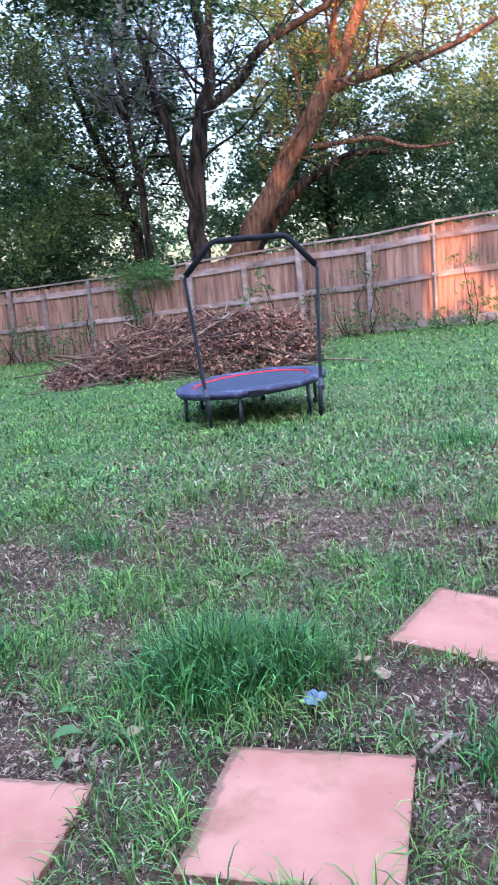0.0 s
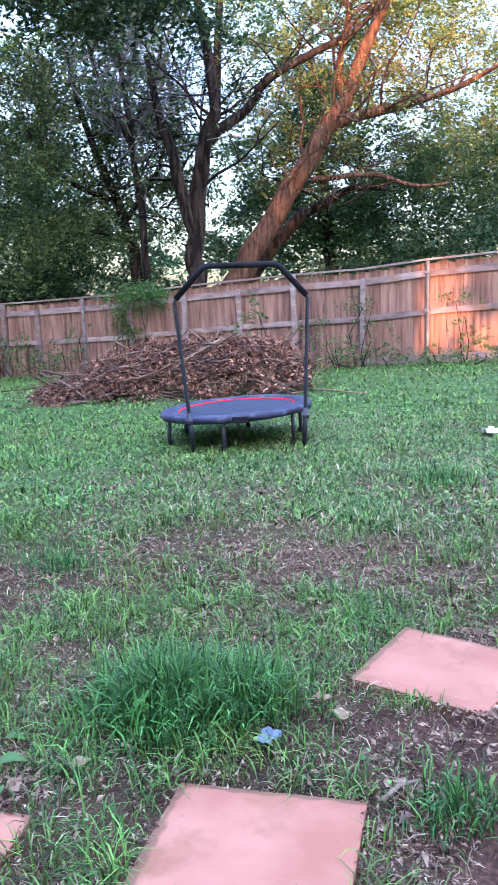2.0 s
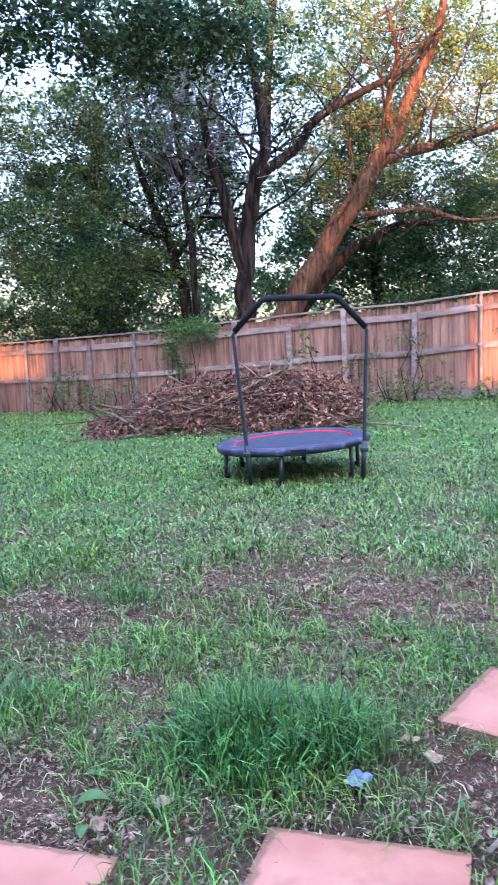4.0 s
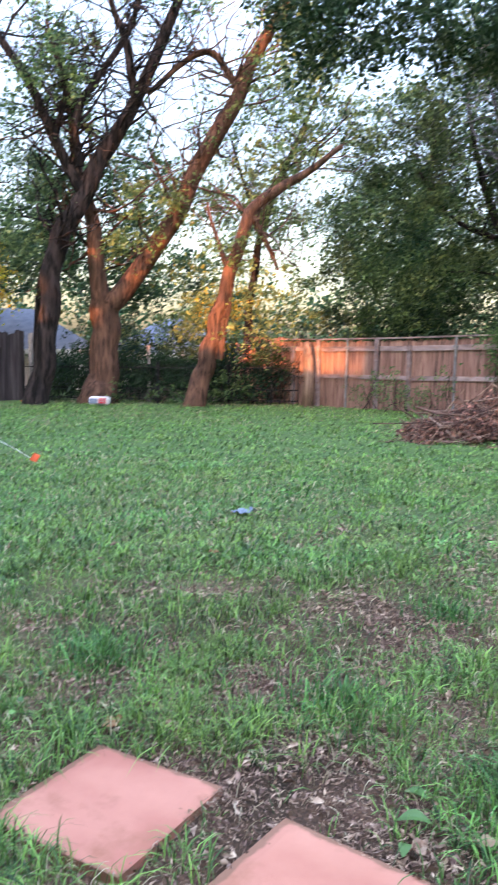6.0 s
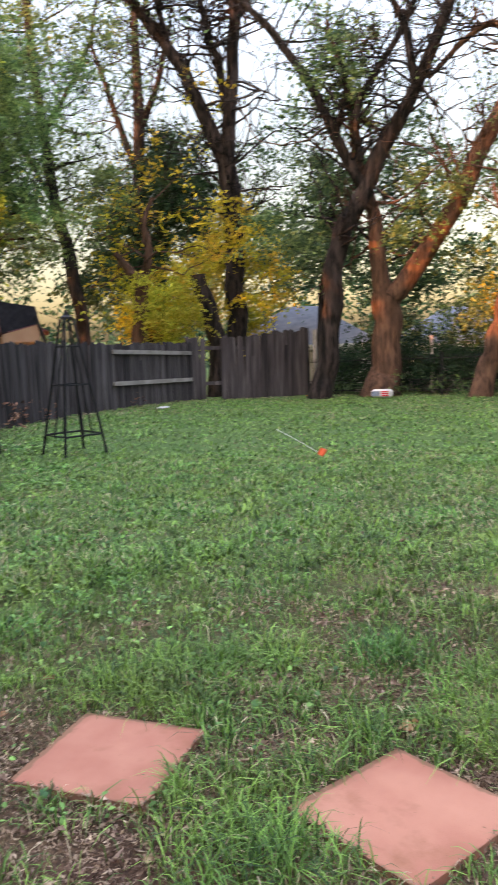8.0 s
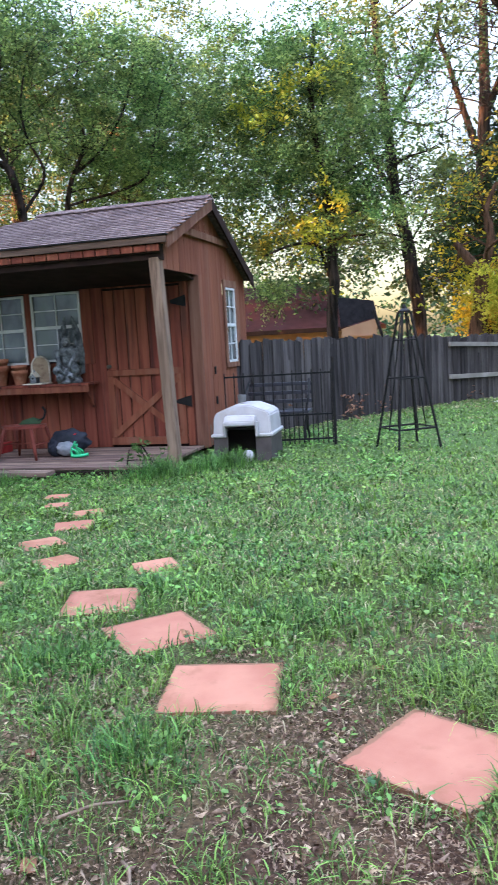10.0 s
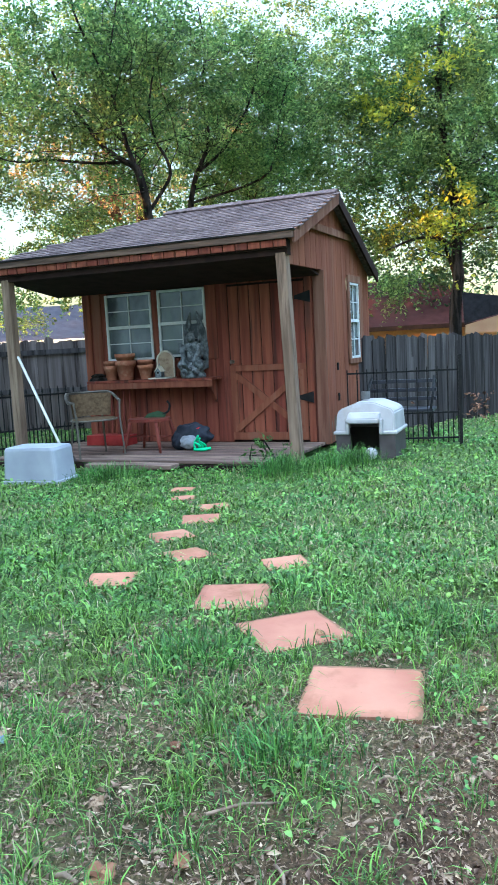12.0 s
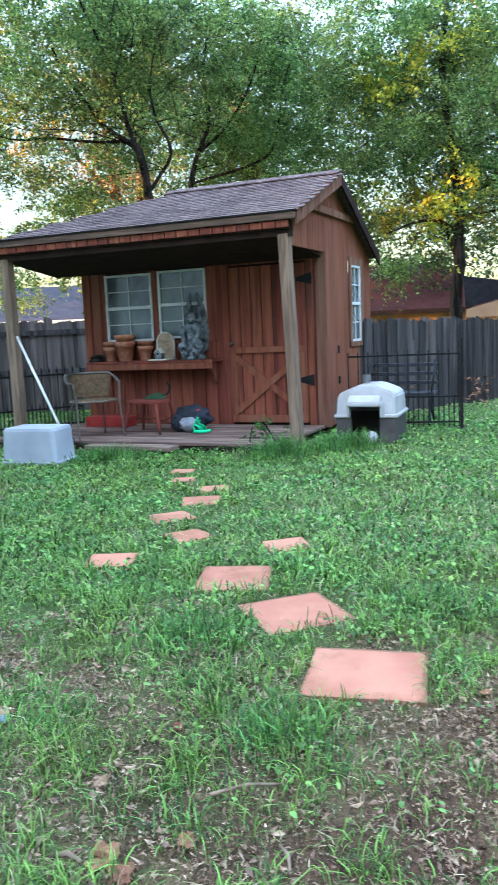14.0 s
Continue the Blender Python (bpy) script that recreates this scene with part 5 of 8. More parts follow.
# ---- fitness trampoline ----
def trampoline():
    x, y = -3.43, 6.29
    ob = thing("mini_trampoline", "round blue-padded fitness trampoline with a black handlebar", "trampoline", on_ground(x, y, 30))
    R, H = 0.72, 0.31
    tilt = pose(0, 0, H, 0, -3.0, 0)

    def ring_pts(r, z=0.0, n=48):
        return [tilt @ Vector((r * math.cos(a), r * math.sin(a), z)) for a in np.linspace(0, 2 * math.pi, n, endpoint=False)]
    part("frame", tube(bmesh.new(), ring_pts(R - 0.03, -0.03), 0.02, 8, True), "black_paint", ob, smooth=True)
    bm = bmesh.new()
    prof = [(R - 0.17, 0.0), (R - 0.16, 0.014), (R - 0.02, 0.016), (R, 0.004), (R, -0.038), (R - 0.008, -0.038), (R - 0.012, -0.006)]
    n = 48
    rows = []
    for k, (r, z) in enumerate(prof):
        rows.append([bm.verts.new(tilt @ Vector(((r + (0.004 * math.sin(9 * a) if z < -0.02 else 0)) * math.cos(a), r * math.sin(a), z + (0.006 * math.sin(11 * a + k) if z < -0.02 else 0.003 * math.sin(7 * a))))) for a in np.linspace(0, 2 * math.pi, n, endpoint=False)])
    for p, q in zip(rows, rows[1:]):
        for k in range(n):
            bm.faces.new((p[k], p[(k + 1) % n], q[(k + 1) % n], q[k]))
    for k in range(n):
        bm.faces.new((rows[-1][k], rows[-1][(k + 1) % n], rows[0][(k + 1) % n], rows[0][k]))
    bmesh.ops.recalc_face_normals(bm, faces=bm.faces[:])
    part("pad", bm, "tramp_blue", ob, "faded dark blue padded skirt", smooth=True)
    part("mat", lathe(bmesh.new(), [(0.01, -0.012), (R - 0.16, -0.012), (R - 0.16, -0.004), (0.01, -0.006)], 48), "tramp_mat", ob, "grey-black jumping mat", at=tilt)
    part("edge_band", tube(bmesh.new(), ring_pts(R - 0.168, -0.003), 0.013, 6, True), "red_band", ob, "red edge binding", smooth=True)
    for k in range(6):
        a = math.radians(15 + 60 * k)
        p = Vector(((R - 0.06) * math.cos(a), (R - 0.06) * math.sin(a), 0))
        leg = part("leg", tube(bmesh.new(), [p + Vector((0, 0, H - 0.03 + 0.05 * math.cos(a))), p + Vector((0.01 * math.cos(a), 0.01 * math.sin(a), 0.0))], 0.019, 10), "black_paint", ob, smooth=True)
        part("rubber_foot", tube(bmesh.new(), [p + Vector((0, 0, 0.05)), p + Vector((0, 0, -0.01))], 0.026, 10), "black_foam", leg, smooth=True)
    # handlebar: two uprights, angled shoulders, padded grip
    y0 = -0.59
    left = [(-0.44, y0, 0.0), (-0.465, y0, 0.35), (-0.545, y0, 1.30), (-0.52, y0, 1.36)]
    right = [(0.55, y0, 0.0), (0.565, y0, 0.35), (0.605, y0, 1.30), (0.58, y0, 1.36)]
    top = [(-0.30, y0, 1.58), (-0.25, y0, 1.60), (0.32, y0, 1.60), (0.37, y0, 1.58)]
    part("handlebar", tube(bmesh.new(), left + top + right[::-1], 0.017, 10), "black_paint", ob, "black tubular handlebar", smooth=True)
    part("grip", tube(bmesh.new(), [(-0.535, y0, 1.33)] + top + [(0.595, y0, 1.33)], 0.026, 12), "black_foam", ob, "black foam grip", smooth=True)
    for foot, knee in ((left[0], left[1]), (right[0], right[1])):
        part("sleeve", tube(bmesh.new(), [Vector(foot) + Vector((0, 0, 0.03)), knee], 0.023, 10), "black_paint", ob, smooth=True)
        part("clamp", box(bmesh.new(), (knee[0] - 0.03, y0 - 0.03, H - 0.06), (knee[0] + 0.03, y0 + 0.05, H - 0.02), None, 0.006), "black_paint", ob)
    part("label_patch", box(bmesh.new(), (-0.10, -R - 0.008, H - 0.052), (0.04, -R + 0.012, H + 0.004), None, 0.004), "black_foam", ob, "black printed patch on the skirt")


trampoline()


# ---- brush pile ----
def brush_pile():
    rng = np.random.default_rng(31)
    o = np.array((-6.0, 9.75, gz(-6.0, 9.75)))
    ob = thing("brush_pile", "long heap of brown cut branches and withered leaves", "brush pile", Matrix.Translation(o))
    axis = np.array((0.965, 0.262))
    side = np.array((-0.262, 0.965))

    def height(u):
        return np.interp(u, (-2.1, -1.75, -1.35, -1.0, -0.5, 0.4, 1.2, 1.65, 1.95), (0.04, 0.12, 0.28, 0.48, 0.68, 0.68, 0.66, 0.54, 0.1))
    V, F, count = [], [], 0
    for k in range(3200):
        u = rng.uniform(-1.9, 1.85)
        w = rng.normal() * 0.42
        top = height(u) * np.exp(-(w / 0.75) ** 2) * (0.85 + 0.3 * float(lattice(np.array([u * 1.7]), np.array([w * 1.7]), 5)[0]))
        z = top * rng.uniform(0.0, 1.0) ** 0.4
        c = np.r_[axis * u + side * w, z]
        big = k < 150
        L = rng.uniform(0.6, 1.3) if big else rng.uniform(0.2, 0.75)
        r = rng.uniform(0.010, 0.019) if big else rng.uniform(0.003, 0.008)
        yaw = rng.normal() * 0.8
        d = np.r_[axis * np.cos(yaw) + side * np.sin(yaw), rng.normal() * 0.26]
        d /= np.linalg.norm(d)
        pts = [c - d * L / 2]
        for s in range(4):
            d = d + rng.normal(size=3) * 0.2
            d /= np.linalg.norm(d)
            pts.append(pts[-1] + d * L / 4)
        pts = np.array(pts)
        pts[:, 2] = np.maximum(pts[:, 2], 0.01 + (ground_z(pts[:, 0] + o[0], pts[:, 1] + o[1]) - o[2]))
        v, f = tube_rows(pts, np.linspace(r, r * 0.5, 5), 5 if big else 3)
        V.append(v), F.append(f + count)
        count += len(v)
    tagged(part("branch", raw_mesh("branch", np.concatenate(V), np.concatenate(F), 4, "twig"), None, ob), kind="stuff")
    clumps, n = 420, 30000
    u = rng.uniform(-2.0, 1.85, clumps)
    w = rng.normal(size=clumps) * 0.42
    top = height(u) * np.exp(-(w / 0.75) ** 2)
    z = top * rng.uniform(0.1, 1.05, clumps) ** 0.4
    cc = np.concatenate([u[:, None] * axis + w[:, None] * side, z[:, None]], 1)
    pick = rng.integers(0, clumps, n)
    c = cc[pick] + rng.normal(size=(n, 3)) * rng.uniform(0.03, 0.11, clumps)[pick][:, None] * (1.3, 1.3, 0.8)
    c[:, 2] = np.maximum(c[:, 2], 0) + ground_z(c[:, 0] + o[0], c[:, 1] + o[1]) - o[2] + 0.01
    tagged(part("withered_leaf", leaf_mesh("withered_leaf", c, 0.066, "litter_leaf", rng, 0.5), None, ob, "curled brown withered leaves"), kind="stuff")
    for a, b, r in (((-1.6, -0.55, 0.28), (-1.05, -0.95, 0.03), 0.017), ((-0.15, -0.62, 0.25), (0.75, -0.3, 0.80), 0.020), ((0.9, -0.6, 0.25), (1.8, -0.7, 0.10), 0.018), ((1.1, -0.4, 0.5), (1.85, -0.35, 0.42), 0.024), ((-1.2, -0.15, 0.48), (-0.2, -0.2, 0.68), 0.014)):
        p, q = (np.r_[axis * a[0] + side * a[1], a[2]], np.r_[axis * b[0] + side * b[1], b[2]])
        bm = tube(bmesh.new(), [p, (p + q) / 2 + (0, 0, 0.03), q], [r, r * 0.9, r * 0.7], 8)
        part("branch", bm, "post_wood", ob, "pale stripped branch", smooth=True)


leaf_material("litter_leaf", (0.028, 0.013, 0.010), (0.40, 0.205, 0.135), 0.12, 0.8, 0.01)


# ---- stepping stones ----
def pavers():
    rng = random.Random(2)
    for i, (x, y, turn, side) in enumerate(PAVERS):
        tiltx, tilty = rng.uniform(-1.2, 1.2), rng.uniform(-1.2, 1.2)
        bm = bmesh.new()
        h = side / 2
        bmesh.ops.create_grid(bm, x_segments=10, y_segments=10, size=h)
        for v in bm.verts:
            edge = max(abs(v.co.x), abs(v.co.y)) / h
            v.co.z = 0.002 * noise.noise(Vector((v.co.x * 7 + i, v.co.y * 7, 0))) - (0.006 if edge > 0.99 else 0)
            if edge > 0.99:
                v.co.x += 0.0015 * noise.noise(Vector((v.co.y * 9, i, 3)))
                v.co.y += 0.0015 * noise.noise(Vector((v.co.x * 9, i, 7)))
        rim = [e for e in bm.edges if len(e.link_faces) == 1]
        made = bmesh.ops.extrude_edge_only(bm, edges=rim)["geom"]
        for v in made:
            if isinstance(v, bmesh.types.BMVert):
                v.co.z -= 0.045
        bmesh.ops.recalc_face_normals(bm, faces=bm.faces[:])
        where = "sunk in the worn lawn" if i < 6 else "half overgrown by grass"
        solo("stepping_stone", bm, "paver", "square salmon-pink concrete stepping stone " + where, "stepping stone",
             pose(x, y, gz(x, y) + (0.016 if i < 6 else 0.008), tiltx, tilty, turn), "stepping stones")


# ---- small things on the lawn ----
def crumpled(name, x, y, size, mat, label, category, seed, group=""):
    rng = random.Random(seed)
    bm = bmesh.new()
    bmesh.ops.create_grid(bm, x_segments=6, y_segments=6, size=size / 2)
    for v in bm.verts:
        r = v.co.length / (size / 2)
        v.co.z = size * 0.35 * abs(noise.noise(v.co * (5 / size) * 0.4 + Vector((seed, 0, 0)))) + 0.1 * size * r
        v.co.x *= 1 + 0.35 * noise.noise(Vector((v.co.y * 20, seed, 0)))
        v.co.y *= 0.7 + 0.35 * noise.noise(Vector((v.co.x * 20, seed, 5)))
    bmesh.ops.solidify(bm, geom=bm.faces[:], thickness=0.0015)
    solo(name, bm, mat, label, category, on_ground(x, y, rng.uniform(0, 360), 0.008), group)


def litter_things():
    crumpled("plastic_scrap", -1.09, 1.45, 0.075, "blue_scrap", "pale blue crumpled plastic scrap on bare soil", "litter", 3)
    crumpled("plastic_scrap", -5.05, 3.29, 0.18, "blue_scrap", "pale blue crumpled plastic scrap in the grass", "litter", 4)
    crumpled("plastic_scrap", -3.06, -2.27, 0.10, "blue_scrap", "pale blue scrap among dead leaves", "litter", 7)
    crumpled("paper_scrap", -1.16, 6.9, 0.2, "pale_scrap", "grey-white paper scrap on the lawn", "litter", 5)
    crumpled("paper_scrap", -16.5, 3.6, 0.22, "pale_scrap", "small white paper scrap near the grey fence", "litter", 6)
    for i, (x, y, s, m) in enumerate(((-1.83, 2.24, 0.10, 0), (-2.35, 1.72, 0.11, 0), (-1.02, 1.74, 0.09, 0), (-0.93, 1.66, 0.10, 0), (-1.55, 1.13, 0.10, 0), (-2.75, 0.72, 0.11, 1), (-2.62, 0.86, 0.09, 0),
                                      (-3.55, 0.05, 0.12, 1), (-3.4, 0.12, 0.10, 0), (-2.35, -1.55, 0.13, 1), (-2.5, -1.42, 0.10, 1), (-1.35, 2.55, 0.08, 0), (-0.75, 2.9, 0.09, 0), (-1.9, 3.1, 0.1, 0), (-3.1, -1.6, 0.09, 1),
                                      (-2.75, -1.75, 0.09, 0), (-1.65, 0.98, 0.1, 0), (-3.7, -0.35, 0.08, 1), (-2.2, 1.25, 0.08, 0), (-1.3, 4.0, 0.12, 0), (-2.6, 3.6, 0.1, 1), (-0.4, 3.9, 0.1, 0), (-4.3, 2.4, 0.1, 1), (-3.03, -2.33, 0.12, 1), (-3.12, -2.28, 0.11, 0), (-2.43, -1.62, 0.13, 1), (-2.39, -1.62, 0.11, 1), (-3.45, -0.55, 0.07, 1), (-4.2, -1.2, 0.09, 1), (-3.35, -1.35, 0.09, 0), (-2.3, -0.95, 0.1, 1), (-2.1, -1.25, 0.09, 0))):
        crumpled("dead_leaf", x, y, s * 0.6, "brown_leaf" if m else "pale_leaf", "curled brown dead leaf lying on the lawn" if m else "pale crumpled dead leaf lying on the lawn", "leaf", 20 + i, "fallen leaves")
    # marker flag on a wire, bent over
    ob = thing("marker_flag", "orange marker flag on a bent white wire", "flag", on_ground(-8.35, 3.2))
    part("wire", tube(bmesh.new(), [(-0.22, -0.45, 0.33), (-0.1, -0.2, 0.17), (0, 0, 0.03)], 0.0035, 6), "white_paint", ob)
    bm = bmesh.new()
    bmesh.ops.create_grid(bm, x_segments=5, y_segments=4, size=0.042)
    for v in bm.verts:
        v.co.z = 0.014 * math.sin(v.co.x * 70) + 0.007
    bmesh.ops.solidify(bm, geom=bm.faces[:], thickness=0.001)
    part("flag", bm, "orange_flag", ob, "crumpled orange plastic flag", at=pose(0.02, -0.02, 0.07, 60, 20, 30))
    crumpled("marker_flag_scrap", -19.2, 8.2, 0.16, "orange_flag", "orange marker flag scrap by the fence", "litter", 9)
    # folded cloth or bag by the railing
    ob = thing("feed_bag", "folded white, blue and red printed bag by the railing", "bag", on_ground(-17.3, 9.25, 40))
    part("body", box(bmesh.new(), (-0.25, -0.12, 0), (0.25, 0.12, 0.2), None, 0.05), "pale_scrap", ob)
    part("print_panel", box(bmesh.new(), (-0.22, -0.127, 0.04), (-0.02, -0.122, 0.16)), "blue_scrap", ob, "blue printed panel")
    for k in range(3):
        part("print_bar", box(bmesh.new(), (0.02, -0.127, 0.05 + 0.045 * k), (0.20, -0.122, 0.075 + 0.045 * k)), "red_band", ob, "red printed bar")
    # sticks
    for i, (x, y, turn, L, r) in enumerate(((-0.66, 1.33, 60, 0.14, 0.008), (-3.6, 9.7, -25, 1.3, 0.015), (-2.75, -1.3, 110, 0.22, 0.006), (-2.45, -1.15, 20, 0.12, 0.006), (-2.39, -1.71, 80, 0.09, 0.009))):
        bm = tube(bmesh.new(), [(-L / 2, 0, 0.01), (0, 0.01, 0.02), (L / 2, 0, 0.012)], [r, r * 0.9, r * 0.6], 6)
        solo("stick", bm, "post_wood", "pale broken stick lying on the lawn", "stick", on_ground(x, y, turn, 0.005), "fallen sticks", smooth=True)
    # broad weed leaves
    for i, (x, y, s, turn) in enumerate(((-1.72, 1.05, 0.095, 40), (-1.66, 0.93, 0.06, 120), (-1.80, 1.16, 0.07, 200))):
        bm = bmesh.new()
        bmesh.ops.create_grid(bm, x_segments=6, y_segments=4, size=0.5)
        for v in bm.verts:
            f = v.co.x + 0.5
            v.co.y *= 0.55 * math.sin(math.pi * min(1, max(0.03, f * 0.94 + 0.03))) + 0.02
            v.co.z = 0.25 * abs(v.co.y) + 0.18 * math.sin(math.pi * f)
        bmesh.ops.scale(bm, vec=(s, s, s), verts=bm.verts)
        solo("weed_leaf", bm, "weed_leaf", "broad bright green weed leaf by the stepping stones", "weed", on_ground(x, y, turn, 0.02), "broad weed leaves", smooth=True)


# ---- slatted pallet by the side fence ----
def pallet():
    ob = thing("wooden_pallet", "weathered grey-brown slatted wooden pallet on edge by the fence", "pallet", on_ground(-10.6, -6.86, 72))
    slat = finish("slat", box(bmesh.new(), (-0.55, -0.011, -0.055), (0.55, 0.011, 0.055), None, 0.004), "brown_wood")
    for k, z in enumerate((0.07, 0.27, 0.47, 0.68)):
        part("slat", slat, None, ob, at=pose(0.01 * (k % 2), 0.014 * k - 0.02, z, -4, 0.8 * (-1) ** k, 0))
    for x in (-0.48, 0.0, 0.46):
        part("runner", box(bmesh.new(), (x - 0.02, 0.02, -0.03), (x + 0.02, 0.11, 0.74), None, 0.004), "brown_wood", ob)


pallet()


# ---- beyond the fences ----
def neighbour(label, x, y, turn, w, d, h, ridge, roof_mat, wall_mat):
    ob = thing("neighbour_house", label, "house", on_ground(x, y, turn))
    part("wall", box(bmesh.new(), (-w / 2, -d / 2, -0.2), (w / 2, d / 2, h)), wall_mat, ob)
    bm = bmesh.new()
    e = 0.4
    a = [bm.verts.new(v) for v in ((-w / 2 - e, -d / 2 - e, h), (w / 2 + e, -d / 2 - e, h), (w / 2 + e, d / 2 + e, h), (-w / 2 - e, d / 2 + e, h))]
    r = [bm.verts.new(v) for v in ((-w / 2 + d / 2 * 0.7, 0, ridge), (w / 2 - d / 2 * 0.7, 0, ridge))]
    for f in ((a[0], a[1], r[1], r[0]), (a[2], a[3], r[0], r[1]), (a[1], a[2], r[1]), (a[3], a[0], r[0]), (a[3], a[2], a[1], a[0])):
        bm.faces.new(f)
    bmesh.ops.recalc_face_normals(bm, faces=bm.faces[:])
    part("roof", bm, roof_mat, ob)
    part("fascia", box(bmesh.new(), (-w / 2 - e, -d / 2 - e - 0.02, h - 0.14), (w / 2 + e, -d / 2 - e, h + 0.02)), "shaded_dark_wood" if roof_mat == "shingle_maroon" else "white_paint", ob)
    for k in (-1, 1):
        win = part("window", box(bmesh.new(), (k * w * 0.25 - 0.5, -d / 2 - 0.012, h - 1.5), (k * w * 0.25 + 0.5, -d / 2 - 0.004, h - 0.4)), "window_glass", ob)
        part("frame", box(bmesh.new(), (k * w * 0.25 - 0.58, -d / 2 - 0.03, h - 1.58), (k * w * 0.25 + 0.58, -d / 2 - 0.014, h - 1.5)), "window_white", win)


neighbour("neighbouring house with a blue-grey shingle roof", -28.0, 12.2, 66, 4.6, 5.0, 1.35, 2.75, "shingle_grey", "wall_paint_pale")
neighbour("grey-roofed neighbouring house half hidden by trees", -25.9, 17.6, 58, 4.4, 5.0, 1.25, 2.55, "shingle_grey", "wall_paint_pale")
neighbour("low house with a dark maroon shingle roof and tan walls", -33.5, -0.6, 88, 7.0, 6.0, 1.75, 3.6, "shingle_maroon", "stucco")
neighbour("neighbouring house with a blue-grey roof beyond the plank fence", -31.5, -13.8, 112, 8.5, 6.0, 1.9, 3.3, "shingle_slate", "wall_paint_pale")


def backboard():
    ob = thing("backboard", "black rectangular panel on a leaning pole beyond the fence", "panel", on_ground(-18.45, 1.05, 90))
    panel = prism(bmesh.new(), [(-0.37, 1.60), (0.44, 1.80), (0.37, 2.15), (-0.41, 2.27)], 1, -0.025, 0.025)
    part("panel", panel, "black_foam", ob, "black weathered panel")
    part("pole", tube(bmesh.new(), [(0.62, -0.10, -0.1), (0.52, -0.06, 1.4), (0.36, -0.05, 1.95)], 0.035, 8), "iron", ob)
    part("lower_board", prism(bmesh.new(), [(-0.36, 1.40), (0.42, 1.40), (0.44, 1.775), (-0.35, 1.575)], 1, -0.012, 0.012), "stucco", ob, "tan board below the black panel")


backboard()

# ---- trees ----
def leaf_cloud(blobs, count, size, rng, flat=0.5):
    """Leaf centres strung along short drooping sprigs, the sprigs gathered in uneven clumps that fill the blobs (x, y, z, radius)."""
    w = np.array([b[3] ** 2 for b in blobs])
    share = np.maximum(12, (count * w / w.sum()).astype(int))
    per = 11
    out = []
    for (x, y, z, r), n in zip(blobs, share):
        clumps = max(5, int(10 + 9 * r))
        d = rng.normal(size=(clumps, 3))
        d /= np.linalg.norm(d, axis=1)[:, None]
        c = d * (r * rng.uniform(0.25, 1.05, clumps) ** 0.6)[:, None] * (1, 1, 0.9)
        sprigs = max(1, n // per)
        pick = rng.integers(0, clumps, sprigs)
        spread = rng.uniform(0.10, 0.28, clumps)[pick] * max(r, 0.5)
        start = c[pick] + rng.normal(size=(sprigs, 3)) * spread[:, None] * (1, 1, flat)
        way = d[pick] * 0.5 + rng.normal(size=(sprigs, 3)) * (0.7, 0.7, 0.35) + (0, 0, -0.12)
        way /= np.linalg.norm(way, axis=1)[:, None]
        length = rng.uniform(2.5, 7.0, sprigs) * size
        t = np.linspace(0, 1, per)[None, :, None]
        p = start[:, None] + way[:, None] * length[:, None, None] * t
        p[..., 2] -= 0.35 * length[:, None] * t[..., 0] ** 2
        p += rng.normal(size=p.shape) * size * 0.38
        out.append(np.array((x, y, z)) + p.reshape(-1, 3))
    return np.concatenate(out)


def leaf_mesh(name, centres, size, mat, rng, droop=0.35, curl=0.4, slim=1.0):
    """Each leaf a small pointed blade folded along its midrib: 4 corners, two triangles."""
    n = len(centres)
    a = rng.uniform(0, 2 * np.pi, n)
    tilt = rng.normal(-droop, 0.5, n)
    d = np.stack([np.cos(a) * np.cos(tilt), np.sin(a) * np.cos(tilt), np.sin(tilt)], -1)
    q = rng.normal(size=(n, 3))
    s = np.cross(d, q)
    s /= np.linalg.norm(s, axis=1)[:, None] + 1e-9
    u = np.cross(s, d)
    L = size * rng.uniform(0.6, 1.35, n)[:, None]  # size: one, or one for each leaf
    W = L * slim * rng.uniform(0.38, 0.6, n)[:, None] / 2  # slim: one, or one for each leaf
    base, tip = centres - d * L / 2, centres + d * L / 2
    mid = centres - d * L * 0.08
    left, right = mid + s * W + u * W * curl, mid - s * W + u * W * curl
    verts = np.stack([base, left, tip, right], 1).reshape(-1, 3)
    k = np.arange(n)[:, None] * 4
    faces = np.concatenate([k + (0, 1, 2), k + (0, 2, 3)], 1)
    return raw_mesh(name, verts, faces, 3, mat)


def tube_rows(pts, radii, sides):
    """Rings of a tube as arrays: verts and quads, for trees' many branches."""
    pts = np.asarray(pts, float)
    d = np.gradient(pts, axis=0)
    d /= np.linalg.norm(d, axis=1)[:, None] + 1e-9
    ref = np.array((0.31, 0.95, 0.05))
    u = np.cross(d, ref)
    u /= np.linalg.norm(u, axis=1)[:, None] + 1e-9
    v = np.cross(d, u)
    a = np.linspace(0, 2 * np.pi, sides, endpoint=False)
    ring = pts[:, None] + np.asarray(radii)[:, None, None] * (np.cos(a)[None, :, None] * u[:, None] + np.sin(a)[None, :, None] * v[:, None])
    n = len(pts)
    i, k = np.meshgrid(np.arange(n - 1), np.arange(sides), indexing="ij")
    f = np.stack([i * sides + k, i * sides + (k + 1) % sides, (i + 1) * sides + (k + 1) % sides, (i + 1) * sides + k], -1)
    return ring.reshape(-1, 3), f.reshape(-1, 4)


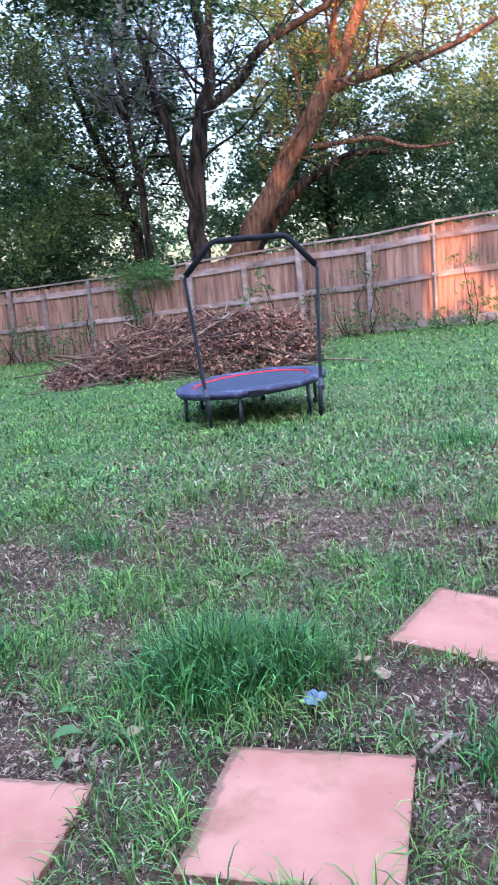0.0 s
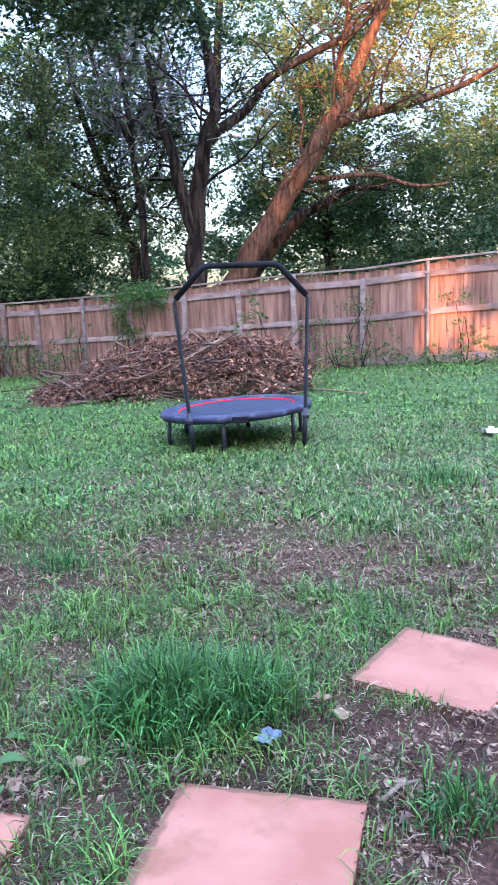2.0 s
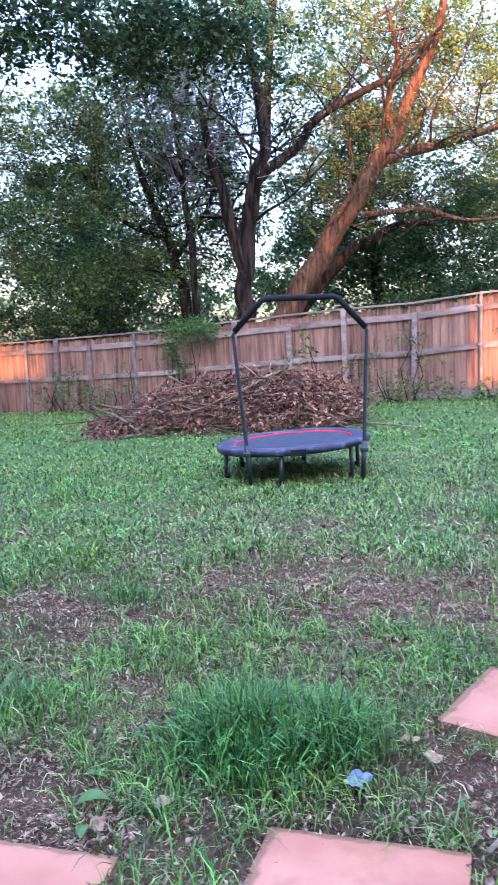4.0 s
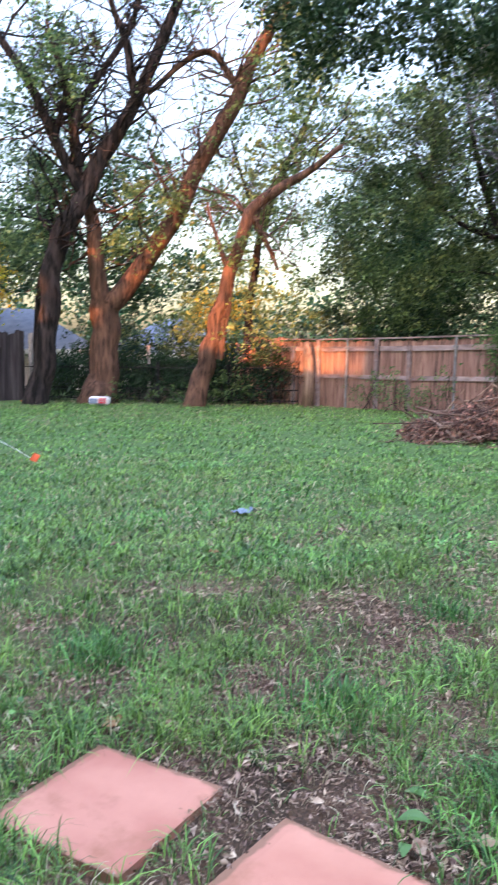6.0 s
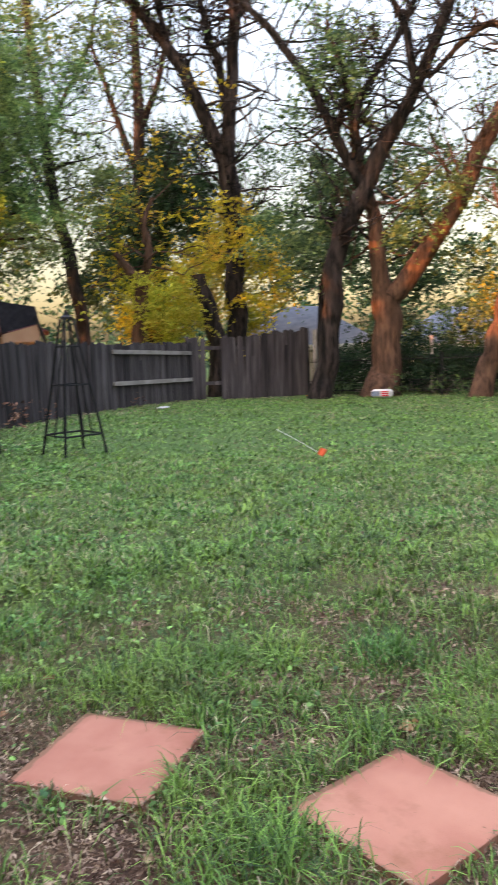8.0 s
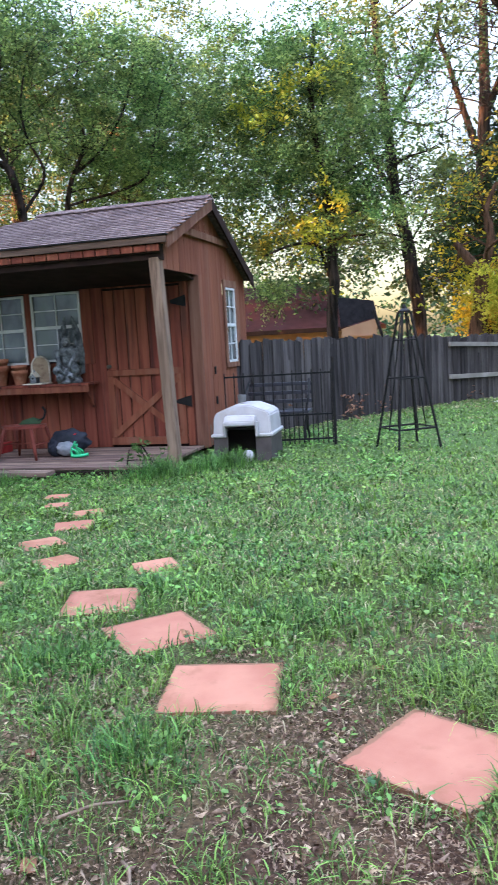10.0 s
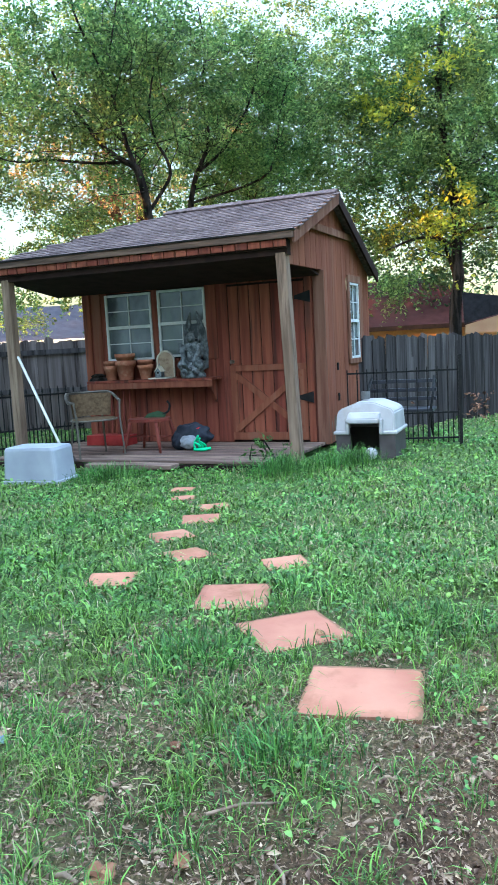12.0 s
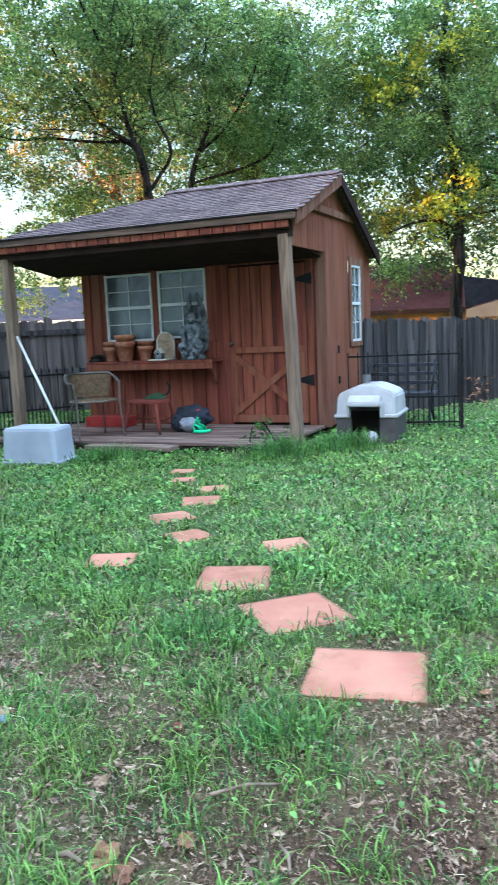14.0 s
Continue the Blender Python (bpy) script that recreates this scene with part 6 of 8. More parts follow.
def tree(label, key, limbs, blobs, leaf, n, size, bark="bark", twigs=26, along=6, twig_bark=""):
    """A tree: a trunk run down into the ground, limbs, random twigs off them, and a crown of leaves in clumps and along the twigs."""
    rng = np.random.default_rng(sum(ord(c) * (i + 3) for i, c in enumerate(key)))
    first = limbs[0][0]
    root = gz(first[0], first[1]) - 0.15
    trunk = [(first[0], first[1], root, first[3] * 1.35), (first[0], first[1], root + 0.35, first[3] * 1.1)]
    trunk += [p for p in limbs[0] if p[2] > root + 0.6]
    base = Matrix.Translation((first[0], first[1], root))
    origin = np.array((first[0], first[1], root))
    ob = thing("tree", label, "tree", base)
    twig_tips, all_v, all_f, count = [], [], [], 0
    for j, limb in enumerate([trunk] + limbs[1:]):
        line = smooth_line(limb, 5)
        wob = np.stack([lattice(np.arange(len(line)) * 0.37, np.full(len(line), j + 10 * c), c + j) - 0.5 for c in range(3)], -1)
        line[:, :3] += wob * np.minimum(line[:, 3:4] * 0.7, 0.12)
        v, f = tube_rows(line[:, :3] - origin, np.maximum(line[:, 3], 0.012), 12 if j == 0 else 8)
        part("trunk" if j == 0 else "limb", raw_mesh("trunk", v, f, 4, bark), None, ob, smooth=True)
        if n or twigs:
            high = [q for q in line[:-1] if q[2] > 3.0]
            for _ in range(int(twigs * (1.0 if j else 0.8)) if high else 0):
                q = high[rng.integers(0, len(high))]
                stack = [(q[:3].copy(), min(q[3] * 0.35, 0.045), rng.uniform(0.9, 2.6), 0)]
                while stack:
                    p, r, length, level = stack.pop()
                    d = rng.normal(size=3) * (1, 1, 0.6) + (0, 0, 0.75)
                    d /= np.linalg.norm(d)
                    pts = [p]
                    for _s in range(4):
                        d = d + rng.normal(size=3) * 0.28
                        d /= np.linalg.norm(d)
                        pts.append(pts[-1] + d * length / 4)
                    pts = np.array(pts)
                    v, f = tube_rows(pts - origin, np.linspace(r, max(r * 0.35, 0.006), 5), 3)
                    all_v.append(v)
                    all_f.append(f + count)
                    count += len(v)
                    twig_tips.append(pts[2:])
                    if level < 2:
                        for _k in range(2):
                            at_i = rng.integers(2, 5)
                            stack.append((pts[at_i], r * 0.5, length * rng.uniform(0.45, 0.75), level + 1))
    if all_v:
        tagged(part("twig", raw_mesh("twig", np.concatenate(all_v), np.concatenate(all_f), 4, twig_bark or bark), None, ob), kind="stuff")
    if n and blobs:
        c = leaf_cloud(blobs, n, size, rng)
        if twig_tips:
            tips = np.concatenate(twig_tips)
            extra = tips[rng.integers(0, len(tips), n // along)] + rng.normal(size=(n // along, 3)) * 0.12
            c = np.concatenate([c, extra])
        c = c[c[:, 2] > ground_z(c[:, 0], c[:, 1]) + 0.1]
        tagged(part("crown", leaf_mesh("crown", c - origin, size, leaf, rng), None, ob), kind="stuff")
    return ob


tree('tall grey-barked tree with a forked trunk behind the plank fence', 'tree_a',
     limbs=[[(-8.56, 15.35, 1.03, 0.238), (-8.55, 15.35, 1.77, 0.221), (-8.51, 15.37, 2.5, 0.197), (-8.39, 15.43, 3.68, 0.189), (-8.23, 15.51, 4.61, 0.164), (-8.03, 15.61, 5.3, 0.131), (-8.11, 15.57, 6.42, 0.117), (-8.3, 15.48, 7.52, 0.081), (-8.39, 15.43, 8.81, 0.045)], [(-8.15, 15.55, 4.73, 0.126), (-7.84, 15.7, 5.01, 0.117), (-7.39, 15.9, 5.39, 0.099), (-6.95, 16.09, 5.94, 0.090), (-6.06, 16.42, 6.4, 0.081), (-5.17, 16.69, 6.84, 0.054), (-4.52, 16.87, 7.53, 0.036)], [(-8.55, 15.35, 2.74, 0.131), (-8.72, 15.26, 3.57, 0.135), (-8.88, 15.18, 4.39, 0.117), (-9.11, 15.05, 5.31, 0.090), (-9.28, 14.95, 6.43, 0.054)]],
     blobs=[(-8.3, 16.4, 7.6, 1.1), (-10.3, 17.5, 7.7, 1.2), (-8.1, 19.0, 8.9, 1.3), (-9.4, 18.4, 10.1, 1.8), (-7.0, 19.9, 9.7, 1.7), (-10.2, 16.7, 8.9, 1.6), (-8.9, 18.7, 6.9, 0.8), (-10.0, 16.2, 5.9, 0.8), (-11.8, 17.1, 7.5, 1.1), (-9.4, 11.5, 6.8, 0.6), (-8.9, 12.4, 7.2, 0.7), (-8.4, 13.3, 6.9, 0.6), (-7.3, 13.3, 7.0, 0.8), (-6.8, 14.1, 6.6, 0.7), (-5.9, 13.9, 6.7, 0.8), (-7.7, 13.1, 7.9, 1.2), (-9.2, 12.2, 8.0, 1.0)],
     leaf='leaf_mid', n=28000, size=0.092, along=40, twigs=10)
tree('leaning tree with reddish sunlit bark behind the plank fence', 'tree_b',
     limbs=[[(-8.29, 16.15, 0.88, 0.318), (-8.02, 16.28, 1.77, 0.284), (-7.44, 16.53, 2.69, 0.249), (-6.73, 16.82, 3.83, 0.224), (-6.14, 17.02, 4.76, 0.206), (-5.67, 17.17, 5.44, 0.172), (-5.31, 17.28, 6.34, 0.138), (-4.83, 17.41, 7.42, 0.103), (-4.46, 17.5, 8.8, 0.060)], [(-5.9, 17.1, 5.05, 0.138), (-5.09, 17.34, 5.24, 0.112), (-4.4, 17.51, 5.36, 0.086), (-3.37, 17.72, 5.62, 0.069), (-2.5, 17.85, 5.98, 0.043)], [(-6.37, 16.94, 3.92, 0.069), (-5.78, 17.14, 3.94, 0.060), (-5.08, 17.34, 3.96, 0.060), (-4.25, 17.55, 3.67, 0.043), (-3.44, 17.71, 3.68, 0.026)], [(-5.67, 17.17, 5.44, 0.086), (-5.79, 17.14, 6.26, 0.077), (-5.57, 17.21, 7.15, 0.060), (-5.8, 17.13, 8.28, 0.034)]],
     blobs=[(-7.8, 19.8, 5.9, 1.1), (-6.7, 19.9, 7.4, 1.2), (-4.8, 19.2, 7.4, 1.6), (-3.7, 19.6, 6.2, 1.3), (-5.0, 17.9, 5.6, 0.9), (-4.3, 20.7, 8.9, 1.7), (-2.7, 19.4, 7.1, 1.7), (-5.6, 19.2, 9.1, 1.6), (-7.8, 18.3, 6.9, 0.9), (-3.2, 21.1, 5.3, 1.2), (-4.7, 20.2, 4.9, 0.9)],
     leaf='leaf_sunny', n=38500, size=0.092, along=30, twigs=12, bark='bark_sunlit')
tree('dark trunk leaning low behind the sunlit tree', 'tree_b_back',
     limbs=[[(-9.0, 18.5, 1.0, 0.22), (-8.52, 18.69, 2.21, 0.2), (-7.91, 18.9, 2.87, 0.17), (-7.3, 19.08, 3.44, 0.14), (-6.6, 19.28, 3.79, 0.11), (-5.93, 19.45, 3.99, 0.08), (-5.31, 19.63, 3.92, 0.05)]],
     blobs=[(-5.2, 20.4, 4.6, 0.9), (-4.2, 20.6, 4.2, 0.9), (-3.0, 20.9, 4.4, 1.0)],
     leaf='leaf_dark', n=5000, size=0.11, twigs=4)
tree('dense dark green tree reaching down to the plank fence', 'tree_c',
     limbs=[[(-10.75, 16.54, 1.29, 0.154), (-10.8, 16.51, 2.38, 0.138), (-10.98, 16.4, 3.47, 0.116), (-11.37, 16.15, 4.68, 0.094), (-11.7, 15.93, 6.0, 0.061), (-11.92, 15.78, 7.3, 0.033)], [(-10.92, 16.44, 3.33, 0.072), (-10.33, 16.79, 4.25, 0.055), (-9.98, 16.98, 5.29, 0.039)], [(-11.09, 16.33, 3.74, 0.072), (-12.05, 15.68, 4.3, 0.055), (-12.7, 15.2, 5.37, 0.033)]],
     blobs=[(-12.9, 16.2, 6.1, 1.8), (-14.6, 15.9, 5.3, 1.5), (-11.5, 15.5, 6.9, 1.2), (-11.4, 17.2, 5.1, 1.2), (-12.3, 14.7, 3.7, 1.5), (-13.5, 14.0, 3.5, 1.1), (-11.4, 15.8, 3.5, 1.2), (-10.4, 17.2, 3.6, 0.9), (-12.8, 14.4, 2.5, 1.0), (-13.0, 16.9, 2.5, 1.1), (-13.4, 15.0, 6.3, 1.0), (-11.0, 17.1, 6.8, 1.0), (-10.6, 18.0, 5.1, 0.9), (-15.2, 15.0, 2.8, 0.8), (-11.3, 16.7, 8.1, 0.9)],
     leaf='leaf_soft', n=50000, size=0.098, twigs=12)
tree('leafy tree standing beyond the neighbouring yard', 'tree_d',
     limbs=[[(-8.0, 23.15, 1.52, 0.21), (-8.09, 23.12, 3.52, 0.18), (-8.32, 23.04, 5.96, 0.14), (-8.47, 22.99, 8.31, 0.07)]],
     blobs=[(-10.6, 22.7, 4.8, 1.3), (-9.6, 22.6, 5.8, 1.4), (-9.1, 23.2, 3.9, 1.4), (-7.7, 23.2, 4.6, 1.6), (-6.1, 23.6, 3.9, 1.6), (-4.9, 25.3, 4.2, 1.7), (-4.2, 25.6, 5.1, 1.5), (-10.7, 23.3, 3.3, 1.1), (-8.4, 23.3, 3.0, 1.2), (-6.5, 22.7, 2.8, 1.0), (-5.0, 23.2, 2.7, 1.0), (-3.7, 22.8, 2.8, 1.0), (-2.8, 24.7, 4.9, 2.0), (-11.3, 22.5, 3.1, 0.7), (-7.6, 22.8, 6.5, 1.4)],
     leaf='leaf_dark', n=52000, size=0.133)
tree('large green tree beyond the back fence', 'tree_e',
     limbs=[[(-17.17, 20.42, 1.73, 0.23), (-16.93, 20.61, 3.85, 0.19), (-16.67, 20.81, 6.42, 0.13), (-16.42, 21.0, 8.92, 0.08)]],
     blobs=[(-16.7, 19.2, 3.2, 1.3), (-15.7, 20.6, 2.4, 0.9), (-17.5, 19.8, 5.2, 1.7), (-15.7, 20.8, 4.1, 1.5), (-14.4, 22.6, 2.6, 0.8), (-14.8, 22.3, 3.9, 1.0)],
     leaf='leaf_dark', n=24000, size=0.13)
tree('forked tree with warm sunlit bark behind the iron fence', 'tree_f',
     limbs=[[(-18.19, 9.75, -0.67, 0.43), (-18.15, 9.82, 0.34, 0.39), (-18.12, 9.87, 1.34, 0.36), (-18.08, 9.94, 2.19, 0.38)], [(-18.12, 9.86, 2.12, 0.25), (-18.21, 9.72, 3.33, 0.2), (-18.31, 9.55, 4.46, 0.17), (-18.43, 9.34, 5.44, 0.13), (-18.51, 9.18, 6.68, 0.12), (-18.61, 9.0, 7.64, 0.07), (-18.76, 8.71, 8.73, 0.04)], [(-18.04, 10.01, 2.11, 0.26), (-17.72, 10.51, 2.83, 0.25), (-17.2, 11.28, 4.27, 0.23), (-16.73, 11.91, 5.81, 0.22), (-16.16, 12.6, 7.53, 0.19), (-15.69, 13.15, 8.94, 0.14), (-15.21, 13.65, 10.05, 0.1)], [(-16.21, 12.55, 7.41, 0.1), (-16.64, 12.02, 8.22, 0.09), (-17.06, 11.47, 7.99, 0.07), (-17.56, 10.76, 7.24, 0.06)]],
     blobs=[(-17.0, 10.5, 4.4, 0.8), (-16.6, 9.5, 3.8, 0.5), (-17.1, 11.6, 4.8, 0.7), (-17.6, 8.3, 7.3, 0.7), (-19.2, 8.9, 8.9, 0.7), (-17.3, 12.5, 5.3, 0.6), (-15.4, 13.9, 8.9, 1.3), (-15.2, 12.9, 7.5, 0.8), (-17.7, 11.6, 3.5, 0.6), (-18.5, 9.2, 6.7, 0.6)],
     leaf='leaf_light', n=8250, size=0.115, along=40, bark='bark_sunlit')
tree('slender dark-barked tree with spreading bare limbs', 'tree_g',
     limbs=[[(-18.47, 8.19, -0.65, 0.28), (-18.41, 8.31, 0.48, 0.27), (-18.34, 8.43, 1.72, 0.25), (-18.26, 8.6, 3.09, 0.24), (-18.14, 8.82, 3.89, 0.23), (-17.87, 9.3, 4.79, 0.21), (-17.55, 9.85, 6.06, 0.18), (-17.21, 10.37, 7.17, 0.15), (-16.86, 10.89, 8.64, 0.13), (-16.49, 11.39, 10.06, 0.07)], [(-17.93, 9.2, 4.73, 0.14), (-18.23, 8.65, 5.92, 0.13), (-18.55, 8.02, 7.29, 0.11), (-18.85, 7.37, 8.38, 0.1), (-19.13, 6.69, 9.06, 0.07), (-19.34, 6.14, 9.84, 0.04)], [(-17.3, 10.25, 6.93, 0.11), (-17.4, 10.09, 8.12, 0.1), (-17.63, 9.71, 9.32, 0.07), (-17.73, 9.55, 10.35, 0.04)], [(-17.96, 9.16, 5.34, 0.11), (-18.02, 9.05, 6.41, 0.1), (-17.78, 9.46, 7.29, 0.08), (-17.38, 10.11, 8.5, 0.07), (-17.2, 10.39, 9.48, 0.06)], [(-18.23, 8.65, 5.92, 0.07), (-18.12, 8.86, 7.09, 0.06), (-18.21, 8.69, 8.15, 0.04)]],
     blobs=[(-19.5, 8.3, 3.7, 0.7), (-20.1, 9.1, 3.0, 0.6), (-19.1, 7.3, 3.9, 0.7), (-19.3, 8.5, 5.3, 0.6), (-18.2, 10.8, 6.3, 0.6), (-17.6, 8.5, 7.5, 0.6), (-18.4, 7.6, 6.6, 0.4), (-16.4, 11.1, 9.5, 0.8)],
     leaf='leaf_mid', n=6000, size=0.115, along=40)
tree('tall dark tree with bare forked limbs behind the grey fence', 'tree_h',
     limbs=[[(-22.59, 7.44, -0.62, 0.33), (-22.57, 7.5, 0.54, 0.31), (-22.55, 7.55, 1.68, 0.3), (-22.54, 7.57, 2.97, 0.28), (-22.53, 7.6, 4.73, 0.28), (-22.58, 7.46, 6.31, 0.28)], [(-22.59, 7.43, 6.23, 0.23), (-22.84, 6.72, 7.96, 0.2), (-23.04, 6.09, 9.12, 0.17), (-23.25, 5.32, 10.24, 0.12), (-23.47, 4.41, 11.18, 0.08)], [(-22.57, 7.49, 6.3, 0.22), (-22.5, 7.68, 8.3, 0.18), (-22.46, 7.77, 9.82, 0.17), (-22.47, 7.76, 11.32, 0.13), (-22.45, 7.81, 12.79, 0.07)], [(-22.55, 7.53, 7.39, 0.13), (-22.63, 7.31, 8.78, 0.12), (-22.73, 7.04, 9.84, 0.1), (-22.83, 6.74, 11.34, 0.08)], [(-23.04, 6.09, 9.12, 0.1), (-23.13, 5.78, 10.46, 0.08), (-23.25, 5.32, 11.63, 0.05)], [(-22.46, 7.77, 9.82, 0.12), (-22.26, 8.28, 10.7, 0.1), (-22.05, 8.79, 11.56, 0.07)]],
     blobs=[(-22.7, 4.9, 8.8, 0.8), (-24.6, 4.9, 10.9, 1.1), (-23.8, 6.1, 10.7, 0.8), (-22.4, 8.9, 10.8, 0.8), (-22.8, 7.5, 12.3, 1.3), (-23.1, 5.3, 12.1, 1.3), (-22.9, 9.4, 9.6, 0.4)],
     leaf='leaf_mid', n=3900, size=0.103, along=40)
tree('dead broken-off tree trunk leaning behind the grey fence', 'tree_stub',
     limbs=[[(-22.09, 6.74, -0.19, 0.26), (-22.09, 6.75, 1.08, 0.26), (-22.15, 6.56, 2.04, 0.24), (-22.22, 6.36, 3.07, 0.22)]],
     blobs=[],
     leaf='leaf_mid', n=0, size=0.115)
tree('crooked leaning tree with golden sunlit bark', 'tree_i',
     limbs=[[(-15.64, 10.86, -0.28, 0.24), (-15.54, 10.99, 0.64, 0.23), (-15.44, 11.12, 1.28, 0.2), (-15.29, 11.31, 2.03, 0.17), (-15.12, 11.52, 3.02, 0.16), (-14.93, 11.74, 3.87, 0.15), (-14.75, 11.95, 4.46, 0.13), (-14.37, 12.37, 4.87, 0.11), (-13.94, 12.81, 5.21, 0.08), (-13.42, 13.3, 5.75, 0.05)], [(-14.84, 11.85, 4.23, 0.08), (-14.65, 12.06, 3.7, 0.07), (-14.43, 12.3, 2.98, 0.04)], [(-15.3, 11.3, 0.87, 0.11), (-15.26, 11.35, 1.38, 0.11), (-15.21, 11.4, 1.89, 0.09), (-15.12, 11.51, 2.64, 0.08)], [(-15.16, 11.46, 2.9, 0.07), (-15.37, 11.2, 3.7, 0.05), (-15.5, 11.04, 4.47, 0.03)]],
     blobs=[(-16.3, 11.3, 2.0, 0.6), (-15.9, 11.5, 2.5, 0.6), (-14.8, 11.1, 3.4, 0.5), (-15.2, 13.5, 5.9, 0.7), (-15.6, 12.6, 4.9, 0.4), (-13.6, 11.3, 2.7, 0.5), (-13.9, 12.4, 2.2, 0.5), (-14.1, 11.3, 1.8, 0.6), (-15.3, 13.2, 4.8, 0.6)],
     leaf='leaf_sunny', n=3800, size=0.105, along=40, bark='bark_sunlit', twigs=7)
tree('slim tall tree behind the grey fence', 'tree_j',
     limbs=[[(-23.2, 3.3, 0.47, 0.21), (-23.22, 3.2, 1.75, 0.19), (-23.24, 3.07, 3.32, 0.18), (-23.3, 2.72, 5.02, 0.16), (-23.33, 2.54, 7.28, 0.13), (-23.36, 2.3, 9.9, 0.1), (-23.36, 2.26, 11.46, 0.06)], [(-23.32, 2.58, 6.98, 0.08), (-23.22, 3.24, 7.98, 0.06), (-23.1, 3.86, 9.26, 0.05), (-23.03, 4.17, 10.66, 0.03)], [(-23.29, 2.75, 5.02, 0.08), (-23.4, 1.98, 6.55, 0.06), (-23.46, 1.41, 8.04, 0.05), (-23.51, 0.68, 9.36, 0.03)]],
     blobs=[(-23.4, 1.9, 8.3, 1.0), (-23.6, 3.3, 6.6, 0.8), (-22.9, 1.0, 6.7, 0.8), (-22.4, 3.7, 5.2, 0.8), (-22.9, 2.4, 5.2, 0.6), (-24.6, 1.6, 9.9, 1.0), (-22.7, 3.8, 9.1, 0.8), (-21.8, 2.6, 9.3, 0.9)],
     leaf='leaf_light', n=7800, size=0.115)
tree('short crooked trunk with orange sunlit bark', 'tree_k',
     limbs=[[(-22.43, 4.58, 0.46, 0.24), (-22.41, 4.64, 1.7, 0.22), (-22.38, 4.78, 2.61, 0.19), (-22.45, 4.5, 3.15, 0.14), (-22.53, 4.13, 3.69, 0.08)], [(-22.38, 4.78, 2.61, 0.13), (-22.32, 5.02, 3.65, 0.11), (-22.35, 4.88, 4.4, 0.08), (-22.28, 5.17, 5.13, 0.05)]],
     blobs=[(-24.6, 6.1, 2.9, 0.8), (-23.3, 5.1, 2.3, 0.6), (-23.2, 6.1, 2.0, 0.7), (-23.3, 4.8, 1.7, 0.5), (-23.6, 6.5, 3.5, 0.5), (-23.8, 7.4, 3.9, 0.7), (-22.0, 7.8, 3.6, 0.8), (-22.5, 8.3, 2.2, 0.7), (-22.5, 7.5, 4.8, 0.6), (-23.8, 7.6, 2.6, 0.5)],
     leaf='leaf_sunlit_gold', n=10500, size=0.127, twigs=6, bark='bark_sunlit')
tree('far tree with grey bark and thin crown', 'tree_l',
     limbs=[[(-27.71, 6.13, 1.01, 0.24), (-27.7, 6.16, 4.04, 0.24), (-27.68, 6.25, 7.52, 0.2), (-27.66, 6.31, 11.05, 0.14), (-27.67, 6.29, 12.94, 0.08)], [(-27.69, 6.21, 6.62, 0.12), (-27.85, 5.54, 8.81, 0.1), (-28.0, 4.84, 10.97, 0.06)], [(-27.68, 6.26, 8.06, 0.12), (-27.48, 6.97, 9.77, 0.1), (-27.38, 7.33, 11.48, 0.06)]],
     blobs=[(-27.4, 7.1, 6.0, 1.4), (-28.3, 8.0, 7.7, 1.0), (-28.5, 6.8, 4.9, 0.8), (-26.2, 9.6, 6.8, 1.0), (-27.5, 10.1, 5.3, 1.0), (-29.7, 5.9, 7.0, 0.8), (-28.2, 4.8, 4.3, 1.0), (-28.9, 5.3, 3.0, 0.8), (-28.1, 8.7, 6.1, 0.8)],
     leaf='leaf_dark', n=10500, size=0.138, twigs=10)
